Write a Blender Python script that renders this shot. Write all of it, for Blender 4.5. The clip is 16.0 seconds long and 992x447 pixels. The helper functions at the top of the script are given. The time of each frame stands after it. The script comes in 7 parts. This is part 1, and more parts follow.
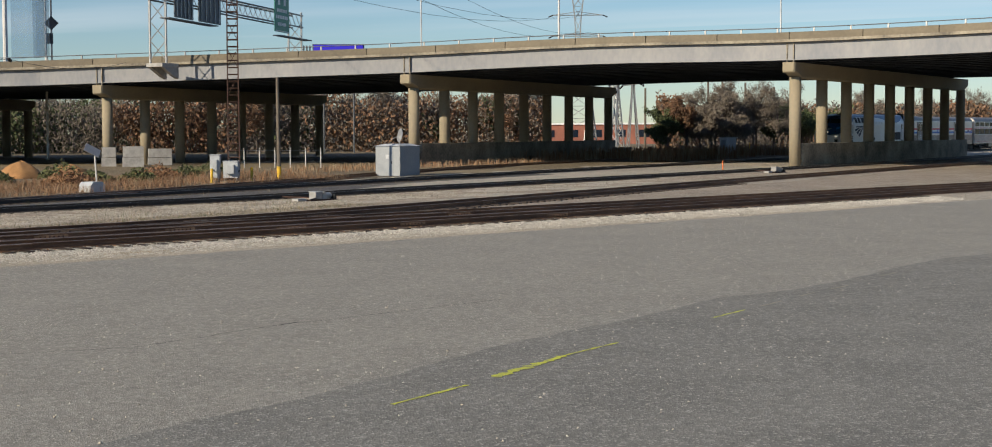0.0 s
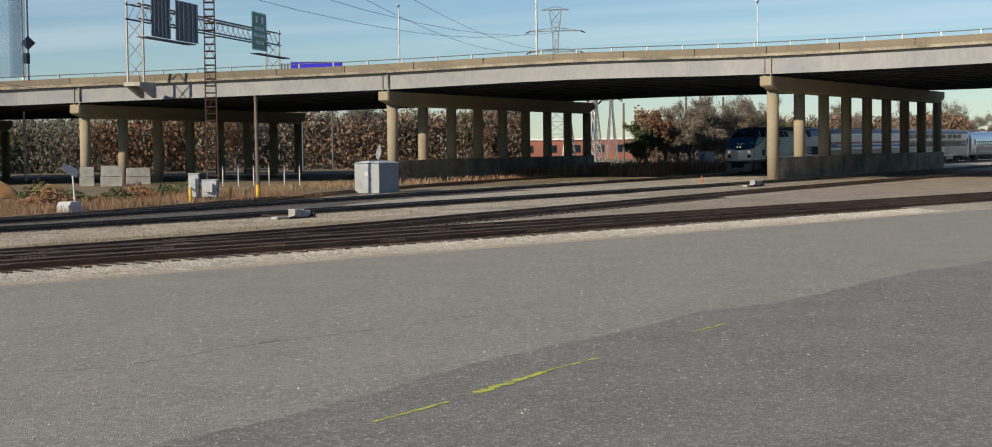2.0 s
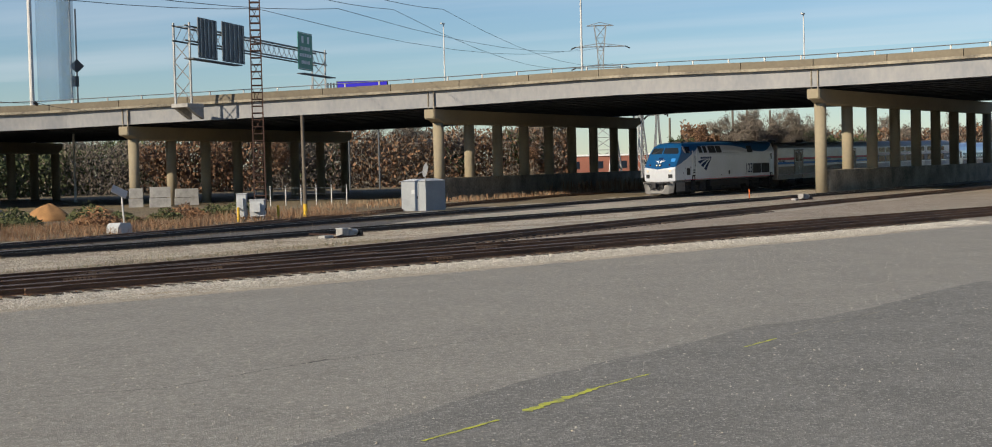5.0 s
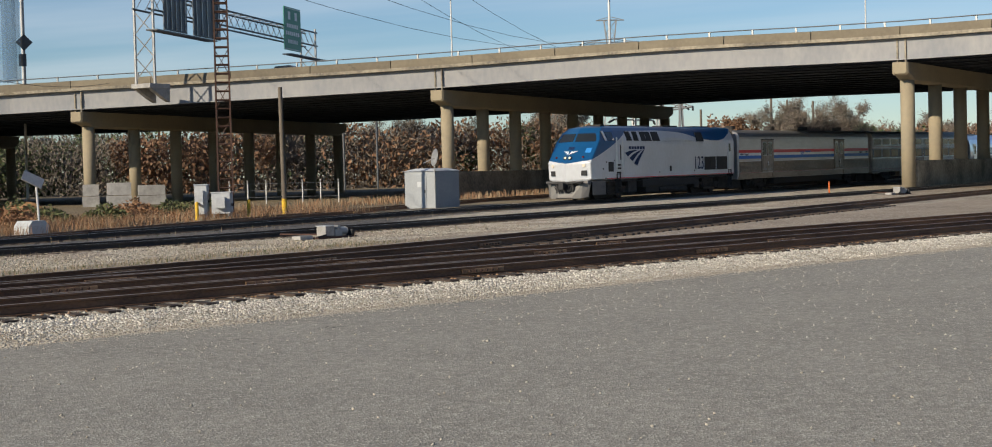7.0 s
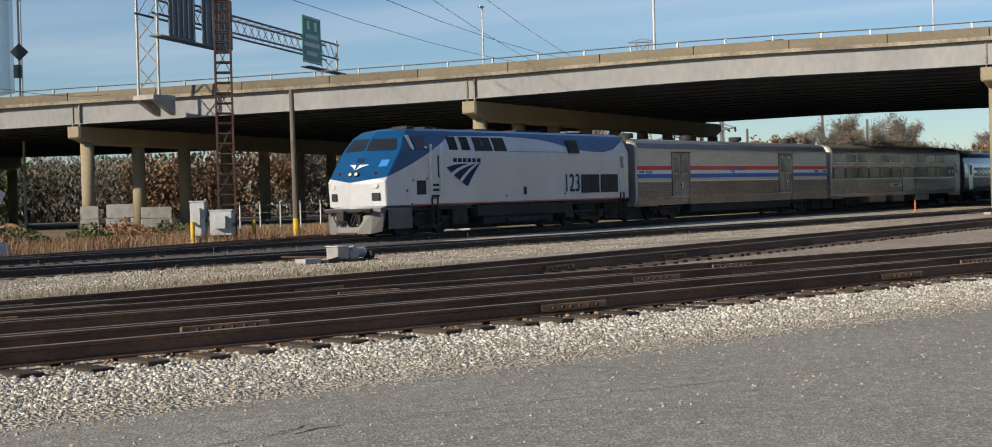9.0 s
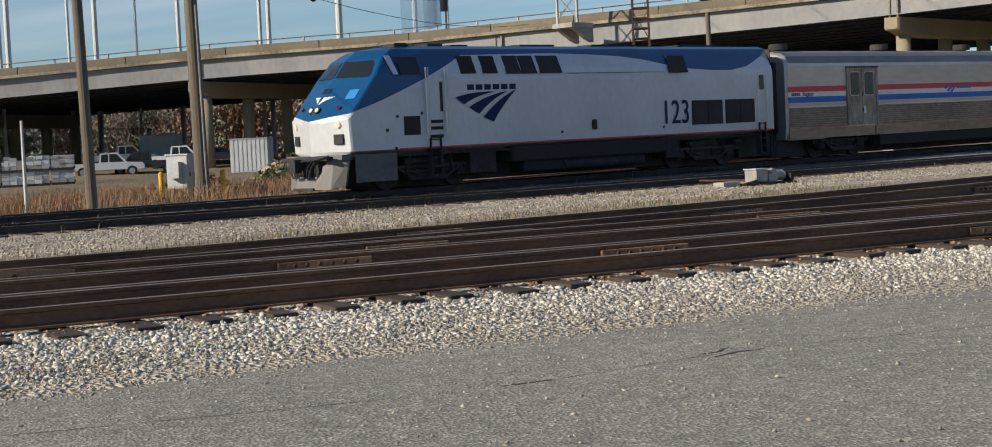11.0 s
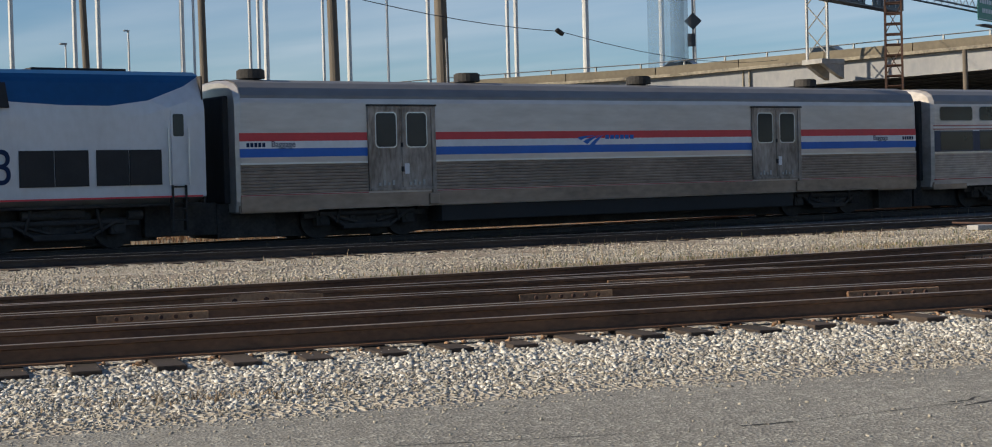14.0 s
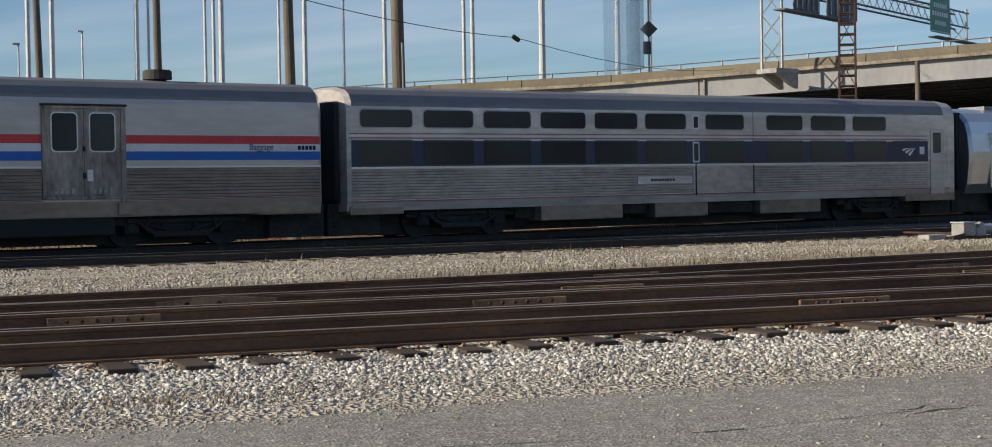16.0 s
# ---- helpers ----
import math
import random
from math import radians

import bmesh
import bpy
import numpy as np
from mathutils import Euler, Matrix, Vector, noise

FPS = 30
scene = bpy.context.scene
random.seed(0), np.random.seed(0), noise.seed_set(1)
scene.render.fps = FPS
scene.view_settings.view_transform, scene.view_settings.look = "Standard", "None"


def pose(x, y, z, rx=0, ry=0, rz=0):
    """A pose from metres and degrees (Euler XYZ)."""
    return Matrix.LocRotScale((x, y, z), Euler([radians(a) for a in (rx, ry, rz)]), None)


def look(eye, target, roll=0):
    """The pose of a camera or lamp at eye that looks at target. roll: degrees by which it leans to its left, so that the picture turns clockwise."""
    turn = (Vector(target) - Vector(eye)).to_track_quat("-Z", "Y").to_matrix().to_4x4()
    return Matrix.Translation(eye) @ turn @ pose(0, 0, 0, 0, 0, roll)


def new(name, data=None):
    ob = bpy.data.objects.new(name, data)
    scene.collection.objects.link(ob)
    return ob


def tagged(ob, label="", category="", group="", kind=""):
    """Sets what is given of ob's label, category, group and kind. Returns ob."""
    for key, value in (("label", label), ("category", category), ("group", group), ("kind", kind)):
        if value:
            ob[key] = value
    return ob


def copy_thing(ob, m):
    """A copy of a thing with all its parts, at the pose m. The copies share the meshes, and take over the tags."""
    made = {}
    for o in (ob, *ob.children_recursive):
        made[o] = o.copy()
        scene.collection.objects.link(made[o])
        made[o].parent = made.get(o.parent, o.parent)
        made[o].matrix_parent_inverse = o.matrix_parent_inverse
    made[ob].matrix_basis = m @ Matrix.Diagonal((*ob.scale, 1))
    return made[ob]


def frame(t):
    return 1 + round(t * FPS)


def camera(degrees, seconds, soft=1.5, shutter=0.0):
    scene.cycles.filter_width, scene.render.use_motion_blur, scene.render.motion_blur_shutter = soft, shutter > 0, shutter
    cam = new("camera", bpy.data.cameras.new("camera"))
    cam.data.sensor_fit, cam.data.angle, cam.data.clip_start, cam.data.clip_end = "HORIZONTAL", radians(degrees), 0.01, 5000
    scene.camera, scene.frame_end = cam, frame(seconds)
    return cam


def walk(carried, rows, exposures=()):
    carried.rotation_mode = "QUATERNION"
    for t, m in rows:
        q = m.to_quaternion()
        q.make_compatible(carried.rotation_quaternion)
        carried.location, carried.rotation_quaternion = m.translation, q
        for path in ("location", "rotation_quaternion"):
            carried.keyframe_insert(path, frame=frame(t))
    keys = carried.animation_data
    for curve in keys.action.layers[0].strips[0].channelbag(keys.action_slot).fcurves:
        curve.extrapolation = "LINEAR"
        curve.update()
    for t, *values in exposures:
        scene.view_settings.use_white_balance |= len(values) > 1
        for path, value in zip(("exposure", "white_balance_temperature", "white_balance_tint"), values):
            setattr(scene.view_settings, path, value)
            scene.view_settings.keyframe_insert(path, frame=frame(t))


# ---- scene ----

# The world: x runs along the main track, y away from the car park, z up; asphalt at z = 0.
cam = camera(34.51, 16.0, soft=1.0)
ROWS = [
    (0, -27.16, -19.6, 3.26, -59.37, -3.303, 0.219),
    (0.5, -27.16, -19.6, 3.26, -59.575, -3.028, 0.347),
    (1, -27.16, -19.6, 3.26, -59.79, -2.792, 0.359),
    (1.5, -27.16, -19.6, 3.26, -59.982, -2.731, 0.475),
    (2, -27.16, -19.6, 3.26, -60.128, -2.732, 0.713),
    (2.5, -27.16, -19.6, 3.26, -60.132, -2.696, 0.785),
    (3, -27.16, -19.6, 3.26, -60.129, -2.558, 0.978),
    (3.5, -27.16, -19.6, 3.26, -60.023, -2.449, 1.089),
    (4, -27.16, -19.6, 3.26, -59.636, -2.34, 1.297),
    (4.5, -27.16, -19.6, 3.26, -58.964, -2.234, 1.464),
    (4.7, -27.16, -19.6, 3.26, -58.582, -2.194, 1.473),
    (6.8, -13.33, -9.62, 2.364, -58.318, -1.907, 1.336),
    (7, -9.261, -6.683, 2.1, -58.547, -1.846, 1.474),
    (7.5, 0, 0, 1.5, -58.982, -1.333, 1.485),
    (8, 0, 0, 1.5, -58.753, -1.199, 1.374),
    (8.2, 0, 0, 1.5, -58.641, -1.216, 1.378),
    (10.3, 0, 0, 1.5, -50.3, -1.368, 2.114),
    (10.5, 0, 0, 1.5, -47.851, -2.27, 2.348),
    (11, 0, 0, 1.5, -42.735, -2.974, 2.662),
    (11.5, 0, 0, 1.5, -41.071, -2.465, 2.571),
    (12, 0, 0, 1.5, -39.022, -2.195, 2.444),
    (12.5, 0, 0, 1.5, -36.576, -2.014, 1.995),
    (13, 0, 0, 1.5, -34.549, -1.952, 1.824),
    (13.5, 0, 0, 1.5, -34.097, -1.865, 1.743),
    (14, 0, 0, 1.5, -34.006, -1.44, 1.486),
    (14.5, 0, 0, 1.5, -34.672, -1.334, 1.323),
    (15, 0, 0, 1.5, -34.98, -1.319, 1.25),
    (15.5, 0, 0, 1.5, -35.43, -1.301, 1.059),
    (16, 0, 0, 1.5, -35.621, -1.271, 0.912),
]
walk(cam, [(t, pose(x, y, z, 90 + pitch, roll, yaw)) for t, x, y, z, yaw, pitch, roll in ROWS],
     [(0.0, 0.12), (16.0, 0.12)])

# ---- light ----
SUN_DIR = Vector((-0.80, 0.26, 0.38)).normalized()   # towards the sun
world = bpy.data.worlds.new("sky")
scene.world = world
world.use_nodes = True
wn = world.node_tree
sky = wn.nodes.new("ShaderNodeTexSky")
sky.sky_type = "NISHITA"
sky.sun_disc = False
sky.sun_elevation = math.asin(SUN_DIR.z)
sky.sun_rotation = math.atan2(SUN_DIR.x, SUN_DIR.y)
sky.air_density, sky.dust_density, sky.ozone_density = 1.0, 0.0, 2.4
tint = wn.nodes.new("ShaderNodeMix")
tint.data_type, tint.blend_type = "RGBA", "MULTIPLY"
tint.inputs["Factor"].default_value = 1.0
tint.inputs["B"].default_value = (0.79, 0.935, 1.13, 1)
wn.links.new(sky.outputs[0], tint.inputs["A"])
wn.links.new(tint.outputs["Result"], wn.nodes["Background"].inputs[0])
wn.nodes["Background"].inputs[1].default_value = 0.076
sun_data = bpy.data.lights.new("sun", "SUN")
sun_data.energy, sun_data.angle, sun_data.color = 5.0, radians(0.55), (1.0, 0.875, 0.69)
sun = new("sun", sun_data)
sun.matrix_world = look(SUN_DIR * 50, (0, 0, 0))

# ---- materials ----
def mat(name, col, rough=0.8, metal=0.0, var=0.25, scale=3.0, fine=40.0, bump=0.0, bump_scale=60.0, dark=None, stretch=None, rand=0.0, spec=0.5, dist=0.01, island=0.0):
    """Principled material with a large and a fine variation of its colour, and a fine relief."""
    m = bpy.data.materials.new(name)
    m.use_nodes = True
    nt = m.node_tree
    b = nt.nodes["Principled BSDF"]
    b.inputs["Roughness"].default_value = rough
    b.inputs["Metallic"].default_value = metal
    b.inputs["Specular IOR Level"].default_value = spec
    tc = nt.nodes.new("ShaderNodeTexCoord")
    vec = tc.outputs["Object"]
    if stretch:
        mp = nt.nodes.new("ShaderNodeMapping")
        mp.inputs["Scale"].default_value = stretch
        nt.links.new(vec, mp.inputs["Vector"])
        vec = mp.outputs["Vector"]
    def noi(sc, det=4.0):
        n = nt.nodes.new("ShaderNodeTexNoise")
        n.inputs["Scale"].default_value, n.inputs["Detail"].default_value = sc, det
        nt.links.new(vec, n.inputs["Vector"])
        return n.outputs["Fac"]
    dark = dark or [c * 0.55 for c in col]
    big, small = noi(scale), noi(fine, 3.0)
    add = nt.nodes.new("ShaderNodeMath")
    add.operation = "MULTIPLY_ADD"
    nt.links.new(small, add.inputs[0])
    add.inputs[1].default_value = 0.6
    nt.links.new(big, add.inputs[2])
    fac = add.outputs[0]
    if rand or island:
        src = nt.nodes.new("ShaderNodeObjectInfo").outputs["Random"] if rand else nt.nodes.new("ShaderNodeNewGeometry").outputs["Random Per Island"]
        r2 = nt.nodes.new("ShaderNodeMath")
        r2.operation = "MULTIPLY_ADD"
        nt.links.new(src, r2.inputs[0])
        r2.inputs[1].default_value = rand or island
        nt.links.new(fac, r2.inputs[2])
        fac = r2.outputs[0]
    ramp = nt.nodes.new("ShaderNodeMapRange")
    mid = 0.8 + 0.5 * (rand or island)
    wid = 0.22 + 0.5 * (rand or island)
    ramp.inputs["From Min"].default_value, ramp.inputs["From Max"].default_value = mid - wid, mid + wid
    nt.links.new(fac, ramp.inputs["Value"])
    mix = nt.nodes.new("ShaderNodeMix")
    mix.data_type = "RGBA"
    lo = [c + (d - c) * min(1, var * 2) for c, d in zip(col, dark)]
    hi = [min(1, c + (c - d) * var * 0.8) for c, d in zip(col, dark)]
    mix.inputs["A"].default_value = (*lo, 1)
    mix.inputs["B"].default_value = (*hi, 1)
    nt.links.new(ramp.outputs[0], mix.inputs["Factor"])
    nt.links.new(mix.outputs["Result"], b.inputs["Base Color"])
    if bump:
        bp = nt.nodes.new("ShaderNodeBump")
        bp.inputs["Strength"].default_value, bp.inputs["Distance"].default_value = bump, dist
        nt.links.new(noi(bump_scale, 3.0), bp.inputs["Height"])
        nt.links.new(bp.outputs["Normal"], b.inputs["Normal"])
    return m


def glow(name, col, strength):
    m = bpy.data.materials.new(name)
    m.use_nodes = True
    b = m.node_tree.nodes["Principled BSDF"]
    b.inputs["Base Color"].default_value = (*[c * 0.4 for c in col], 1)
    b.inputs["Emission Color"].default_value = (*col, 1)
    b.inputs["Emission Strength"].default_value = strength
    return m


def speckled(name, base, spots, scale, share, rough=0.9, bump=0.5, big=0.25, big_scale=0.35, dist=0.012):
    """Ground of small grains: voronoi cells of several tones, stains at a large scale."""
    m = mat(name, base, rough, var=big, scale=big_scale, fine=9.0)
    nt = m.node_tree
    b = nt.nodes["Principled BSDF"]
    old = b.inputs["Base Color"].links[0].from_socket
    tc = next(n for n in nt.nodes if n.type == "TEX_COORD")
    v = nt.nodes.new("ShaderNodeTexVoronoi")
    v.inputs["Scale"].default_value = scale
    nt.links.new(tc.outputs["Object"], v.inputs["Vector"])
    bw = nt.nodes.new("ShaderNodeSeparateColor")
    nt.links.new(v.outputs["Color"], bw.inputs[0])
    rng = nt.nodes.new("ShaderNodeMapRange")
    rng.inputs["From Min"].default_value, rng.inputs["From Max"].default_value = 1 - share, 1.0
    nt.links.new(bw.outputs[0], rng.inputs["Value"])
    mx = nt.nodes.new("ShaderNodeMix")
    mx.data_type = "RGBA"
    nt.links.new(rng.outputs[0], mx.inputs["Factor"])
    nt.links.new(old, mx.inputs["A"])
    mx.inputs["B"].default_value = (*spots, 1)
    nt.links.new(mx.outputs["Result"], b.inputs["Base Color"])
    # sparse larger flecks, pale and dark
    last = mx.outputs["Result"]
    for sc, lim, tone in ((scale * 0.22, 0.93, [min(1, c * 1.15) for c in spots]), (scale * 0.17, 0.90, [c * 0.55 for c in base])):
        v2 = nt.nodes.new("ShaderNodeTexVoronoi")
        v2.inputs["Scale"].default_value = sc
        nt.links.new(tc.outputs["Object"], v2.inputs["Vector"])
        s2 = nt.nodes.new("ShaderNodeSeparateColor")
        nt.links.new(v2.outputs["Color"], s2.inputs[0])
        r2 = nt.nodes.new("ShaderNodeMapRange")
        r2.inputs["From Min"].default_value, r2.inputs["From Max"].default_value, r2.inputs["To Max"].default_value = lim, 1.0, 0.55
        nt.links.new(s2.outputs[1], r2.inputs["Value"])
        d2 = nt.nodes.new("ShaderNodeMapRange")
        d2.inputs["From Min"].default_value, d2.inputs["From Max"].default_value = 0.45, 0.2
        nt.links.new(v2.outputs["Distance"], d2.inputs["Value"])
        mu = nt.nodes.new("ShaderNodeMath")
        mu.operation = "MULTIPLY"
        nt.links.new(r2.outputs[0], mu.inputs[0])
        nt.links.new(d2.outputs[0], mu.inputs[1])
        m2 = nt.nodes.new("ShaderNodeMix")
        m2.data_type = "RGBA"
        nt.links.new(mu.outputs[0], m2.inputs["Factor"])
        nt.links.new(last, m2.inputs["A"])
        m2.inputs["B"].default_value = (*tone, 1)
        last = m2.outputs["Result"]
    mot = nt.nodes.new("ShaderNodeTexNoise")
    mot.inputs["Scale"].default_value, mot.inputs["Detail"].default_value, mot.inputs["Roughness"].default_value = 5.0, 6.0, 0.75
    nt.links.new(tc.outputs["Object"], mot.inputs["Vector"])
    mr2 = nt.nodes.new("ShaderNodeMapRange")
    mr2.inputs["From Min"].default_value, mr2.inputs["From Max"].default_value = 0.35, 0.65
    mr2.inputs["To Min"].default_value, mr2.inputs["To Max"].default_value = 0.80, 1.20
    nt.links.new(mot.outputs["Fac"], mr2.inputs["Value"])
    mm = nt.nodes.new("ShaderNodeVectorMath")
    mm.operation = "SCALE"
    nt.links.new(last, mm.inputs[0])
    nt.links.new(mr2.outputs[0], mm.inputs["Scale"])
    nt.links.new(mm.outputs["Vector"], b.inputs["Base Color"])
    bp = nt.nodes.new("ShaderNodeBump")
    bp.inputs["Strength"].default_value, bp.inputs["Distance"].default_value = bump, dist
    nt.links.new(v.outputs["Distance"], bp.inputs["Height"])
    nt.links.new(bp.outputs["Normal"], b.inputs["Normal"])
    return m


ASPHALT = speckled("asphalt_worn", (0.262, 0.245, 0.205), (0.47, 0.445, 0.375), 45.0, 0.35, bump=0.6, big=0.16, big_scale=0.45)
PATCH = speckled("asphalt_patch", (0.195, 0.188, 0.163), (0.40, 0.38, 0.33), 34.0, 0.25, bump=0.6, big=0.2, big_scale=0.5)
BALLAST = speckled("ballast_ground", (0.43, 0.37, 0.285), (0.62, 0.565, 0.46), 20.0, 0.55, bump=1.0, big=0.3, big_scale=0.5, dist=0.04)
BALLAST_D = speckled("grimy_ballast", (0.10, 0.092, 0.082), (0.22, 0.20, 0.18), 18.0, 0.4, bump=1.0, big=0.4, big_scale=0.5, dist=0.04)
DIRT = speckled("dirt", (0.31, 0.25, 0.185), (0.50, 0.44, 0.35), 14.0, 0.35, bump=0.8, big=0.35, big_scale=0.3, dist=0.03)
STONE = mat("crushed_stone", (0.64, 0.605, 0.53), 0.9, var=0.55, scale=2.0, fine=30, dark=(0.13, 0.12, 0.10), island=1.3)
GRAVEL = mat("fine_gravel", (0.46, 0.42, 0.345), 0.9, var=0.5, scale=2.0, fine=30, dark=(0.24, 0.21, 0.165), island=0.8)
FIELD = speckled("field_ground", (0.20, 0.155, 0.09), (0.30, 0.24, 0.15), 6.0, 0.4, bump=0.8, big=0.5, big_scale=0.12, dist=0.05)
RAIL_SIDE = mat("rusty_rail", (0.195, 0.10, 0.052), 0.7, 0.1, var=0.5, scale=1.5, fine=30, dark=(0.10, 0.05, 0.028), stretch=(0.4, 1, 1))
RAIL_TOP = mat("worn_rail_head", (0.34, 0.25, 0.175), 0.45, 0.4, var=0.4, scale=1.0, fine=20)
TIE = mat("old_timber_tie", (0.06, 0.043, 0.032), 0.9, var=0.6, scale=3, fine=40, bump=0.5, bump_scale=30, rand=0.6, dark=(0.02, 0.015, 0.012))
CONCRETE = mat("tan_concrete", (0.31, 0.26, 0.175), 0.9, var=0.35, scale=0.4, fine=4.0, bump=0.25, bump_scale=14, dark=(0.25, 0.215, 0.155), dist=0.02)
CONCRETE_D = mat("stained_concrete", (0.33, 0.29, 0.22), 0.9, var=0.5, scale=0.5, fine=5, bump=0.25, bump_scale=14, dark=(0.14, 0.125, 0.10), dist=0.02)
GIRDER = mat("pale_girder_paint", (0.235, 0.24, 0.25), 0.6, var=0.18, scale=0.25, fine=3.0, dark=(0.42, 0.40, 0.37), stretch=(1, 1, 0.5))
# dark and bluish: the shade under the deck is put into the colour
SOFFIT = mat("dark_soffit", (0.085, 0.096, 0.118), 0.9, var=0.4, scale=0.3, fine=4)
STEEL_RUST = mat("rusty_lattice", (0.085, 0.045, 0.032), 0.8, 0.2, var=0.6, scale=1.2, fine=10, dark=(0.035, 0.02, 0.016))
GALV = mat("galvanised_steel", (0.42, 0.42, 0.41), 0.5, 0.6, var=0.25, scale=1.5, fine=20)
PALE = mat("pale_pole_paint", (0.62, 0.61, 0.58), 0.55, 0.1, var=0.2, scale=0.5, fine=6)
WOOD_POLE = mat("weathered_pole", (0.165, 0.138, 0.108), 0.9, var=0.4, scale=1.2, fine=18, stretch=(3, 3, 0.15), bump=0.4, bump_scale=25)
BOX_GREY = mat("grey_cabinet_paint", (0.30, 0.32, 0.335), 0.5, 0.1, var=0.15, scale=0.8, fine=8)
BOX_WHITE = mat("white_cabinet_paint", (0.48, 0.50, 0.51), 0.5, 0.0, var=0.15, scale=1, fine=8)
YELLOW = mat("yellow_paint", (0.72, 0.44, 0.03), 0.6, var=0.3, scale=3, fine=20)
LIME = mat("lime_spray_paint", (0.58, 0.60, 0.06), 0.8, var=0.5, scale=6, fine=60, dark=(0.25, 0.25, 0.12))
FAINT = mat("faint_paint", (0.36, 0.33, 0.24), 0.9, var=0.5, scale=6, fine=60)
SIGN_GREEN = mat("green_sign_sheet", (0.01, 0.20, 0.13), 0.5, var=0.1, scale=1, fine=5)
SIGN_BACK = mat("sign_back", (0.11, 0.12, 0.13), 0.6, 0.4, var=0.3, scale=1, fine=5)
WHITE_PAINT = mat("white_paint", (0.75, 0.75, 0.73), 0.6, var=0.12, scale=1.5, fine=12)
BLACK = mat("black_rubber", (0.02, 0.02, 0.021), 0.7, var=0.3, scale=3, fine=20)
CRACK = mat("crack_shadow", (0.045, 0.042, 0.038), 0.95, var=0.3, scale=4, fine=30)
RUST_BRIGHT = mat("fresh_rust", (0.36, 0.215, 0.12), 0.85, 0.1, var=0.5, scale=3, fine=30, dark=(0.16, 0.09, 0.05))
RAIL_DARK = mat("grimy_rail", (0.06, 0.048, 0.04), 0.7, 0.2, var=0.4, scale=1.5, fine=30, dark=(0.025, 0.02, 0.018), stretch=(0.4, 1, 1))
PARAPET = mat("weathered_parapet", (0.20, 0.17, 0.12), 0.9, var=0.45, scale=0.5, fine=4.0, bump=0.25, bump_scale=14, dark=(0.13, 0.11, 0.08), dist=0.02, rand=0.4)
STONE_TAN = mat("dusty_stone", (0.45, 0.405, 0.325), 0.9, var=0.5, scale=2.0, fine=30, dark=(0.14, 0.12, 0.09), island=1.2)

# ---- building helpers ----
def obj(name, bm, material, parent=None, label="", smooth=False):
    """Links a bmesh as one mesh object; parts are given in their thing's space."""
    me = bpy.data.meshes.new(name)
    if smooth:
        for f in bm.faces:
            f.smooth = True
    bm.to_mesh(me)
    bm.free()
    for m in (material if isinstance(material, (list, tuple)) else [material]):
        me.materials.append(m)
    ob = new(name, me)
    if parent is not None:
        ob.parent = parent
    if label:
        tagged(ob, label)
    return ob


def part(name, bm, material, parent, label="", smooth=False):
    return obj(name, bm, material, parent, label, smooth)


def share(ob, m, parent=None):
    """One more object on the same mesh."""
    o = new(ob.name.split(".")[0], ob.data)
    o.parent = parent if parent is not None else ob.parent
    o.matrix_basis = m
    return o


def thing(name, m=None, label="", category="", group="", kind=""):
    e = new(name)
    e.empty_display_size = 0.3
    if m is not None:
        e.matrix_world = m
    return tagged(e, label, category, group, kind)


def box(bm, x0, x1, y0, y1, z0, z1, bevel=0.0, mi=0):
    r = bmesh.ops.create_cube(bm, size=1.0)
    vs = r["verts"]
    for v in vs:
        v.co = Vector(((x0 + x1) / 2 + v.co.x * (x1 - x0), (y0 + y1) / 2 + v.co.y * (y1 - y0), (z0 + z1) / 2 + v.co.z * (z1 - z0)))
    fs = {f for v in vs for f in v.link_faces}
    for f in fs:
        f.material_index = mi
    if bevel:
        bmesh.ops.bevel(bm, geom=list({e for v in vs for e in v.link_edges}), offset=bevel, segments=2, affect="EDGES", profile=0.6)
    return vs


def tube(bm, p0, p1, r0, r1=None, n=8, cap=True):
    p0, p1 = Vector(p0), Vector(p1)
    d = p1 - p0
    r = bmesh.ops.create_cone(bm, cap_ends=cap, segments=n, radius1=r0, radius2=r0 if r1 is None else r1, depth=d.length)
    m = Matrix.Translation((p0 + p1) / 2) @ d.to_track_quat("Z", "Y").to_matrix().to_4x4()
    bmesh.ops.transform(bm, matrix=m, verts=r["verts"])
    return r["verts"]


def B():
    return bmesh.new()


def boxes(*args, bevel=0.0):
    bm = B()
    for a in args:
        box(bm, *a, bevel=bevel)
    return bm


def tubes(*args, n=8):
    bm = B()
    for a in args:
        tube(bm, *a, n=n)
    return bm


def each(name, material, parent, *args):
    """One part for each box."""
    for a in args:
        part(name, boxes(a, bevel=min(0.02, 0.3 * min(a[1] - a[0], a[3] - a[2], a[5] - a[4]))), material, parent)


def raw(name, verts, faces, materials, parent=None):
    me = bpy.data.meshes.new(name)
    me.from_pydata([tuple(v) for v in verts], [], [tuple(f) for f in faces])
    for m in (materials if isinstance(materials, (list, tuple)) else [materials]):
        me.materials.append(m)
    me.update()
    ob = new(name, me)
    if parent is not None:
        ob.parent = parent
    return ob


def sweep(profiles, closed=False):
    """Bmesh through a row of profiles (lists of points, all equally long)."""
    bm = B()
    rings = [[bm.verts.new(p) for p in pr] for pr in profiles]
    n = len(rings[0])
    for a, b in zip(rings, rings[1:]):
        for i in range(n if closed else n - 1):
            j = (i + 1) % n
            bm.faces.new((a[i], a[j], b[j], b[i]))
    if closed:
        bm.faces.new(rings[0][::-1])
        bm.faces.new(rings[-1])
    bmesh.ops.recalc_face_normals(bm, faces=bm.faces)
    return bm


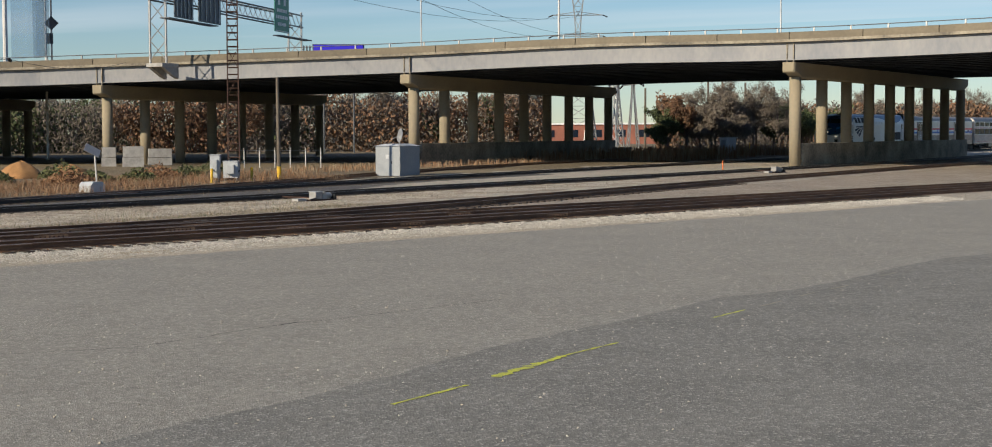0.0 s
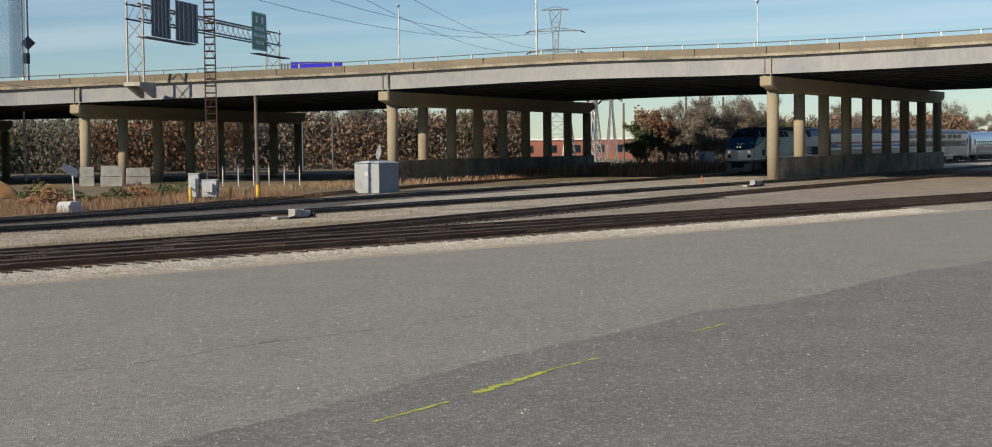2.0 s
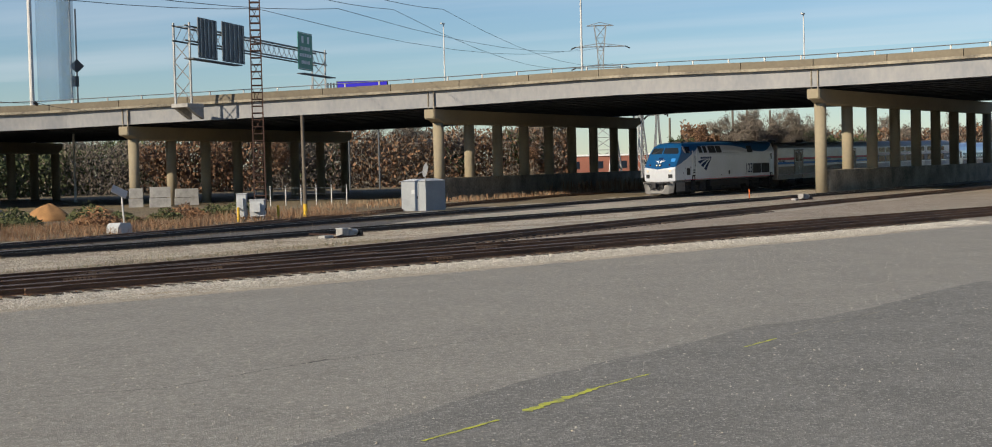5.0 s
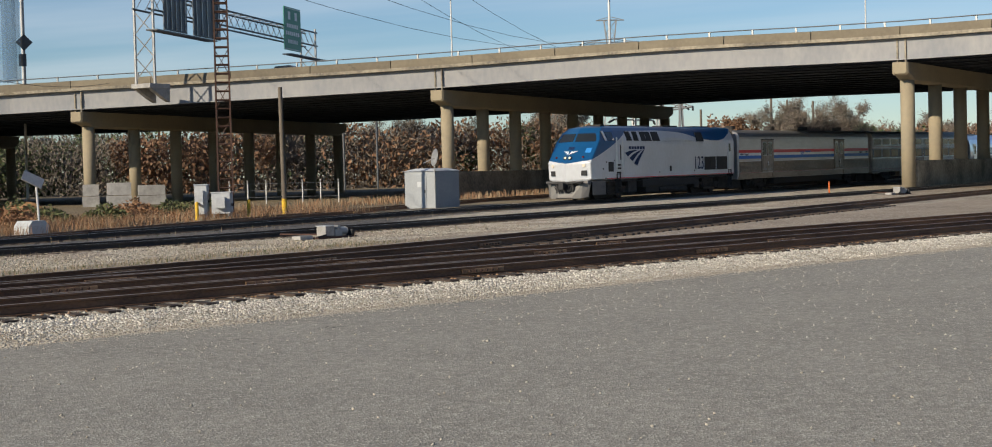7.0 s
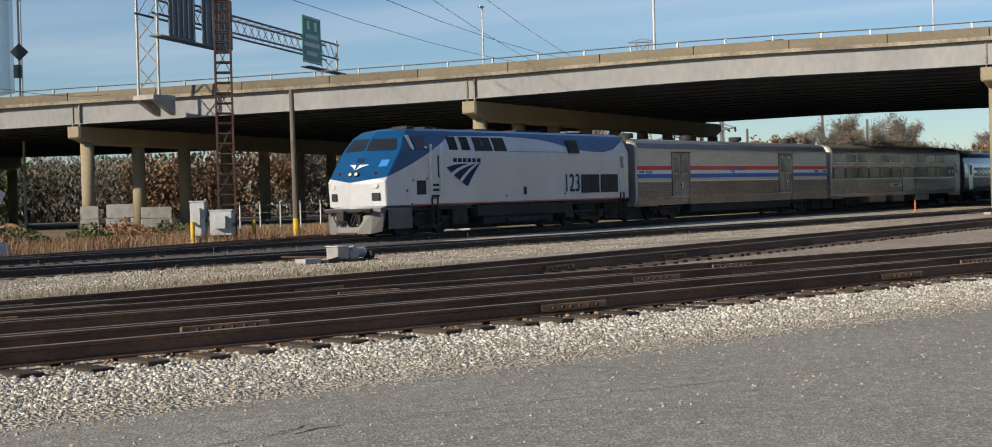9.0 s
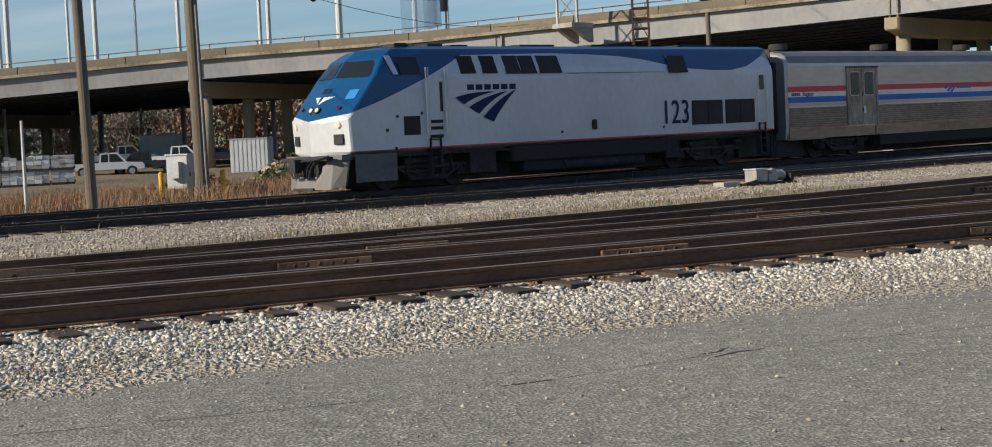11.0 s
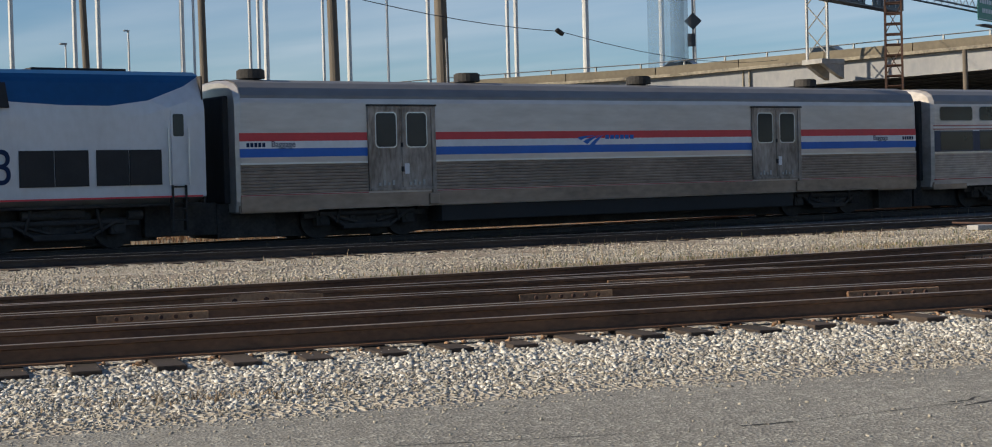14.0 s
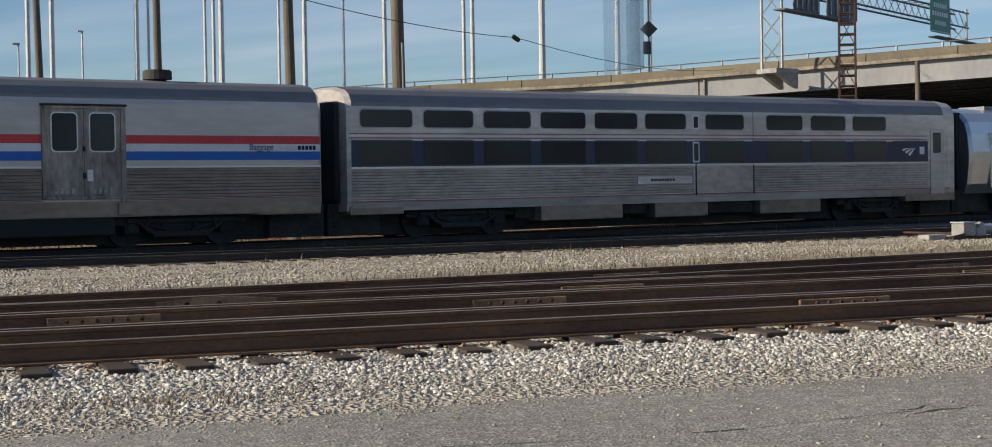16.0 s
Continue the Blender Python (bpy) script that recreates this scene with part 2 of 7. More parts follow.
def curve_y(pts):
    """A smooth y(x) through the points (x, y)."""
    xs, ys = [p[0] for p in pts], [p[1] for p in pts]
    def at(x):
        if x <= xs[0]:
            return ys[0] + (x - xs[0]) * (ys[1] - ys[0]) / (xs[1] - xs[0])
        if x >= xs[-1]:
            return ys[-1] + (x - xs[-1]) * (ys[-1] - ys[-2]) / (xs[-1] - xs[-2])
        i = max(k for k in range(len(xs) - 1) if xs[k] <= x)
        s = lambda k: (ys[min(k + 1, len(ys) - 1)] - ys[max(k - 1, 0)]) / (xs[min(k + 1, len(xs) - 1)] - xs[max(k - 1, 0)])
        h = xs[i + 1] - xs[i]
        u = (x - xs[i]) / h
        return ((2*u**3 - 3*u*u + 1) * ys[i] + (u**3 - 2*u*u + u) * h * s(i) + (3*u*u - 2*u**3) * ys[i + 1] + (u**3 - u*u) * h * s(i + 1))
    return at


def text_part(name, body, size, m, material, parent, label=""):
    cu = bpy.data.curves.new(name, "FONT")
    cu.body, cu.size, cu.extrude = body, size, 0.004
    tmp = bpy.data.objects.new(name, cu)
    scene.collection.objects.link(tmp)
    bpy.context.view_layer.update()
    me = bpy.data.meshes.new_from_object(tmp.evaluated_get(bpy.context.evaluated_depsgraph_get()))
    bpy.data.objects.remove(tmp)
    me.materials.clear()
    me.materials.append(material)
    ob = new(name, me)
    ob.parent = parent
    ob.matrix_basis = m
    return tagged(ob, label) if label else ob

# ---- ground ----
SLOPE = 0.247                       # the near tracks and the car park's edge run y = v - SLOPE * x
RAIL_N = 0.35                       # rail head of the near tracks


def rail_t(x):
    """Rail head of the main line, which climbs gently towards the bridge."""
    return 0.16 + 0.0038 * min(130.0, max(0.0, x - 30.0))


def v_of(x, y):
    return y + SLOPE * x


def ground_z(x, y):
    v = v_of(x, y)
    z = -0.04 + 0.185 * min(1.0, max(0.0, (v - 10.5) / 2.2))
    if y > 19 and v > 12:
        k = min(1.0, (y - 19) / 8)
        z = z * (1 - k) + (rail_t(x) - 0.20) * k
    if y > 42:
        z += 0.10 * noise.noise((x * 0.11, y * 0.11, 3.0)) + 0.03
    if y > 104 and -40 < x < 95:
        z += 0.6 * min(1.0, (y - 104) / 8)          # low bank under the ramp
    return z


def make_ground():
    far = [-900, -500, -300, -180, -120, -80, -60]
    xs = far + [-48 + 1.0 * i for i in range(169)] + [125, 132, 140, 150, 165, 180, 200, 230, 280, 350, 500, 800, 1300, 2200]
    ys = [-600, -300, -150, -80, -50, -30, -20] + [-14 + 0.7 * i for i in range(112)] + [66, 70, 75, 80, 86, 92, 100, 110, 120, 135, 150, 175, 210, 260, 350, 500, 800, 1300, 2200]
    vs, fs, mi = [], [], []
    for y in ys:
        for x in xs:
            vs.append((x, y, ground_z(x, y)))
    n = len(xs)
    for j in range(len(ys) - 1):
        for i in range(n - 1):
            fs.append((j * n + i, j * n + i + 1, (j + 1) * n + i + 1, (j + 1) * n + i))
            x, y = (xs[i] + xs[i + 1]) / 2, (ys[j] + ys[j + 1]) / 2
            w = 0.9 * noise.noise((x * 0.35, y * 0.35, 1.0)) + 0.5 * noise.noise((x * 1.1, y * 1.1, 5.0))
            v = v_of(x, y)
            k = 0
            if y > 42.5 + w * 2:
                k = 2
            elif v > 18.6 and y + 1.4 * w < 22.4 - 0.03 * x and x < 34:
                k = 1                                   # dry strip behind the near tracks
            elif v > 18.8 and y + w < 15.0:
                k = 1                                   # brown dirt between the diverging tracks
            elif x > 24 and 17.9 < y + 0.5 * w < 18.8:
                k = 1
            elif x > 62 and 18 < y + 2 * w < 24:
                k = 1
            if k == 0 and 19 < y < 31 and x < 80 and w > 0.05:
                k = 1                                   # bare dirt patches
            if k == 0 and -60 < x < 75 and 34.4 - 0.145 * min(x, 35.0) + 6.6 * min(1.0, max(0.0, (x - 35.0) / 20.0)) + 0.45 * w < y < 41.8:
                k = 3                                   # grimy ballast of the main line
            if x > 150 or x < -100 or y > 120:
                k = 2 if y > 42 else k
            mi.append(k)
    ob = raw("ground", vs, fs, [BALLAST, DIRT, FIELD, BALLAST_D])
    ob.data.polygons.foreach_set("material_index", mi)
    tagged(ob, "pale crushed-stone railway ground with brown dirt and dry field", "ground", kind="structure")
    # the worn asphalt of the car park, with a ragged edge
    xs2 = [-400, -150, -80] + [-50 + 0.5 * i for i in range(260)] + [85, 95, 110, 140, 200]
    vs, fs = [], []
    for i, x in enumerate(xs2):
        e = 10.75 + 0.16 * noise.noise((x * 0.5, 0, 0)) + 0.10 * noise.noise((x * 2.1, 4, 0))
        edge = e - SLOPE * x
        for k, yy in enumerate((edge + 0.05, edge - 0.1, edge - 3.0, -60.0 - abs(x), -250 - abs(x))):
            vs.append((x, yy, (-0.045, 0.0, 0.0, 0.0, 0.0)[k]))
    for i in range(len(xs2) - 1):
        for k in range(4):
            a = i * 5 + k
            fs.append((a, a + 1, a + 6, a + 5))
    ob = raw("pavement", vs, fs, ASPHALT)
    tagged(ob, "worn grey-brown asphalt car park with cracks", "pavement", kind="structure")


make_ground()


def flat_strip(name, pts, width, z, material, label, category="paint mark", ragged=0.3, seed=1):
    """A thin, ragged mark on the ground along the points."""
    rng = random.Random(seed)
    pr = []
    for (x0, y0), (x1, y1) in zip(pts, pts[1:]):
        L = math.hypot(x1 - x0, y1 - y0)
        n = max(2, int(L / 0.12))
        for i in range(n):
            u = i / n
            dx, dy = (x1 - x0) / L, (y1 - y0) / L
            w = width * (0.5 + rng.uniform(-ragged, ragged))
            w2 = width * (0.5 + rng.uniform(-ragged, ragged))
            c = Vector((x0 + (x1 - x0) * u, y0 + (y1 - y0) * u, z))
            pr.append([c + Vector((-dy * w, dx * w, 0)), c - Vector((-dy * w2, dx * w2, 0))])
    bm = sweep(pr)
    return tagged(obj(name, bm, material), label, category, kind="structure")


# ---- tracks ----
def rail_profile(c, nrm, z):
    """Foot, web and head of a rail, 0.17 m high, across the direction nrm at c."""
    sh = [(-0.075, -0.17), (-0.075, -0.155), (-0.012, -0.135), (-0.012, -0.045), (-0.036, -0.035), (-0.036, -0.004), (-0.028, 0.0),
          (0.028, 0.0), (0.036, -0.004), (0.036, -0.035), (0.012, -0.045), (0.012, -0.135), (0.075, -0.155), (0.075, -0.17)]
    return [Vector((c[0] + nrm[0] * a, c[1] + nrm[1] * a, z + b)) for a, b in sh]


def rail(name, f, x0, x1, off, z, parent, step=1.5, side=RAIL_SIDE):
    n = max(2, int((x1 - x0) / step))
    pr = []
    for i in range(n + 1):
        x = x0 + (x1 - x0) * i / n
        d = (f(x + 0.2) - f(x - 0.2)) / 0.4
        L = math.hypot(1, d)
        nrm = (-d / L, 1 / L)
        pr.append(rail_profile((x + nrm[0] * off, f(x) + nrm[1] * off), nrm, z(x)))
    bm = sweep(pr, True)
    for fc in bm.faces:
        c = fc.calc_center_median()
        fc.material_index = 1 if c.z > z(c.x) - (0.003 if side is RAIL_SIDE else 0.002) else 0
    return part(name, bm, [side, RAIL_TOP if side is RAIL_SIDE else GALV], parent)


TIE_MESH = []


def track(name, f, x0, x1, z, label, ties=(0, 0), spacing=0.56, guard=(), side=RAIL_SIDE):
    th = thing(name, label=label, category="railway track", group="railway tracks")
    for s in (-0.7525, 0.7525):
        rail("rail", f, x0, x1, s, z, th, side=side)
    for s, a, b in guard:
        rail("guard_rail", f, a, b, s, z, th)
    rng = random.Random(len(name) + int(x0))
    x = ties[0]
    while x < ties[1]:
        d = (f(x + 0.2) - f(x - 0.2)) / 0.4
        m = pose(x + rng.uniform(-0.04, 0.04), f(x) + rng.uniform(-0.06, 0.06), z(x) - 0.17 - 0.105 + rng.uniform(-0.012, 0.008), 0, 0, math.degrees(math.atan(d)) + rng.uniform(-2, 2))
        if not TIE_MESH:
            bm = boxes((-0.115, 0.115, -1.36, 1.36, -0.1, 0.1), bevel=0.012)
            t = part("tie", bm, TIE, th)
            t.matrix_basis = m
            TIE_MESH.append(t)
        else:
            share(TIE_MESH[0], m, th)
        x += spacing
    return th


near_a = lambda x: 14.04 - SLOPE * x
near_b = lambda x: 17.30 - SLOPE * x
fork_c = curve_y([(-60, 31.3), (-30, 24.0), (-10, 19.8), (0, 18.1), (6, 17.15), (12, 16.3), (21, 15.65), (30, 15.7), (44, 16.0), (72, 16.5), (140, 15.8), (300, 12)])
mid_d = curve_y([(-60, 42), (-40, 40.6), (-20, 38.4), (0, 35.8), (11, 33.75), (16.2, 32.6), (22, 31.8), (30, 30.8), (39.6, 29.8), (55, 28.2), (70, 26.3), (100, 23.6), (130, 21.8), (300, 14)])
main_t = curve_y([(-160, 38.5), (-60, 38.5), (30, 38.5), (60, 38.35), (85, 37.95), (100, 37.6), (130, 36.5), (160, 35.2), (190, 33.6), (250, 30.0), (420, 18.0)])
fork_f = curve_y([(22, 38.5), (38, 40.4), (56, 44.0), (75, 48.0), (93, 50.5), (150, 53.5), (300, 58)])
near_z = lambda x: RAIL_N
track("near_track", near_a, -70, 150, near_z, "rusty near railway track on dark timber ties in pale ballast", ties=(-14, 48), guard=((0.50, -8, 26), (-0.98, 2, 3)))
track("second_track", near_b, -70, 150, near_z, "rusty second railway track beside the near one", ties=(-14, 36), guard=((-0.45, 4, 22), (0.98, -4, 14)))
track("diverging_track", fork_c, -60, 260, lambda x: RAIL_N + 0.02, "rusty railway track that diverges from the near ones", ties=(-2, 60))
track("middle_track", mid_d, -60, 260, rail_t, "dark railway track on pale ballast before the main line", ties=(-6, 70), side=RAIL_DARK)
track("main_track", main_t, -160, 420, rail_t, "dark main railway track on which the passenger train runs", ties=(-10, 70), side=RAIL_DARK)
track("far_track", fork_f, 24, 260, rail_t, "dark railway track leading under the highway bridge", ties=(30, 90))


# ---- highway bridge ----
FRONT = [(104, -120, 11.72), (100, -60, 11.62), (97.2, -10, 12.1), (96.6, 9.4, 11.6), (96.3, 26.5, 11.36), (93.8, 42.5, 11.36), (89.3, 59, 10.86), (83.5, 76, 10.45),
         (79.4, 86, 10.2), (76.2, 92.7, 10.0), (67.5, 105, 9.75), (56, 117, 9.0), (38, 131, 7.9), (10, 148, 6.0), (-30, 168, 3.6), (-80, 190, 1.5)]
FY = [p[1] for p in FRONT]
front_x = curve_y([(p[1], p[0]) for p in FRONT])
front_z = curve_y([(p[1], p[2]) for p in FRONT])
WIDTH = 52.0


def bridge_section(y, shape):
    x, z = front_x(y), front_z(y)
    d = (front_x(y + 1) - front_x(y - 1)) / 2
    L = math.hypot(1, d)
    nx, ny = 1 / L, -d / L           # into the deck, across the bridge
    return [Vector((x + nx * a, y + ny * a, z + b)) for a, b in shape]


def bridge_sweep(name, shape, material, label="", y0=-120, y1=190, step=3.0, closed=True, parent=None):
    n = int((y1 - y0) / step)
    bm = sweep([bridge_section(y0 + (y1 - y0) * i / n, shape) for i in range(n + 1)], closed)
    return obj(name, bm, material, parent, label)


bridge = thing("highway_bridge", label="long concrete highway bridge with pale steel girders across the tracks", category="bridge", kind="structure")
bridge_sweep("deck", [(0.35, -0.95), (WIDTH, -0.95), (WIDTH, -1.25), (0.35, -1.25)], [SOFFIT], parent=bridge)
bridge_sweep("fascia_girder", [(0.30, -1.02), (0.36, -1.02), (0.36, -2.40), (0.55, -2.40), (0.55, -2.45), (0.12, -2.45), (0.12, -2.40), (0.30, -2.40)], GIRDER, "pale painted steel fascia girder", parent=bridge)
bridge_sweep("deck_edge", [(-0.1, -0.78), (0.9, -0.78), (0.9, -1.0), (-0.1, -1.0)], CONCRETE_D, parent=bridge)
bridge_sweep("far_parapet", [(WIDTH, 0), (WIDTH + 0.3, 0), (WIDTH + 0.3, -1.2), (WIDTH, -1.2)], CONCRETE, parent=bridge)
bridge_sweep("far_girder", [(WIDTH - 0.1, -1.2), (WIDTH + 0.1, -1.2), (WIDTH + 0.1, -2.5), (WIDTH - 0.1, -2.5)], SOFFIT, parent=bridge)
# inner girders in the shaded soffit tone instead of the fascia's pale paint
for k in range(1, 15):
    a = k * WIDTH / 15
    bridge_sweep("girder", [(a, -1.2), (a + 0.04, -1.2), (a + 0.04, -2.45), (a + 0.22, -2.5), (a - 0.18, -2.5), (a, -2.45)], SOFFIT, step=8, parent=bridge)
# parapet panels, with a narrow joint after each
yy = -118.0
while yy < 186:
    bridge_sweep("parapet_panel", [(0.0, -0.22), (0.05, -0.2), (0.28, -0.2), (0.34, -0.95), (-0.08, -0.95), (-0.06, -0.6)], PARAPET, y0=yy, y1=yy + 5.94, step=2.9, parent=bridge)
    yy += 6.0
# hand rail on posts on top of the parapet
bridge_sweep("hand_rail", [(0.10, 0.13), (0.16, 0.17), (0.22, 0.13), (0.16, 0.09)], GALV, step=6, parent=bridge)
post0 = None
yy = -117.0
while yy < 180:
    c = bridge_section(yy, [(0.16, -0.2)])[0]
    if post0 is None:
        bm = boxes((-0.05, 0.05, -0.06, 0.06, 0, 0.34))
        post0 = part("rail_post", bm, GALV, bridge)
        post0.matrix_basis = Matrix.Translation(c)
    else:
        share(post0, Matrix.Translation(c), bridge)
    yy += 3.0


def pier(y, skew, wall, cols=9, spacing=6.1, first=0.9, cap_h=1.25):
    """A bent of round columns with a long cap beam, turned by skew degrees from the tracks."""
    x0, zt = front_x(y), front_z(y) - 2.62
    th = thing("bridge_pier", label="tan concrete bridge pier with round columns and cap beam" + (" on a low crash wall" if wall else ""), category="bridge pier", group="bridge piers", kind="structure")
    prof = []
    n = cols * spacing - spacing + first + 1.6
    for u, h in ((-0.15, 0.75), (0.0, 0.85), (0.5, 0.9), (1.6, cap_h), (n - 1.5, cap_h), (n, 0.8)):
        w = 0.55 if u > -0.1 else 0.45
        prof.append([Vector((x0 + u, y - w, zt)), Vector((x0 + u, y + w, zt)), Vector((x0 + u, y + w, zt - h + 0.12)), Vector((x0 + u, y + w - 0.12, zt - h)),
                     Vector((x0 + u, y - w + 0.12, zt - h)), Vector((x0 + u, y - w, zt - h + 0.12))])
    part("cap_beam", sweep(prof, True), CONCRETE, th)
    c0 = None
    zb = ground_z(x0 + 5, y) - 0.1
    for k in range(cols):
        m = Matrix.Translation((x0 + first + 0.6 + spacing * k, y, zb))
        if c0 is None:
            bm = tubes(((0, 0, 0), (0, 0, zt - cap_h - zb + 0.1), 0.48), n=24)
            c0 = part("column", bm, CONCRETE, th, smooth=False)
            for p in c0.data.polygons:
                p.use_smooth = abs(p.normal.z) < 0.5
            c0.matrix_basis = m
        else:
            share(c0, m, th)
    for k in (-0.3, 0.25):
        part("bearing_plate", boxes((x0 + 0.18, x0 + 0.30, y + k - 0.05, y + k + 0.05, zt, zt + 1.55)), CONCRETE_D, th)
    if wall:
        bm = boxes((x0 + first + 1.0, x0 + first + 0.6 + spacing * (cols - 1) + 0.9, y - 0.56, y + 0.56, zb, zb + 2.05), bevel=0.05)
        part("crash_wall", bm, CONCRETE_D, th)
    th.matrix_world = Matrix.Translation((x0, y, 0)) @ Matrix.Rotation(radians(skew), 4, "Z") @ Matrix.Translation((-x0, -y, 0))
    return th


pier(26.0, 0, True, spacing=6.5)
pier(58.6, 5.5, True, spacing=5.95)
pier(85.6, 11.8, False, cols=8, spacing=6.5)
pier(106.0, 24, False, cols=8)
pier(124.0, 34, False, cols=7, spacing=5.5)
pier(-12.0, 0, True)

# ---- the passenger train ----
SILVER = mat("loco_silver_paint", (0.60, 0.62, 0.645), 0.42, 0.25, var=0.12, scale=0.5, fine=6, dark=(0.34, 0.33, 0.31), stretch=(1, 1, 0.6))
NAVY = mat("loco_blue_paint", (0.007, 0.080, 0.215), 0.32, 0.1, var=0.15, scale=0.6, fine=6)
DECAL_NAVY = mat("navy_decal", (0.012, 0.03, 0.085), 0.65, var=0.1, scale=2, fine=8, spec=0.2)
STAINLESS = mat("stainless_side", (0.56, 0.53, 0.505), 0.36, 0.5, var=0.22, scale=0.35, fine=3.0, dark=(0.32, 0.29, 0.26), stretch=(0.5, 1, 2.0))
# lower steel: grime, and the ground's brown reflection put into the colour
STAIN_LOW = mat("grimy_fluted_steel", (0.32, 0.25, 0.195), 0.42, 0.5, var=0.4, scale=0.5, fine=4.0, dark=(0.17, 0.135, 0.105), stretch=(0.7, 1, 1.4))
DOOR_STEEL = mat("weathered_door_steel", (0.36, 0.315, 0.275), 0.5, 0.4, var=0.5, scale=1.2, fine=7.0, dark=(0.15, 0.12, 0.095), stretch=(1.6, 1, 0.5))
STAIN_ROOF = mat("dull_train_roof", (0.25, 0.25, 0.255), 0.55, 0.5, var=0.3, scale=0.4, fine=4, dark=(0.17, 0.17, 0.18), stretch=(0.4, 1, 1))
GRIME = mat("grimy_underframe", (0.055, 0.049, 0.044), 0.85, 0.1, var=0.5, scale=1.5, fine=14, dark=(0.022, 0.021, 0.02))
TANK = mat("dusty_grey_skirt", (0.035, 0.033, 0.031), 0.8, 0.1, var=0.4, scale=0.8, fine=8, dark=(0.03, 0.028, 0.026))
WHEEL = mat("dark_wheel_steel", (0.05, 0.045, 0.042), 0.6, 0.5, var=0.4, scale=4, fine=20)
RED = mat("red_stripe", (0.66, 0.05, 0.06), 0.45, var=0.1, scale=1, fine=8)
THIN_RED = mat("thin_red_stripe", (0.38, 0.07, 0.07), 0.5, var=0.3, scale=1, fine=8)
BLUE = mat("blue_stripe", (0.008, 0.13, 0.52), 0.45, var=0.1, scale=1, fine=8)
STRIPE_W = mat("white_stripe", (0.80, 0.80, 0.80), 0.45, var=0.1, scale=1, fine=8)
BAND = mat("dark_blue_band", (0.022, 0.036, 0.078), 0.45, var=0.2, scale=0.8, fine=8)
CHROME = mat("bright_steel", (0.62, 0.63, 0.64), 0.28, 0.9, var=0.1, scale=2, fine=10)
DIAPH = mat("black_diaphragm", (0.035, 0.035, 0.036), 0.85, var=0.4, scale=2, fine=14, stretch=(1, 1, 0.3))
LIGHT = glow("headlight_glow", (1.0, 0.86, 0.62), 0.55)
DITCH = glow("ditch_light_glow", (0.9, 0.78, 0.58), 0.45)
SKIRT = mat("grey_side_skirt", (0.15, 0.145, 0.14), 0.7, 0.1, var=0.3, scale=1.0, fine=8)
PLOW = mat("grey_plow_steel", (0.17, 0.165, 0.155), 0.6, 0.2, var=0.35, scale=1.5, fine=10, dark=(0.15, 0.14, 0.13))
REDLAMP = mat("red_lamp_glass", (0.13, 0.015, 0.012), 0.2, var=0.1)
SKYBLUE = mat("light_blue_sticker", (0.04, 0.24, 0.60), 0.4, var=0.1)


def glass_mat(name, tint, rough=0.06):
    m = mat(name, tint, rough, 0.0, var=0.2, scale=0.7, fine=3, spec=0.42)
    return m


GLASS = glass_mat("dark_train_glass", (0.013, 0.019, 0.031), 0.12)
WIND = glass_mat("windscreen_glass", (0.02, 0.025, 0.03), 0.05)

NEAR = -1.0       # the side that faces the car park


def panel(bm, x0, x1, z0, z1, y, d=0.02, r=0.0, seg=4):
    """A plate with rounded corners that stands d proud of the side at y (towards the car park)."""
    pts = []
    if r <= 0:
        pts = [(x0, z0), (x1, z0), (x1, z1), (x0, z1)]
    else:
        for cx, cz, a0 in ((x1 - r, z0 + r, -90), (x1 - r, z1 - r, 0), (x0 + r, z1 - r, 90), (x0 + r, z0 + r, 180)):
            for k in range(seg + 1):
                a = radians(a0 + 90 * k / seg)
                pts.append((cx + r * math.cos(a), cz + r * math.sin(a)))
    poly(bm, pts, y, d)


def poly(bm, pts, y, d=0.02, tilt=None):
    f = lambda x, z, o: (x, (tilt(x, z) if tilt else y) - o, z)
    a = [bm.verts.new(f(x, z, d)) for x, z in pts]
    b = [bm.verts.new(f(x, z, -0.02)) for x, z in pts]
    bm.faces.new(a)
    for i in range(len(pts)):
        j = (i + 1) % len(pts)
        bm.faces.new((a[j], a[i], b[i], b[j]))


def P1(name, material, parent, *specs, label=""):
    bm = B()
    for s in specs:
        panel(bm, *s)
    bmesh.ops.recalc_face_normals(bm, faces=bm.faces)
    return part(name, bm, material, parent, label)


WHEELSETS = []
WHEEL_R = 0.5


def wheelset(parent, x, r=WHEEL_R):
    bm = B()
    for s in (-0.72, 0.72):
        tube(bm, (0, s - 0.065, 0), (0, s + 0.065, 0), r, n=28)
        tube(bm, (0, s * 0.92 - 0.02, 0), (0, s * 0.92 + 0.02, 0), r + 0.03, n=28)
    tube(bm, (0, -1.05, 0), (0, 1.05, 0), 0.09, n=12)
    for k in range(3):
        a = k * 2.094
        tube(bm, (0.26 * math.cos(a), -0.80, 0.26 * math.sin(a)), (0.26 * math.cos(a), -0.785, 0.26 * math.sin(a)), 0.05, n=8)
    w = part("wheelset", bm, WHEEL, parent)
    w.matrix_basis = pose(x, 0, r)
    WHEELSETS.append((w, x, r))
    return w


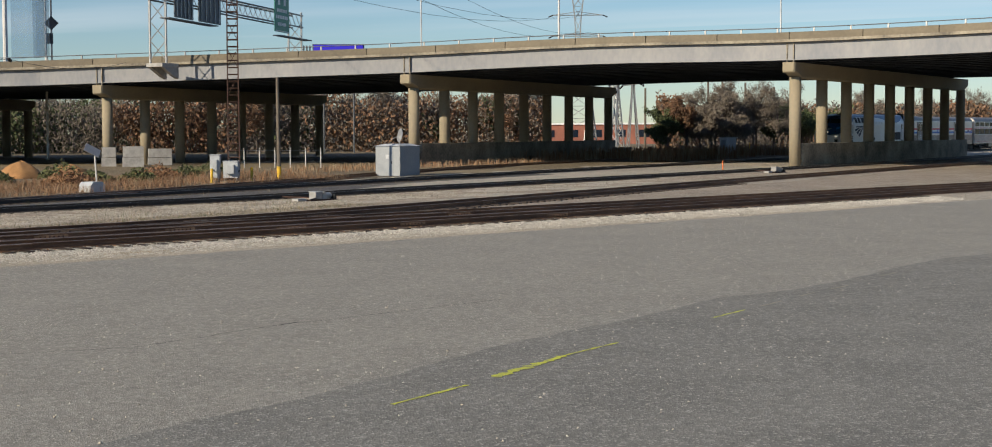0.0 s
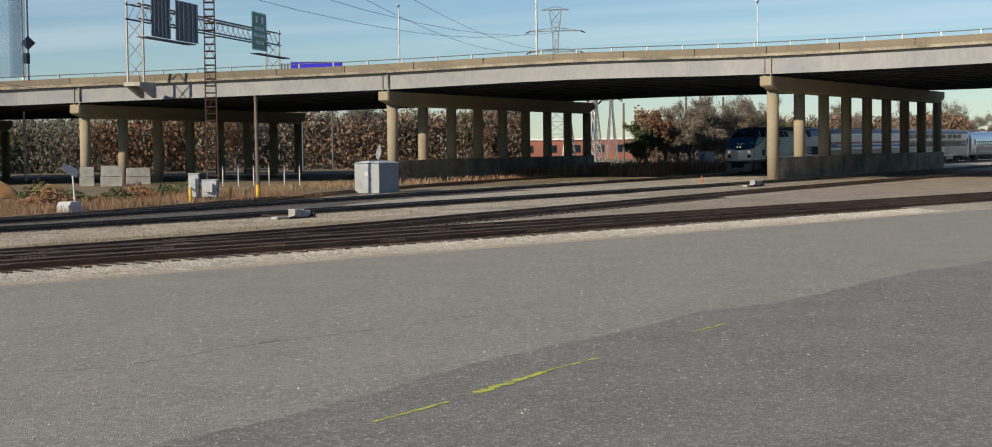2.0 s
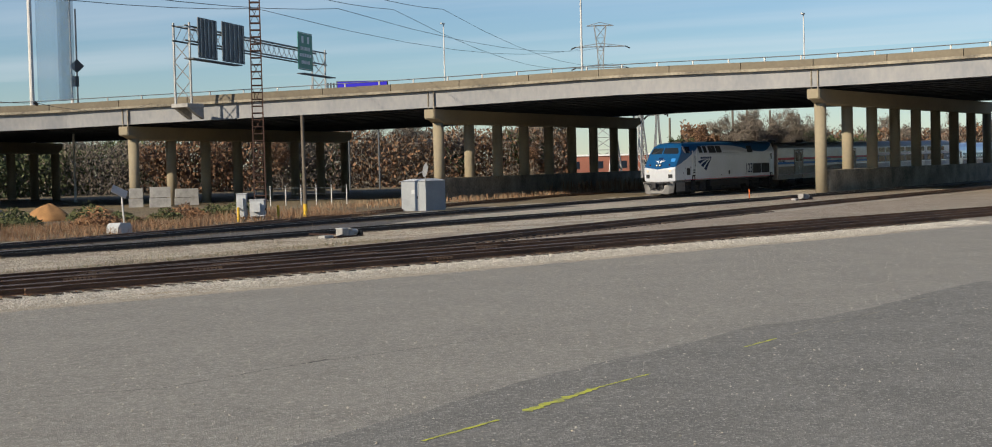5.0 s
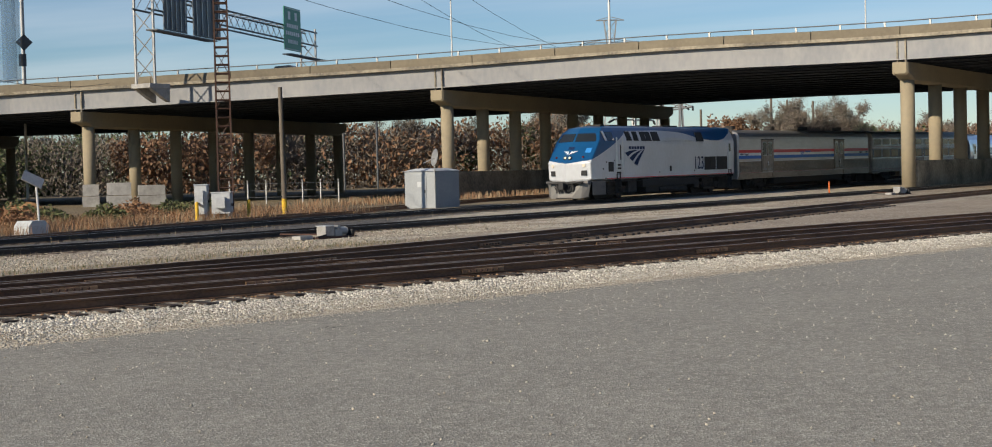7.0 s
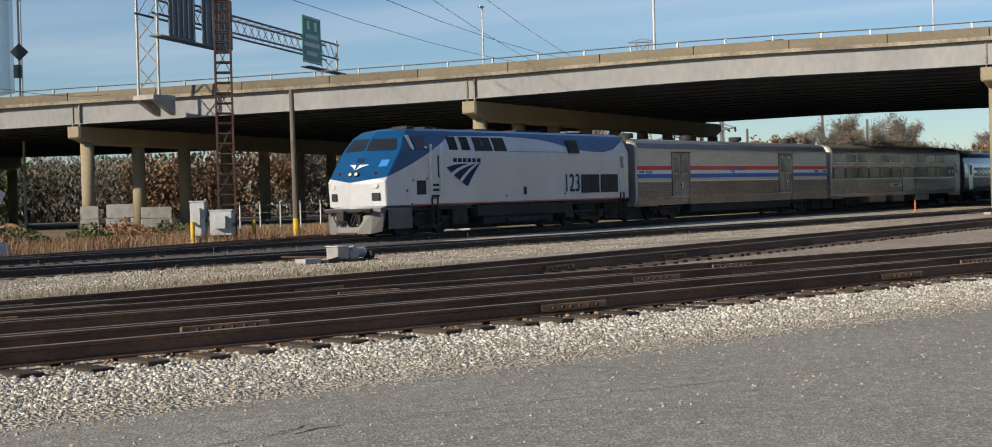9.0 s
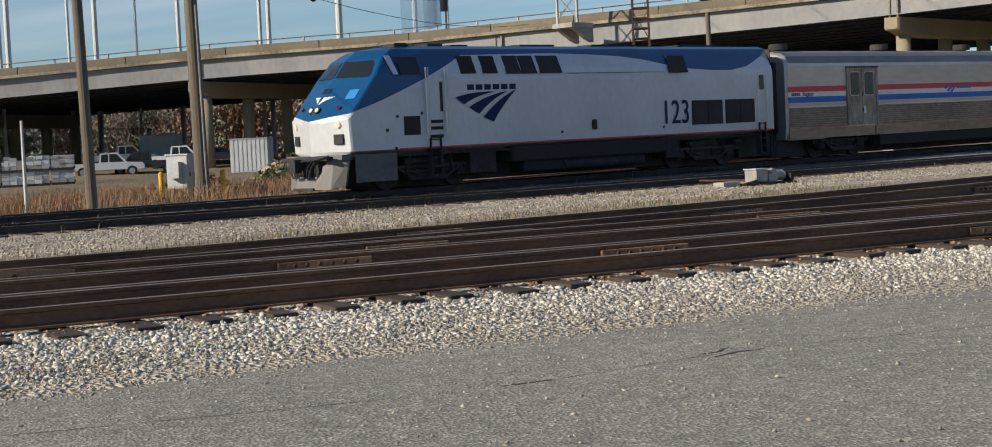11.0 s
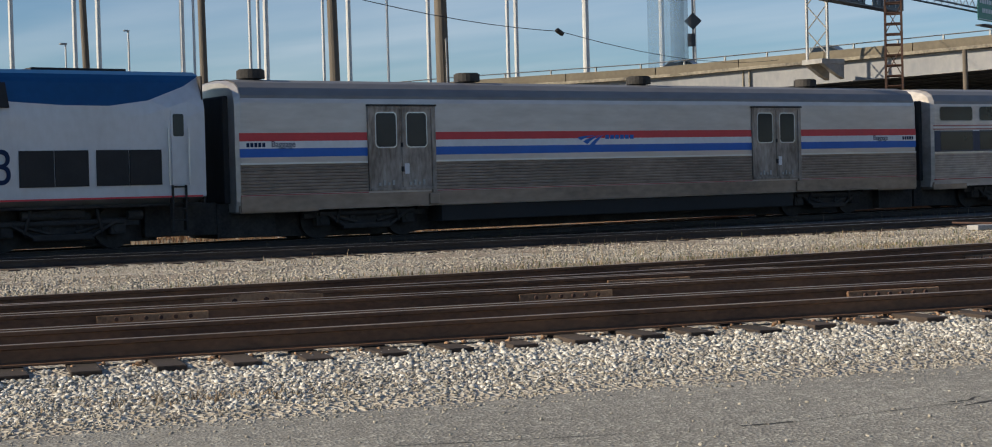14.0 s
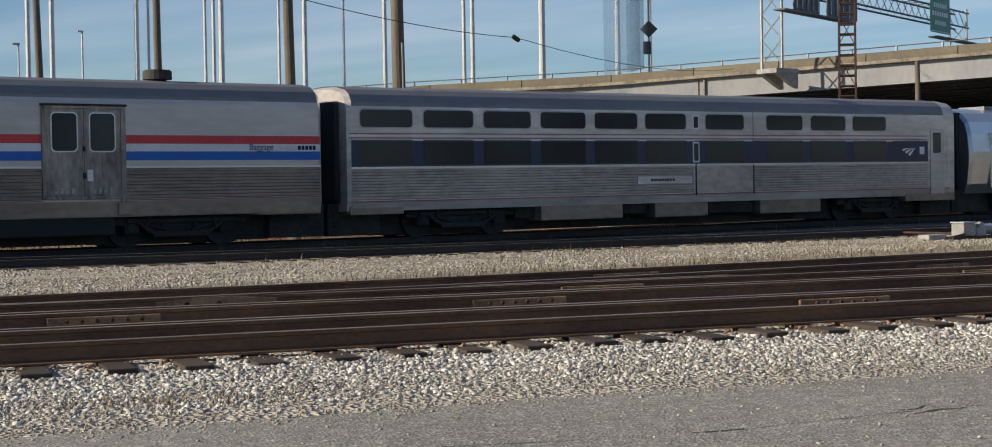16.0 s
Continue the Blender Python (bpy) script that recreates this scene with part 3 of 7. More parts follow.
def bogie(parent, xc, base=2.6, heavy=False):
    bm = B()
    for s in (-1, 1):
        y0, y1 = sorted((s * 0.93, s * 1.10))
        box(bm, xc - base / 2 - 0.55, xc + base / 2 + 0.55, y0, y1, 0.55, 0.74, bevel=0.03)
        box(bm, xc - base / 2 + 0.45, xc + base / 2 - 0.45, y0, y1, 0.34, 0.56, bevel=0.04)
        for k in (-1, 1):
            box(bm, xc + k * base / 2 - 0.2, xc + k * base / 2 + 0.2, y0 - 0.03, y1 + 0.03, 0.34, 0.72, bevel=0.04)
            tube(bm, (xc + k * 0.42, s * 1.02, 0.5), (xc + k * 0.42, s * 1.02, 0.98), 0.13, n=10)
            tube(bm, (xc + k * base / 2, y0 - 0.05, 0.5), (xc + k * base / 2, y1 + 0.05, 0.5), 0.12, n=12)
            tube(bm, (xc + k * 0.3, s * 1.12, 0.42), (xc + k * 1.1, s * 1.12, 0.62), 0.05, n=6)
        if heavy:
            box(bm, xc - 0.7, xc + 0.7, y0 - 0.02, y1 + 0.02, 0.7, 0.9, bevel=0.03)
            tube(bm, (xc - 1.0, s * 1.15, 0.85), (xc - 0.3, s * 1.15, 0.85), 0.11, n=10)
    box(bm, xc - 0.25, xc + 0.25, -1.0, 1.0, 0.45, 0.85)
    part("bogie_frame", bm, GRIME, parent)
    for s in (-1, 1):
        y0, y1 = sorted((s * 1.12, s * 1.20))
        bm = boxes((xc - base / 2 - 0.15, xc + base / 2 + 0.15, y0, y1, 0.60, 0.72), (xc - 0.75, xc + 0.75, y0, y1, 0.24, 0.40), bevel=0.03)
        for k in (-1, 1):
            tube(bm, (xc + k * 0.70, s * 1.16, 0.33), (xc + k * (base / 2 - 0.1), s * 1.16, 0.66), 0.06, n=6)
        part("equaliser_beam", bm, WHEEL, parent)
        part("bolster", boxes((xc - 0.55, xc + 0.55, y0, y1, 0.76, 0.98), bevel=0.04), GRIME, parent)
        for k in (-1, 1):
            part("brake_cylinder", tubes(((xc + k * (base / 2 + 0.25), s * 1.1, 0.80), (xc + k * (base / 2 + 0.62), s * 1.1, 0.80), 0.12), n=10), GRIME, parent)
            part("damper", tubes(((xc + k * 0.95, s * 1.19, 0.42), (xc + k * 0.80, s * 1.24, 0.98), 0.045), n=8), WHEEL, parent)
    part("brake_rigging", boxes((xc - base / 2 - 0.5, xc + base / 2 + 0.5, -0.6, 0.6, 0.06, 0.30)), GRIME, parent)
    wheelset(parent, xc - base / 2)
    wheelset(parent, xc + base / 2)


def loft_body(name, prof, x0, x1, material, parent, end_round=0.0):
    """A car body: prof is the half profile (y, z) from sill to roof centre."""
    full = [(-y, z) for y, z in prof] + [(y, z) for y, z in prof[::-1][1:]]
    stations = [(x0, 0.94), (x0 + 0.12, 1.0), (x1 - 0.12, 1.0), (x1, 0.94)] if end_round else [(x0, 1.0), (x1, 1.0)]
    rings = [[Vector((x, y * k, 0.9 + (z - 0.9) * (1 - (1 - k) * 0.35))) for y, z in full] for x, k in stations]
    bm = sweep(rings, True)
    ob = part(name, bm, material, parent)
    return ob


def swoosh(bm, x0, z0, w, y):
    """Three curved bars that sweep up to one point, as painted on the sides."""
    bars = (((0.0, 0.78), (0.30, 0.97), (0.66, 0.93), (0.34, 0.84), (0.14, 0.56)),
            ((0.21, 0.47), (0.50, 0.84), (0.86, 0.95), (0.58, 0.70), (0.37, 0.26)),
            ((0.44, 0.16), (0.70, 0.74), (1.0, 1.0), (0.76, 0.52), (0.60, 0.0)))
    for a, c1, tip, c2, b in bars:
        n = 8
        q = lambda p0, p1, p2, u: ((1 - u) ** 2 * p0[0] + 2 * u * (1 - u) * p1[0] + u * u * p2[0], (1 - u) ** 2 * p0[1] + 2 * u * (1 - u) * p1[1] + u * u * p2[1])
        up = [q(a, c1, tip, i / n) for i in range(n + 1)]
        lo = [q(b, c2, tip, i / n) for i in range(n + 1)]
        for i in range(n):
            ring = [lo[i], lo[i + 1], up[i + 1], up[i]] if i < n - 1 else [lo[i], tip, up[i]]
            bm.faces.new([bm.verts.new((x0 + w * p, y, z0 + w * 0.39 * r)) for p, r in ring])


def letter_bars(parent, material, x0, x1, z0, z1, y, n):
    """A word that stays unlettered: n upright bars of its size, each a part."""
    w = (x1 - x0) / n
    for i in range(n):
        P1("letter_bar", material, parent, (x0 + i * w + w * 0.12, x0 + (i + 1) * w - w * 0.12, z0, z1, y, 0.004))


def locomotive():
    th = thing("locomotive", label="silver and blue diesel passenger locomotive with a sloped nose", category="locomotive")
    Lb, W = 20.45, 1.52
    prof = [(1.05, 1.0), (1.22, 1.5), (1.5, 1.5), (3.42, 1.52), (3.5, 1.5), (4.05, 1.30), (4.22, 1.17), (4.33, 0.85), (4.38, 0.0)]   # z, half width

    def hw(z):
        for (z0, w0), (z1, w1) in zip(prof, prof[1:]):
            if z <= z1:
                return w0 + (w1 - w0) * max(0, z - z0) / (z1 - z0)
        return 0.0

    def uf(z):      # the nose line seen from the side
        pts = [(1.05, 0.24), (2.2, 0.17), (2.5, 0.42), (3.3, 1.10), (4.05, 1.72), (4.25, 2.15), (4.33, 2.75), (4.38, 3.3)]
        for (z0, u0), (z1, u1) in zip(pts, pts[1:]):
            if z <= z1:
                return u0 + (u1 - u0) * max(0, z - z0) / (z1 - z0)
        return 3.3

    def wq(q):      # plan of the nose
        pts = [(0, 0.0), (0.41, 0.93), (0.47, 0.955), (2.2, 1.0), (30, 1.0)]
        for (a, b), (c, d) in zip(pts, pts[1:]):
            if q <= c:
                return b + (d - b) * (q - a) / (c - a)
        return 1.0

    def bnd(q):     # line between the silver and the blue
        pts = [(0, 2.15), (0.41, 2.34), (0.47, 2.38), (1.3, 2.70), (2.2, 3.08), (3.2, 3.46), (4.9, 4.02), (9.0, 4.08), (11.0, 4.03), (12.3, 3.97), (13.5, 3.84), (14.6, 3.66), (15.7, 3.52), (16.9, 3.45), (18.0, 3.44), (19.0, 3.58), (20.0, 3.95), (20.45, 4.22)]
        for (a, b), (c, d) in zip(pts, pts[1:]):
            if q <= c:
                return b + (d - b) * (q - a) / (c - a)
        return 4.22

    def at(q, z, side):
        bl = 1.0 if q <= 1.0 else max(0.0, 1 - (q - 1.0) / 4.5)
        u = q + uf(z) * bl * (1.0 if q < Lb - 0.01 else 0)
        return Vector((min(u, Lb), side * hw(z) * wq(q), z))

    qs = [0, 0.14, 0.28, 0.41, 0.47, 0.9, 1.3, 1.75, 2.2, 2.7, 3.2, 3.7, 4.2, 4.9, 5.6, 6.5, 7.5, 9.0, 10.0, 11.0, 11.7, 12.3, 12.9, 13.5, 14.0, 14.6, 15.1, 15.7, 16.3, 16.9, 17.5, 18.0, 18.5, 19.0, 19.5, 20.0, Lb]
    for nm, mt, lo in (("silver_shell", SILVER, True), ("blue_shell", NAVY, False)):
        bm = B()
        for side in (-1, 1):
            rows = []
            for q in qs:
                b = bnd(q)
                if lo:
                    zs = [1.05, 1.13] + [1.22 + (b - 1.22) * k / 7 for k in range(8)]
                else:
                    zs = [b + (4.22 - b) * k / 7 for k in range(8)] + [4.33, 4.38]
                rows.append([bm.verts.new(at(q, z, side)) for z in zs])
            for ra, rb in zip(rows, rows[1:]):
                for k in range(len(ra) - 1):
                    fcs = (ra[k], ra[k + 1], rb[k + 1], rb[k])
                    bm.faces.new(fcs if side > 0 else fcs[::-1])
        bmesh.ops.remove_doubles(bm, verts=bm.verts, dist=0.0005)
        bmesh.ops.recalc_face_normals(bm, faces=bm.faces)
        part(nm, bm, mt, th)
    part("rear_bulkhead", boxes((Lb - 0.05, Lb - 0.01, -1.45, 1.45, 1.05, 4.2)), GRIME, th)
    part("floor_pan", boxes((0.6, Lb - 0.05, -1.4, 1.4, 1.0, 1.06)), GRIME, th)
    off = lambda x, z: -hw(z)
    # side openings
    for x0, x1 in ((4.95, 5.58), (5.88, 6.50)):
        bm = B()
        poly(bm, [(x0, 3.44), (x1, 3.44), (x1 - 0.04, 4.0), (x0 - 0.04, 4.0)], 0, 0.012, off)
        lv = part("louvre", bm, BLACK, th)
        bm = B()
        for k in range(7):
            z = 3.48 + k * 0.075
            box(bm, x0 + 0.02, x1 - 0.04, -hw(z) - 0.03, -hw(z) + 0.0, z, z + 0.022)
        part("slat", bm, GRIME, lv)
    for x0, x1 in ((6.88, 7.52), (7.56, 8.22), (8.38, 9.36)):
        bm = B()
        poly(bm, [(x0, 3.42), (x1, 3.42), (x1 - 0.06, 4.0), (x0 - 0.06, 4.0)], 0, 0.012, off)
        part("side_grille", bm, BLACK, th)
    bm = B()
    poly(bm, [(14.62, 3.38), (15.58, 3.38), (15.55, 3.98), (14.6, 3.98)], 0, 0.07, off)
    part("upper_grille", bm, BLACK, th)
    for x0, x1 in ((15.78, 16.60), (16.63, 17.44), (17.64, 18.44), (18.47, 19.28)):
        part("radiator_grille", boxes((x0, x1, -1.545, -1.50, 1.52, 2.38)), BLACK, th)
    P1("toolbox_grille", BLACK, th, (2.58, 3.22, 1.62, 2.19, -1.5, 0.012), label="black toolbox grille")
    bm = B()
    poly(bm, [(2.55, 3.43), (3.35, 3.43), (3.30, 3.97), (2.50, 3.97)], 0, 0.012, lambda x, z: -hw(z) * wq(2.2))
    part("cab_window", bm, GLASS, th)
    bm = B()
    poly(bm, [(2.25, 3.44), (2.42, 3.44), (2.26, 4.02), (2.08, 4.02)], 0, 0.05, lambda x, z: -hw(z))
    part("mirror", bm, CHROME, th, "bright wind deflector beside the cab window")
    # windscreens and nose fittings, on the sloped plane of the nose
    def nose(q, z, side, o=0.02):
        p = at(q, z, side)
        n = Vector((-0.66, 0.35 * side, 0.66)).normalized()
        return p + n * o
    fr = lambda s, z, side, o=0.015: nose(0.441 * s, z, side, o)      # s: share of the half width
    for side in (-1, 1):
        bm = B()
        ring = [fr(0.04, 3.42, side), fr(0.80, 3.40, side), fr(0.84, 3.48, side), fr(0.80, 3.84, side), fr(0.74, 3.89, side), fr(0.04, 3.89, side)]
        bm.faces.new([bm.verts.new(p) for p in ring])
        part("windscreen", bm, WIND, th)
    def disc(c, r, nrm, depth=0.05, n=16):
        bm = B()
        c, nrm = Vector(c), Vector(nrm).normalized()
        tube(bm, c - nrm * 0.04, c + nrm * depth, r, n=n)
        return bm
    for s in (-0.14, 0.14):
        part("headlight_housing", disc(fr(abs(s) / 1.5, 2.46, 1 if s > 0 else -1), 0.115, (-0.75, 0, 0.5), 0.03), BLACK, th)
        part("headlight", disc(fr(abs(s) / 1.5, 2.46, 1 if s > 0 else -1), 0.07, (-0.75, 0, 0.5)), LIGHT, th, "lit twin headlight")
    for s in (-1, 1):
        c = fr(0.68, 2.02, s)
        part("ditch_light", disc(c, 0.10, (-1, 0.3 * s, 0)), DITCH, th)
        part("marker_lamp", disc(fr(0.58, 2.50, s), 0.06, (-0.7, 0.5 * s, 0.5)), REDLAMP, th)
        c = fr(0.68, 1.58, s)
        bx = B()
        vs = box(bx, -0.05, 0.05, -0.17, 0.17, -0.15, 0.15, bevel=0.02)
        bmesh.ops.transform(bx, matrix=Matrix.Translation(c) @ Matrix.Rotation(radians(-17 * s), 4, "Z"), verts=bx.verts)
        part("jumper_socket", bx, BLACK, th)
    bm = B()
    ring = [fr(0.58, 2.76, -1), fr(0.80, 2.76, -1), fr(0.80, 3.03, -1), fr(0.58, 3.03, -1)]
    bm.faces.new([bm.verts.new(p) for p in ring])
    part("nose_sticker", bm, SKYBLUE, th, "light blue square sticker on the nose")
    bm = B()
    for side in (-1, 1):
        for k in range(3):
            a = 0.01 + 0.05 * k
            bm.faces.new([bm.verts.new(p) for p in (fr(a, 2.64 + 0.05 * k, side), fr(a + 0.035, 2.66 + 0.05 * k, side), fr(a + 0.12 + 0.045 * k, 2.86, side), fr(a + 0.05 + 0.045 * k, 2.86, side))])
    part("nose_emblem", bm, STRIPE_W, th, "white emblem bars on the nose")
    bm = B()
    for side in (-1, 1):
        bm.faces.new([bm.verts.new(p) for p in (fr(0.0, 2.95, side), fr(0.13, 2.95, side), fr(0.13, 3.11, side), fr(0.0, 3.11, side))])
    part("number_board", bm, DECAL_NAVY, th)
    # red sill stripe, doors, handrails, ladders
    P1("sill_stripe", RED, th, (2.4, Lb - 0.1, 1.20, 1.245, -1.515, 0.012))
    P1("seam", GRIME, th, (9.6, 14.4, 3.405, 3.418, -1.52, 0.006))
    for x in (3.44, 4.20):
        bm = tubes(((x, -1.60, 1.62), (x, -1.60, 3.64), 0.022), ((x + 0.09, -1.60, 1.62), (x + 0.09, -1.60, 3.64), 0.018), n=8)
        part("grab_rail", bm, CHROME, th, "bright vertical grab rail")
    P1("cab_door", SILVER, th, (3.62, 4.12, 2.05, 3.3, -1.52, 0.014))
    P1("door_recess", GRIME, th, (4.02, 4.13, 2.3, 3.2, -1.52, 0.02))
    for x in (19.45, 19.98):
        part("grab_rail", tubes(((x, -1.60, 1.5), (x, -1.60, 2.9), 0.02), n=8), CHROME, th)
    P1("rear_door", SILVER, th, (19.55, 19.92, 1.5, 3.32, -1.52, 0.014))
    P1("rear_door_window", GLASS, th, (19.6, 19.88, 2.7, 3.25, -1.52, 0.022, 0.05))
    for x0, x1 in ((3.58, 3.98), (19.55, 19.90)):
        bm = B()
        for z in (0.35, 0.62, 0.9, 1.17, 1.44):
            box(bm, x0, x1, -1.56, -1.36, z, z + 0.035)
        for x in (x0, x1):
            box(bm, x - 0.02, x + 0.02, -1.56, -1.36, 0.33, 1.5)
        part("ladder", bm, GRIME, th)
    bm = B()
    for z in (1.5, 1.75, 1.95):
        box(bm, 3.60, 4.10, -1.54, -1.5, z, z + 0.10)
    part("step_well", bm, BLACK, th)
    P1("inspection_hatch", BLACK, th, (10.66, 10.88, 1.52, 1.86, -1.52, 0.012, 0.04))
    for x, z in ((2.3, 2.15), (3.25, 2.22), (1.9, 1.75), (9.2, 1.45), (14.2, 1.45), (2.2, 1.2)):
        P1("side_fitting", BLACK, th, (x, x + 0.09, z, z + 0.09, -1.5, 0.014, 0.03))
    # painted emblem, unlettered name and number on the side
    bm = B()
    swoosh(bm, 4.65, 1.92, 2.6, -1.532)
    part("side_emblem", bm, DECAL_NAVY, th, "dark blue swept emblem of three curved bars")
    letter_bars(th, DECAL_NAVY, 5.13, 7.27, 2.93, 3.10, -1.52, 6)
    text_part("number", "123", 1.18, pose(14.13, -1.532, 1.60, 90, 0, 0) @ Matrix.Diagonal((0.86, 1, 1, 1)), DECAL_NAVY, th, "dark blue number 123")
    # roof fittings
    for x, y, w, h in ((2.9, -0.5, 0.5, 0.03), (3.6, 0.1, 0.35, 0.05), (4.3, -0.4, 0.6, 0.04), (5.6, 0.0, 0.7, 0.04), (8.6, 0.0, 1.6, 0.05), (12.0, 0.0, 2.2, 0.06), (16.5, 0.0, 2.4, 0.05)):
        part("roof_hatch", boxes((x, x + w, y - 0.35, y + 0.35, 4.30, 4.38 + h), bevel=0.02), GRIME, th)
    part("horn", tubes(((3.6, -0.3, 4.3), (3.6, -0.3, 4.44), 0.03), ((3.35, -0.3, 4.43), (3.8, -0.3, 4.44), 0.04), n=8), GRIME, th)
    # pilot, coupler, hoses
    bm = B()
    DX = 0.22
    top = [(0.30, -1.42, 1.0), (0.02, -1.05, 1.0), (-0.12, -0.45, 0.75), (-0.12, 0.45, 0.75), (0.02, 1.05, 1.0), (0.30, 1.42, 1.0)]
    bot = [(0.22, -1.30, 0.22), (-0.10, -1.0, 0.14), (-0.34, -0.45, 0.14), (-0.34, 0.45, 0.14), (-0.10, 1.0, 0.14), (0.22, 1.30, 0.22)]
    top, bot = [(a + DX, b, c) for a, b, c in top], [(a + DX, b, c) for a, b, c in bot]
    ta, ba = [bm.verts.new(p) for p in top], [bm.verts.new(p) for p in bot]
    tb, bb = [bm.verts.new((p[0] + 0.06, p[1], p[2])) for p in top], [bm.verts.new((p[0] + 0.06, p[1], p[2])) for p in bot]
    for i in range(5):
        bm.faces.new((ta[i], ta[i + 1], ba[i + 1], ba[i]))
        bm.faces.new((tb[i + 1], tb[i], bb[i], bb[i + 1]))
        bm.faces.new((ba[i], ba[i + 1], bb[i + 1], bb[i]))
        bm.faces.new((ta[i + 1], ta[i], tb[i], tb[i + 1]))
    bmesh.ops.recalc_face_normals(bm, faces=bm.faces)
    part("pilot_plow", bm, PLOW, th, "grey steel snow plow pilot")
    bm = boxes((-0.35, 0.3, -0.16, 0.16, 0.72, 1.02), (-0.55, -0.3, -0.2, 0.12, 0.66, 1.06), bevel=0.03)
    part("coupler", bm, BLACK, th)
    for y in (-0.52, -0.36, -0.24, 0.24, 0.36, 0.52):
        bm = tubes(((0.0, y, 1.02), (-0.22, y * 1.05, 0.80), 0.028), ((-0.22, y * 1.05, 0.80), (-0.20, y * 0.75, 0.50), 0.028), ((-0.20, y * 0.75, 0.50), (-0.12, y * 0.45, 0.62), 0.028), n=6)
        part("brake_hose", bm, BLACK, th)
    part("uncoupling_bar", tubes(((-0.12, -1.3, 1.12), (-0.12, -0.5, 1.0), 0.025), ((-0.12, -0.5, 1.0), (-0.36, -0.2, 0.98), 0.025), n=6), BLACK, th)
    part("buffer_beam", boxes((-0.08, 0.15, -1.15, 1.15, 0.98, 1.10), bevel=0.02), BLACK, th)
    part("plow_edge", boxes((-0.16, 0.10, -0.5, 0.5, 0.12, 0.20), bevel=0.02), GRIME, th)
    P1("front_skirt", SKIRT, th, (0.75, 2.3, 0.30, 1.12, -1.42, 0.02))
    part("coupler_pocket", boxes((0.02, 0.3, -0.62, 0.62, 0.42, 1.12), bevel=0.04), BLACK, th)
    part("pilot_beam", boxes((0.28, 0.7, -1.4, 1.4, 0.98, 1.14), bevel=0.03), SKIRT, th)
    # fuel tank and gear between the bogies
    bm = B()
    for x0, x1, z0, z1, w in ((7.0, 14.4, 0.62, 1.12, 1.46), (7.6, 13.4, 0.28, 0.64, 1.35)):
        box(bm, x0, x1, -w, w, z0, z1, bevel=0.06)
    part("fuel_tank", bm, TANK, th, "dusty grey fuel tank under the frame")
    part("air_reservoir", tubes(((9.4, -1.3, 0.42), (12.8, -1.3, 0.42), 0.16), n=14), GRIME, th)
    part("centre_sill", boxes((1.6, Lb - 1.0, -0.66, 0.66, 0.14, 1.05)), GRIME, th)
    bogie(th, 3.75, 2.75, True)
    bogie(th, 16.9, 2.75, True)
    part("equipment_box", boxes((5.3, 6.4, -1.35, 1.35, 0.35, 1.05), bevel=0.03), GRIME, th)
    part("draft_gear", boxes((Lb - 1.4, Lb + 0.55, -0.9, 0.9, 0.22, 1.04), bevel=0.04), GRIME, th)
    part("equipment_box", boxes((14.5, 15.2, -1.35, 1.35, 0.4, 1.05), bevel=0.03), GRIME, th)
    part("diaphragm", boxes((Lb - 0.02, Lb + 0.40, -0.62, 0.62, 1.05, 3.6), bevel=0.05), DIAPH, th)
    return th


def car_common(th, Lc, bx=(4.0, 21.9)):
    for x in bx:
        bogie(th, x, 2.6)
    for x0, x1 in ((-0.15, 0.1), (Lc - 0.1, Lc + 0.15)):
        part("diaphragm", boxes((x0, x1, -1.05, 1.05, 1.0, 3.75), bevel=0.06), DIAPH, th)
    for x0, x1 in ((-0.34, 1.3), (Lc - 1.3, Lc + 0.34)):
        part("draft_gear", boxes((x0, x1, -0.95, 0.95, 0.12, 1.0), bevel=0.04), GRIME, th)
    part("coupler", boxes((-0.45, Lc + 0.45, -0.12, 0.12, 0.70, 0.92)), GRIME, th)
    part("centre_sill", boxes((1.2, Lc - 1.2, -0.66, 0.66, 0.10, 0.95)), GRIME, th)
    for x in (-0.2, Lc + 0.2):
        for y in (-0.8, -0.5, 0.5):
            part("cable", tubes(((x - 0.2, y, 1.0), (x, y, 0.55), 0.03), ((x, y, 0.55), (x + 0.2, y, 1.0), 0.03), n=6), BLACK, th)


CAR_PROF = [(1.46, 0.78), (1.52, 1.05), (1.53, 3.55), (1.50, 3.72), (1.40, 3.92), (1.18, 4.06), (0.7, 4.16), (0.0, 4.19)]


def flutes(th, spans, z0, z1, n, y=-1.525, proud=0.014, material=STAIN_LOW):
    """The fluted stainless lower side: one ridge after another."""
    for x0, x1 in spans:
        h = (z1 - z0) / n
        for k in range(n):
            bm = B()
            za = z0 + k * h
            pr = [(y, za), (y - proud, za + h * 0.25), (y - proud, za + h * 0.7), (y, za + h * 0.95)]
            a = [bm.verts.new((x0, yy, z)) for yy, z in pr]
            b = [bm.verts.new((x1, yy, z)) for yy, z in pr]
            for i in range(3):
                bm.faces.new((a[i], b[i], b[i + 1], a[i + 1]))
            part("flute", bm, material, th)


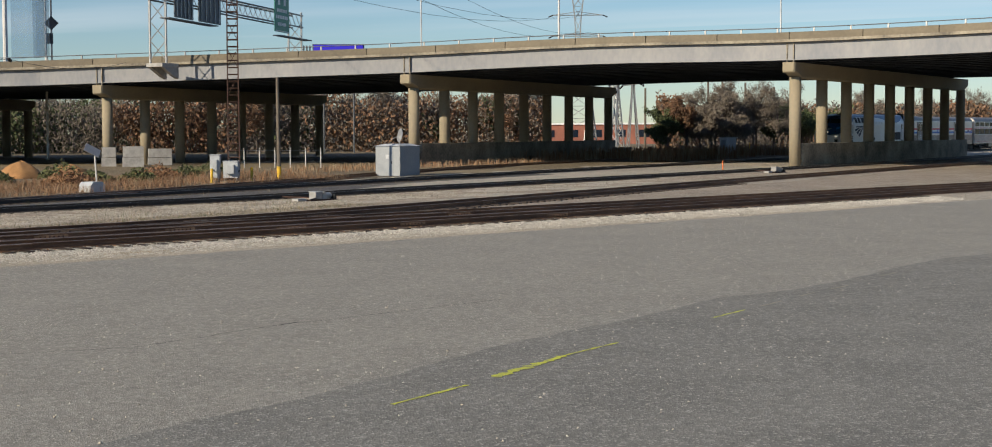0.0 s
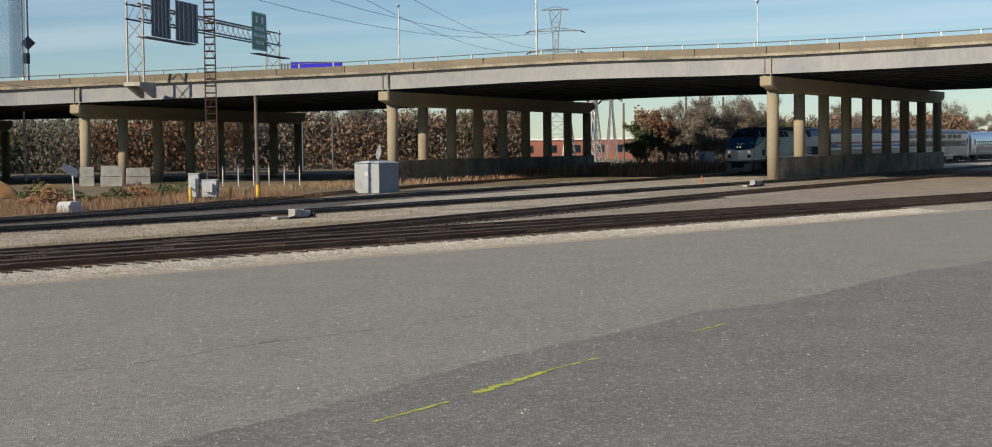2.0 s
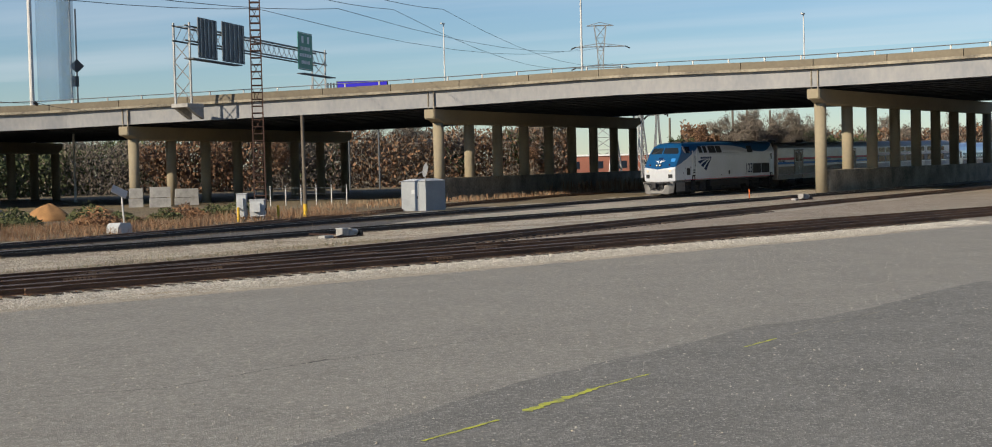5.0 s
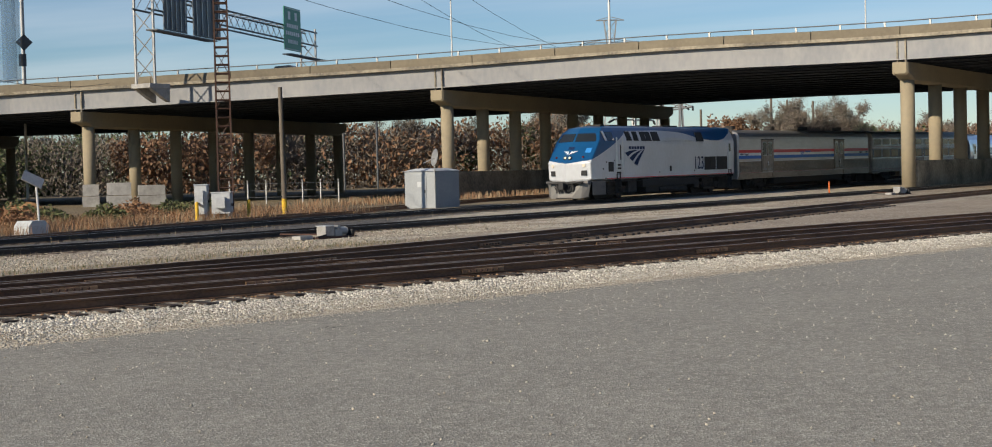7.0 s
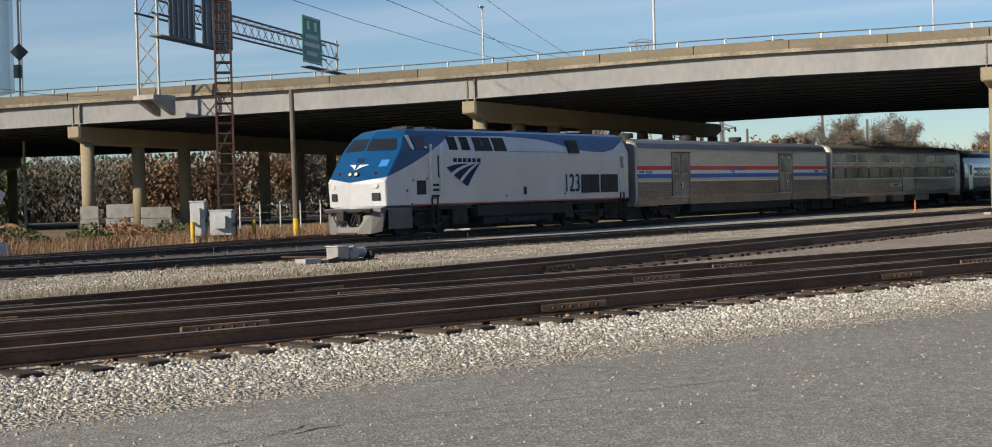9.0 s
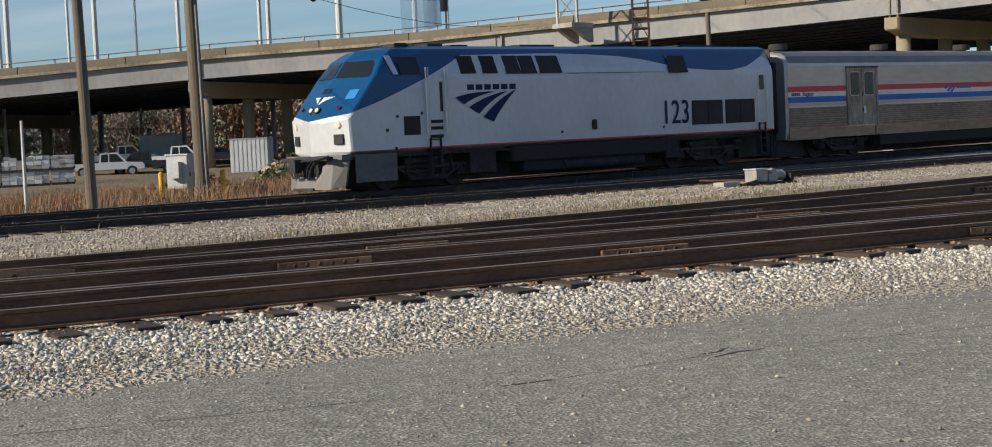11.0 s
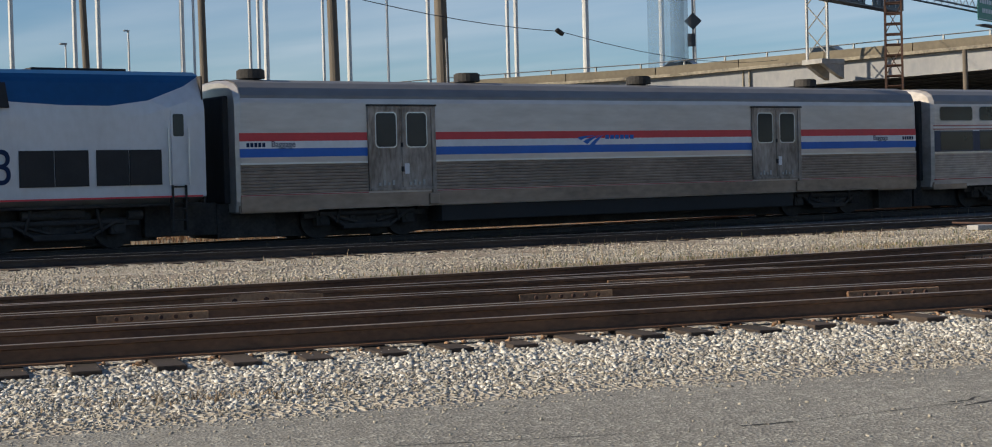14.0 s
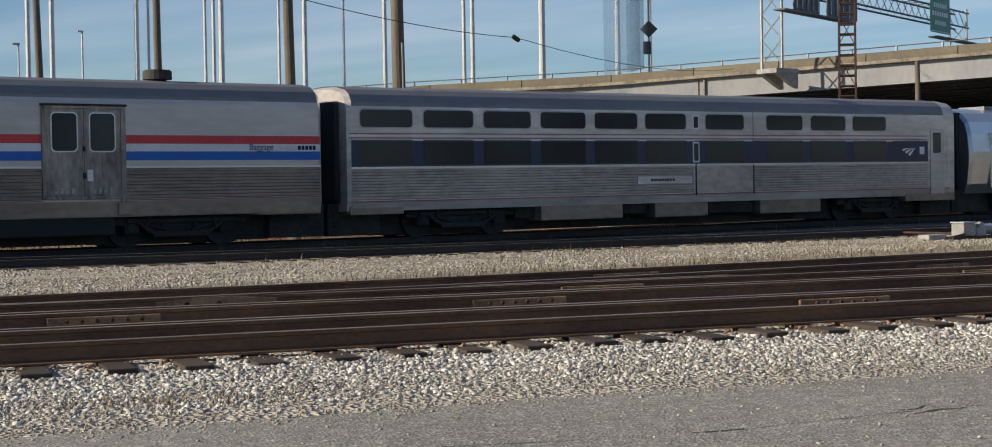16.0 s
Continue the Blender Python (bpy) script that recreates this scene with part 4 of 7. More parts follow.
def baggage_car():
    th = thing("baggage_car", label="dull stainless baggage car with red, white and blue stripes", category="railway car")
    Lc = 25.1
    loft_body("body", CAR_PROF, 0.0, Lc, STAINLESS, th, 0.1)
    bm = sweep([[Vector((x, y, z)) for y, z in [(-1.51, 3.66), (-1.51, 3.74), (-1.41, 3.94), (-1.19, 4.085), (-0.7, 4.185), (0, 4.215), (0.7, 4.185), (1.19, 4.085), (1.41, 3.94), (1.51, 3.74)]] for x in (0.14, Lc - 0.14)])
    part("roof_sheet", bm, STAIN_ROOF, th)
    doors = ((3.86, 5.74), (17.60, 19.48))
    spans = ((0.08, doors[0][0] - 0.1), (doors[0][1] + 0.14, doors[1][0] - 0.1), (doors[1][1] + 0.14, Lc - 0.08))
    for a, b in spans:
        P1("red_stripe", RED, th, (a, b, 2.57, 2.78, -1.53, 0.004))
        P1("white_stripe", STRIPE_W, th, (a, b, 2.38, 2.57, -1.53, 0.003))
        P1("blue_stripe", BLUE, th, (a, b, 2.16, 2.38, -1.53, 0.004))
        P1("belt_rail", CHROME, th, (a, b, 1.98, 2.02, -1.53, 0.02))
        P1("sill_line", THIN_RED, th, (a, b, 1.18, 1.205, -1.53, 0.012))
    P1("lower_sill", STAIN_LOW, th, (0.08, Lc - 0.08, 0.80, 1.17, -1.505, 0.019))
    flutes(th, spans, 1.22, 1.97, 9)
    for x0, x1 in doors:
        fr = part("door_frame", boxes((x0 - 0.09, x0, -1.575, -1.5, 1.22, 3.48), (x1, x1 + 0.13, -1.575, -1.5, 1.15, 3.40), (x0 - 0.09, x1 + 0.13, -1.575, -1.5, 3.40, 3.47), (x0 - 0.05, x1 + 0.1, -1.60, -1.5, 1.22, 1.30), bevel=0.008), DOOR_STEEL, th)
        mid = (x0 + x1) / 2
        for a, b in ((x0, mid - 0.01), (mid + 0.01, x1)):
            lf = part("door_leaf", boxes((a, b, -1.555, -1.50, 1.30, 3.40), bevel=0.01), DOOR_STEEL, th, "weathered grey-brown steel door leaf")
            P1("window_rim", CHROME, lf, (a + 0.13, b - 0.13, 2.36, 3.32, -1.555, 0.006, 0.12))
            P1("window_pane", GLASS, lf, (a + 0.16, b - 0.16, 2.39, 3.29, -1.555, 0.012, 0.10))
            for k in range(4):
                part("door_fitting", boxes((a + 0.2 + 0.14 * k, a + 0.27 + 0.14 * k, -1.575, -1.55, 1.36, 1.36 + 0.08 + 0.06 * (k % 2))), GALV, lf)
        part("door_hood", boxes((x0 - 0.12, x1 + 0.16, -1.60, -1.5, 3.47, 3.52), bevel=0.01), GRIME, th)
        P1("notice", STRIPE_W, th, (mid + 0.08, mid + 0.22, 1.66, 1.94, -1.555, 0.008))
        each("door_latch", BLACK, th, (mid - 0.03, mid + 0.05, -1.59, -1.55, 1.72, 1.86), (mid - 0.03, mid + 0.03, -1.59, -1.55, 2.38, 2.50))
        part("door_step", boxes((x1 - 0.1, x1 + 0.22, -1.58, -1.4, 0.82, 1.12), bevel=0.03), STAIN_LOW, th)
    part("skirt", boxes((6.1, 19.35, -1.42, 1.42, 0.34, 0.82), bevel=0.03), TANK, th, "dark dusty equipment skirt")
    each("end_sill", STAIN_LOW, th, (0.05, 2.3, -1.48, 1.48, 0.74, 0.95), (Lc - 1.9, Lc - 0.05, -1.48, 1.48, 0.74, 0.95))
    for x in (0.95, 7.65, 13.9, 20.95):
        v = part("roof_vent", tubes(((x, -0.45, 4.10), (x, -0.45, 4.24), 0.22), n=16), BLACK, th)
        part("vent_cap", tubes(((x, -0.45, 4.23), (x, -0.45, 4.44), 0.37), ((x, -0.45, 4.44), (x, -0.45, 4.47), 0.33), n=20), GRIME, v)
    bm = B()
    swoosh(bm, 10.7, 2.30, 0.95, -1.538)
    part("emblem", bm, BLUE, th, "small blue swept emblem")
    letter_bars(th, BLUE, 11.7, 12.8, 2.54, 2.66, -1.534, 6)
    for x, xb in ((0.95, (0.25, 0.8)), (22.95, (24.35, 24.9))):
        text_part("lettering", "Baggage", 0.22, pose(x, -1.536, 2.42, 90, 0, 0), DECAL_NAVY, th, "black word Baggage")
        letter_bars(th, DECAL_NAVY, xb[0], xb[1], 2.42, 2.53, -1.533, 5)
    car_common(th, Lc, (3.9, 21.2))
    return th


def sleeper_car():
    STL = mat("brushed_sleeper_side", (0.70, 0.65, 0.60), 0.44, 0.45, var=0.3, scale=0.35, fine=3.0, dark=(0.27, 0.235, 0.20), stretch=(0.5, 1, 2.0))
    th = thing("sleeper_car", label="stainless sleeping car with two rows of windows and a blue band", category="railway car")
    Lc = 25.1
    loft_body("body", CAR_PROF, 0.0, Lc, STL, th, 0.1)
    bm = sweep([[Vector((x, y, z)) for y, z in [(-1.52, 3.58), (-1.515, 3.72), (-1.415, 3.93), (-1.195, 4.075), (-0.7, 4.18), (0, 4.21), (0.7, 4.18), (1.195, 4.075), (1.415, 3.93), (1.515, 3.72)]] for x in (0.12, Lc - 0.7)])
    part("roof_sheet", bm, STAIN_ROOF, th)
    P1("blue_band", BAND, th, (0.1, 23.55, 1.98, 2.70, -1.53, 0.006))
    for z, m in ((2.86, THIN_RED), (2.80, STRIPE_W), (2.74, THIN_RED)):
        P1("pinstripe", m, th, (0.05, 23.5, z, z + 0.028, -1.53, 0.005))
    P1("belt_rail", CHROME, th, (0.05, 23.6, 1.92, 1.97, -1.53, 0.02))
    P1("sill_line", THIN_RED, th, (0.05, Lc - 0.4, 1.02, 1.05, -1.53, 0.008))
    wins = [26.68, 28.71, 30.73, 32.76, 34.77, 36.75, 39.24, 41.91, 43.97, 45.99]
    for u in wins:
        x = u - 26.3
        P1("window_rim", GALV, th, (x - 0.03, x + 1.68, 3.02, 3.55, -1.53, 0.006, 0.13))
        P1("upper_window", GLASS, th, (x, x + 1.65, 3.05, 3.52, -1.53, 0.012, 0.11))
        P1("lower_window", GLASS, th, (x, x + 1.65, 2.03, 2.66, -1.53, 0.012, 0.04))
        P1("window_clip", STRIPE_W, th, (x + 1.66, x + 2.0, 2.68, 2.72, -1.53, 0.016))
    for z0, z1 in ((3.05, 3.5), (2.02, 2.66)):
        w = P1("narrow_window_rim", STRIPE_W, th, (12.38, 12.66, z0, z1, -1.53, 0.012, 0.03))
        P1("narrow_window", GLASS, w, (12.43, 12.61, z0 + 0.05, z1 - 0.05, -1.53, 0.018, 0.02))
    for x, z0, z1, d in ((12.5, 1.0, 2.0, 0.03), (15.0, 1.0, 1.95, 0.03), (15.0, 2.72, 3.6, 0.006)):
        P1("seam", GRIME, th, (x, x + 0.015, z0, z1, -1.53, d))
    # browner than the upper side: the ground's reflection is coloured in
    STL_LOW = mat("brushed_sleeper_flutes", (0.52, 0.45, 0.39), 0.44, 0.45, var=0.35, scale=0.5, fine=4.0, dark=(0.27, 0.22, 0.18), stretch=(0.7, 1, 1.4))
    flutes(th, ((0.08, 12.4), (15.05, 23.5)), 1.08, 1.90, 10, material=STL_LOW)
    P1("smooth_panel", STL_LOW, th, (12.52, 14.98, 1.06, 1.90, -1.53, 0.012))
    P1("name_plate", STL, th, (10.1, 12.3, 1.38, 1.60, -1.53, 0.034))
    letter_bars(th, GRIME, 10.6, 11.6, 1.45, 1.53, -1.564, 9)
    bm = B()
    swoosh(bm, 22.15, 2.18, 0.75, -1.542)
    part("emblem", bm, STRIPE_W, th, "white swept emblem")
    P1("access_sign", STRIPE_W, th, (23.1, 23.35, 2.24, 2.5, -1.53, 0.012))
    d = P1("end_door", STAINLESS, th, (23.68, 24.4, 0.85, 3.12, -1.53, 0.02))
    P1("door_window", GLASS, d, (23.82, 24.22, 2.28, 3.0, -1.53, 0.03, 0.06))
    part("grab_rail", tubes(((24.55, -1.6, 1.2), (24.55, -1.6, 2.9), 0.02), n=8), CHROME, th)
    each("end_sill", STAIN_LOW, th, (0.05, 1.75, -1.48, 1.48, 0.68, 0.95), (22.4, Lc - 0.05, -1.48, 1.48, 0.60, 0.95))
    for x0, x1, z in ((6.5, 9.6, 0.36), (10.9, 13.1, 0.34), (15.4, 18.2, 0.34)):
        part("underfloor_box", boxes((x0, x1, -1.42, 1.42, z, 0.90), bevel=0.02), STAIN_LOW, th, "grey-brown underfloor equipment box")
    part("underfloor_gear", boxes((5.8, 18.6, -1.1, 1.1, 0.45, 0.92), (9.7, 10.6, -1.3, 1.3, 0.5, 0.92), (13.3, 15.2, -1.25, 1.25, 0.42, 0.92)), GRIME, th)
    car_common(th, Lc, (3.9, 21.2))
    return th


def coach():
    th = thing("coach", label="ribbed stainless tubular passenger coach with a dark window band", category="railway car", group="passenger coaches")
    Lc = 25.1
    prof = [(1.32, 0.80), (1.46, 1.15), (1.56, 1.9), (1.57, 2.3), (1.50, 2.95), (1.36, 3.40), (1.05, 3.72), (0.6, 3.88), (0.0, 3.94)]
    ob = loft_body("body", prof, 0.0, Lc, CHROME, th, 0.1)
    bm = B()
    poly(bm, [(2.3, 2.02), (22.8, 2.02), (22.8, 2.66), (2.3, 2.66)], 0, 0.008, lambda x, z: -1.57 if z < 2.3 else -1.535)
    part("window_band", bm, BAND, th)
    for k in range(18):
        x = 3.0 + 1.08 * k
        bm = B()
        poly(bm, [(x, 2.1), (x + 0.82, 2.1), (x + 0.82, 2.58), (x, 2.58)], 0, 0.016, lambda xx, z: -1.57 if z < 2.3 else -1.535)
        part("window", bm, GLASS, th)
    for x in (1.1, 23.2):
        d = P1("end_door", CHROME, th, (x, x + 0.8, 1.0, 3.0, -1.53, 0.04))
        P1("door_window", GLASS, d, (x + 0.2, x + 0.6, 2.05, 2.85, -1.53, 0.05, 0.08))
    flutes(th, ((2.3, 22.8),), 1.2, 1.95, 7, -1.545)
    each("roof_gear", STAIN_ROOF, th, (2.0, 4.5, -0.6, 0.6, 3.86, 4.02), (19.5, 22.5, -0.6, 0.6, 3.86, 4.02), (11.0, 12.0, -0.4, 0.4, 3.9, 4.0))
    each("underfloor_gear", GRIME, th, (6.2, 12.0, -1.25, 1.25, 0.38, 0.85), (12.6, 18.4, -1.2, 1.2, 0.42, 0.85))
    car_common(th, Lc, (3.9, 21.2))
    return th


TRAIN = [(locomotive(), -20.9, 20.9), (baggage_car(), 0.40, 25.1), (sleeper_car(), 26.30, 25.1)]
first_coach = coach()
TRAIN.append((first_coach, 52.2, 25.1))
for k in range(1, 6):
    c = copy_thing(first_coach, Matrix.Identity(4))
    for o in c.children:
        if o.name.startswith("wheelset"):
            WHEELSETS.append((o, o.location.x, WHEEL_R))
    TRAIN.append((c, 52.2 + 25.9 * k, 25.1))

CONCRETE_P = mat("pale_concrete_block", (0.37, 0.36, 0.34), 0.9, var=0.35, scale=2, fine=20)
# ---- loose stone, gravel and weeds ----


def octa():
    v = np.array([(1, 0, 0), (-1, 0, 0), (0, 1, 0), (0, -1, 0), (0, 0, 1), (0, 0, -1)], float)
    f = np.array([(0, 2, 4), (2, 1, 4), (1, 3, 4), (3, 0, 4), (2, 0, 5), (1, 2, 5), (3, 1, 5), (0, 3, 5)])
    return v, f


def ico():
    bm = B()
    bmesh.ops.create_icosphere(bm, subdivisions=1, radius=1.0)
    v = np.array([p.co[:] for p in bm.verts])
    f = np.array([[q.index for q in p.verts] for p in bm.faces])
    bm.free()
    return v, f


def scatter_stones(name, pts, sizes, material, label, seed, low=False):
    """Many broken stones in one mesh; pts are their places, sizes their half widths."""
    rng = np.random.default_rng(seed)
    v, f = octa() if low else ico()
    n = len(pts)
    jit = 1 + rng.uniform(-0.45, 0.45, (n, len(v), 1))
    sc = sizes[:, None] * rng.uniform(0.6, 1.25, (n, 3))
    sc[:, 2] *= 0.68
    a = rng.uniform(0, 6.283, n)
    b = rng.uniform(-0.6, 0.6, n)
    p = v[None] * jit * sc[:, None, :]
    y2, z2 = p[..., 1] * np.cos(b)[:, None] - p[..., 2] * np.sin(b)[:, None], p[..., 1] * np.sin(b)[:, None] + p[..., 2] * np.cos(b)[:, None]
    x3, y3 = p[..., 0] * np.cos(a)[:, None] - y2 * np.sin(a)[:, None], p[..., 0] * np.sin(a)[:, None] + y2 * np.cos(a)[:, None]
    co = np.stack([x3, y3, z2], -1) + pts[:, None, :]
    fa = (f[None] + (np.arange(n) * len(v))[:, None, None]).reshape(-1)
    me = bpy.data.meshes.new(name)
    me.vertices.add(n * len(v))
    me.vertices.foreach_set("co", co.reshape(-1))
    nf = n * len(f)
    me.loops.add(nf * 3)
    me.loops.foreach_set("vertex_index", fa.astype(np.int32))
    me.polygons.add(nf)
    me.polygons.foreach_set("loop_start", np.arange(0, nf * 3, 3, dtype=np.int32))
    me.polygons.foreach_set("loop_total", np.full(nf, 3, dtype=np.int32))
    me.materials.append(material)
    me.update(calc_edges=True)
    ob = new(name, me)
    return tagged(ob, label, "gravel", kind="stuff")


def strip_points(n, x0, x1, va, vb, seed, lift=0.0, xpow=1.0, vpow=1.0):
    rng = np.random.default_rng(seed)
    x = x0 + (x1 - x0) * rng.uniform(0, 1, n) ** xpow
    v = va + (vb - va) * rng.uniform(0, 1, n) ** vpow
    y = v - SLOPE * x
    z = np.array([ground_z(a, b) for a, b in zip(x, y)]) + lift
    return np.stack([x, y, z], 1)


rg = np.random.default_rng(7)
pts = strip_points(58000, -10, 48, 11.1, 12.62, 3, 0.0, 1.4, 0.8)
scatter_stones("ballast_stones", pts, 0.008 + 0.021 * rg.uniform(0, 1, len(pts)) ** 1.5, STONE, "pale broken ballast stones along the near track", 4)
pts = strip_points(3000, -4, 48, 12.55, 13.25, 13, 0.0, 1.5)
scatter_stones("ballast_stones", pts, rg.uniform(0.012, 0.032, len(pts)), STONE, "stones fallen between the tie ends", 14)
pts = strip_points(4500, -18, 70, 13.35, 18.7, 5, -0.015, 1.0)
scatter_stones("ballast_stones", pts, rg.uniform(0.022, 0.045, len(pts)), STONE, "ballast stones between the near rails", 6)
pts = strip_points(22000, -4, 40, 10.15, 11.9, 8, 0.008, 1.5, 0.55)
pts[:, 2] = np.maximum(pts[:, 2], 0.002)
scatter_stones("fine_gravel", pts, rg.uniform(0.007, 0.018, len(pts)), GRAVEL, "fine pale gravel spilled on the asphalt's edge", 9, True)
pts = strip_points(900, -2, 26, 7.0, 10.6, 18, 0.045, 1.2)
pts[:, 2] = 0.004
scatter_stones("loose_grit", pts, rg.uniform(0.006, 0.014, len(pts)), GRAVEL, "loose bits of grit on the asphalt", 19)
pts = np.stack([rg.uniform(-22, 34, 3200), rg.uniform(-13, 7, 3200), np.full(3200, 0.008)], 1)
scatter_stones("loose_grit", pts, rg.uniform(0.008, 0.022, len(pts)), GRAVEL, "loose grit strewn over the car park", 20, True)
xx, yy2 = np.concatenate([rg.uniform(-2, 42, 44000), rg.uniform(42, 90, 9000)]), rg.uniform(19.3, 36.0, 53000)
keep = (v_of(xx, yy2) > 19.4) & (yy2 < 34.2 - 0.145 * xx) & (yy2 > 23.2 - 0.03 * xx + rg.normal(0, 0.9, len(yy2)))
keep &= np.array([noise.noise((a * 0.33, b * 0.5, 2.0)) + 0.5 * noise.noise((a * 1.2, b * 1.2, 7.0)) for a, b in zip(xx, yy2)]) > rg.uniform(-0.5, 0.02, len(xx))
pts = np.stack([xx[keep], yy2[keep], np.array([ground_z(a, b) for a, b in zip(xx[keep], yy2[keep])])], 1)
scatter_stones("ballast_stones", pts, rg.uniform(0.016, 0.05, len(pts)), STONE_TAN, "pale ballast stones before the main line", 11, True)


def blades(name, pts, hmin, hmax, width, materials, label, seed, lean=0.35, category="grass"):
    """Dry stalks: each a thin bent blade."""
    rng = np.random.default_rng(seed)
    vs, fs, mi = [], [], []
    for i, (x, y, z) in enumerate(pts):
        h = rng.uniform(hmin, hmax)
        a, l = rng.uniform(0, 6.283), rng.uniform(0, lean) * h
        dx, dy = math.cos(a), math.sin(a)
        w = width * rng.uniform(0.6, 1.4)
        px_, py_ = -dy * w, dx * w
        k = len(vs)
        vs += [(x - px_, y - py_, z - 0.02), (x + px_, y + py_, z - 0.02), (x + dx * l * 0.4 + px_ * 0.7, y + dy * l * 0.4 + py_ * 0.7, z + h * 0.6), (x + dx * l * 0.4 - px_ * 0.7, y + dy * l * 0.4 - py_ * 0.7, z + h * 0.6), (x + dx * l, y + dy * l, z + h)]
        fs += [(k, k + 1, k + 2, k + 3), (k + 3, k + 2, k + 4)]
        m = int(rng.integers(0, len(materials)))
        mi += [m, m]
    ob = raw(name, vs, fs, materials)
    ob.data.polygons.foreach_set("material_index", mi)
    return tagged(ob, label, category, kind="stuff")


STRAW = mat("dry_straw", (0.32, 0.25, 0.165), 0.9, var=0.4, scale=1.5, fine=10, island=0.6, dark=(0.22, 0.13, 0.06))
RUSSET = mat("russet_grass", (0.30, 0.165, 0.085), 0.9, var=0.4, scale=1.5, fine=10, island=0.6, dark=(0.16, 0.08, 0.04))
OLIVE = mat("olive_leaf", (0.12, 0.13, 0.05), 0.9, var=0.5, scale=1.5, fine=10, island=0.8, dark=(0.05, 0.06, 0.025))


def field_points(n, x0, x1, y0, y1, seed, clump=0.0):
    rng = np.random.default_rng(seed)
    out = []
    while len(out) < n:
        x, y = rng.uniform(x0, x1), rng.uniform(y0, y1)
        if noise.noise((x * 0.25, y * 0.25, seed)) > clump - rng.uniform(0, 0.3):
            out.append((x, y, ground_z(x, y)))
    return out


blades("dry_grass", field_points(34000, 8, 62, 43.3, 57, 21, 0.0), 0.12, 0.62, 0.009, [STRAW, RUSSET, RUSSET], "dry russet grass beyond the main line", 22, 1.1)
blades("dry_grass", field_points(5000, 62, 150, 52.5, 60, 23, 0.0), 0.2, 0.6, 0.02, [STRAW, RUSSET], "dry grass under the bridge", 24)
blades("dry_grass", field_points(4500, 112, 170, 44, 62, 25, 0.0), 0.5, 1.4, 0.05, [STRAW, RUSSET], "tall dry grass beyond the bridge", 26)
blades("weeds", [(x, y, ground_z(x, y)) for x, y in zip(rg.uniform(0, 30, 7000), rg.normal(20.8, 1.1, 7000)) if v_of(x, y) > 19.4], 0.02, 0.11, 0.006, [STRAW, OLIVE], "low dry weeds on the dirt strip", 27, 1.2)
blades("weeds", field_points(1800, -2, 70, 22.5, 31.0, 30, 0.2), 0.03, 0.22, 0.006, [STRAW, STRAW, OLIVE], "clumps of dry weeds in the ballast before the main line", 32, 1.0)
blades("weeds", [(x, y, ground_z(x, y)) for x, y in zip(rg.uniform(5, 60, 420), rg.normal(35.4, 0.5, 420))], 0.06, 0.32, 0.006, [STRAW, OLIVE], "sparse dry weeds beside the main line", 28, 0.8)
blades("weeds", [(x, y - SLOPE * x, 0.05) for x, y in zip(rg.normal(4.6, 0.5, 260), rg.normal(11.6, 0.14, 260))], 0.015, 0.05, 0.006, [STRAW], "small dry weed patch in the gravel", 29, 2.0)

# ---- paint, patches and cracks on the asphalt ----
edge = [(-40, -7.2), (-20, -7.4), (-14.6, -7.5), (-12, -7.62), (-9.9, -7.57), (-6.85, -7.38), (-4.6, -7.38), (-0.9, -7.58), (1.8, -7.54), (2.6, -7.9), (4.9, -8.39), (8.3, -8.53), (12.9, -8.72), (15.7, -9.44), (40, -11.5), (90, -30)]
pe = curve_y(edge)
pr = []
for i in range(261):
    x = -40 + i * 0.5
    y = pe(x) + 0.12 * noise.noise((x * 1.3, 2, 2)) + 0.08 * noise.noise((x * 4.1, 5, 2))
    pr.append([Vector((x, y, 0.004)), Vector((x, min(y - 2, -14), 0.005)), Vector((x, -60, 0.005))])
tagged(obj("asphalt_patch", sweep(pr), PATCH), "darker newer asphalt patch with a ragged edge", "pavement", kind="structure")
for k, seg in enumerate((((-11.52, -8.88), (-9.7, -8.9)), ((-9.09, -8.86), (-6.8, -8.72)), ((-6.9, -8.71), (-5.02, -8.76)), ((-1.5, -8.75), (0.1, -8.78)))):
    flat_strip("paint_mark", seg, 0.055 if k != 1 else 0.16, 0.010, LIME, "lime-yellow spray paint line on the asphalt", seed=k, ragged=0.35)
for k, seg in enumerate((((0.6, -8.81), (1.86, -8.83)), ((2.78, -8.81), (3.64, -8.83)), ((4.25, -8.89), (5.5, -8.94)), ((7.64, -8.89), (8.93, -8.94)))):
    flat_strip("paint_mark", seg, 0.04, 0.010, FAINT, "faint worn spray paint line on the asphalt", seed=10 + k)


def crack(x0, y0, x1, y1, w, seed):
    r = random.Random(seed)
    n = max(4, int(abs(x1 - x0) / 0.3))
    pts = []
    for i in range(n + 1):
        u = i / n
        pts.append((x0 + (x1 - x0) * u, y0 + (y1 - y0) * u + 0.10 * noise.noise((x0 + i * 0.37, seed, 0)) + r.uniform(-0.015, 0.015)))
    flat_strip("crack", pts, w, 0.0025, CRACK, "thin dark crack in the asphalt", "crack", 0.4, seed)


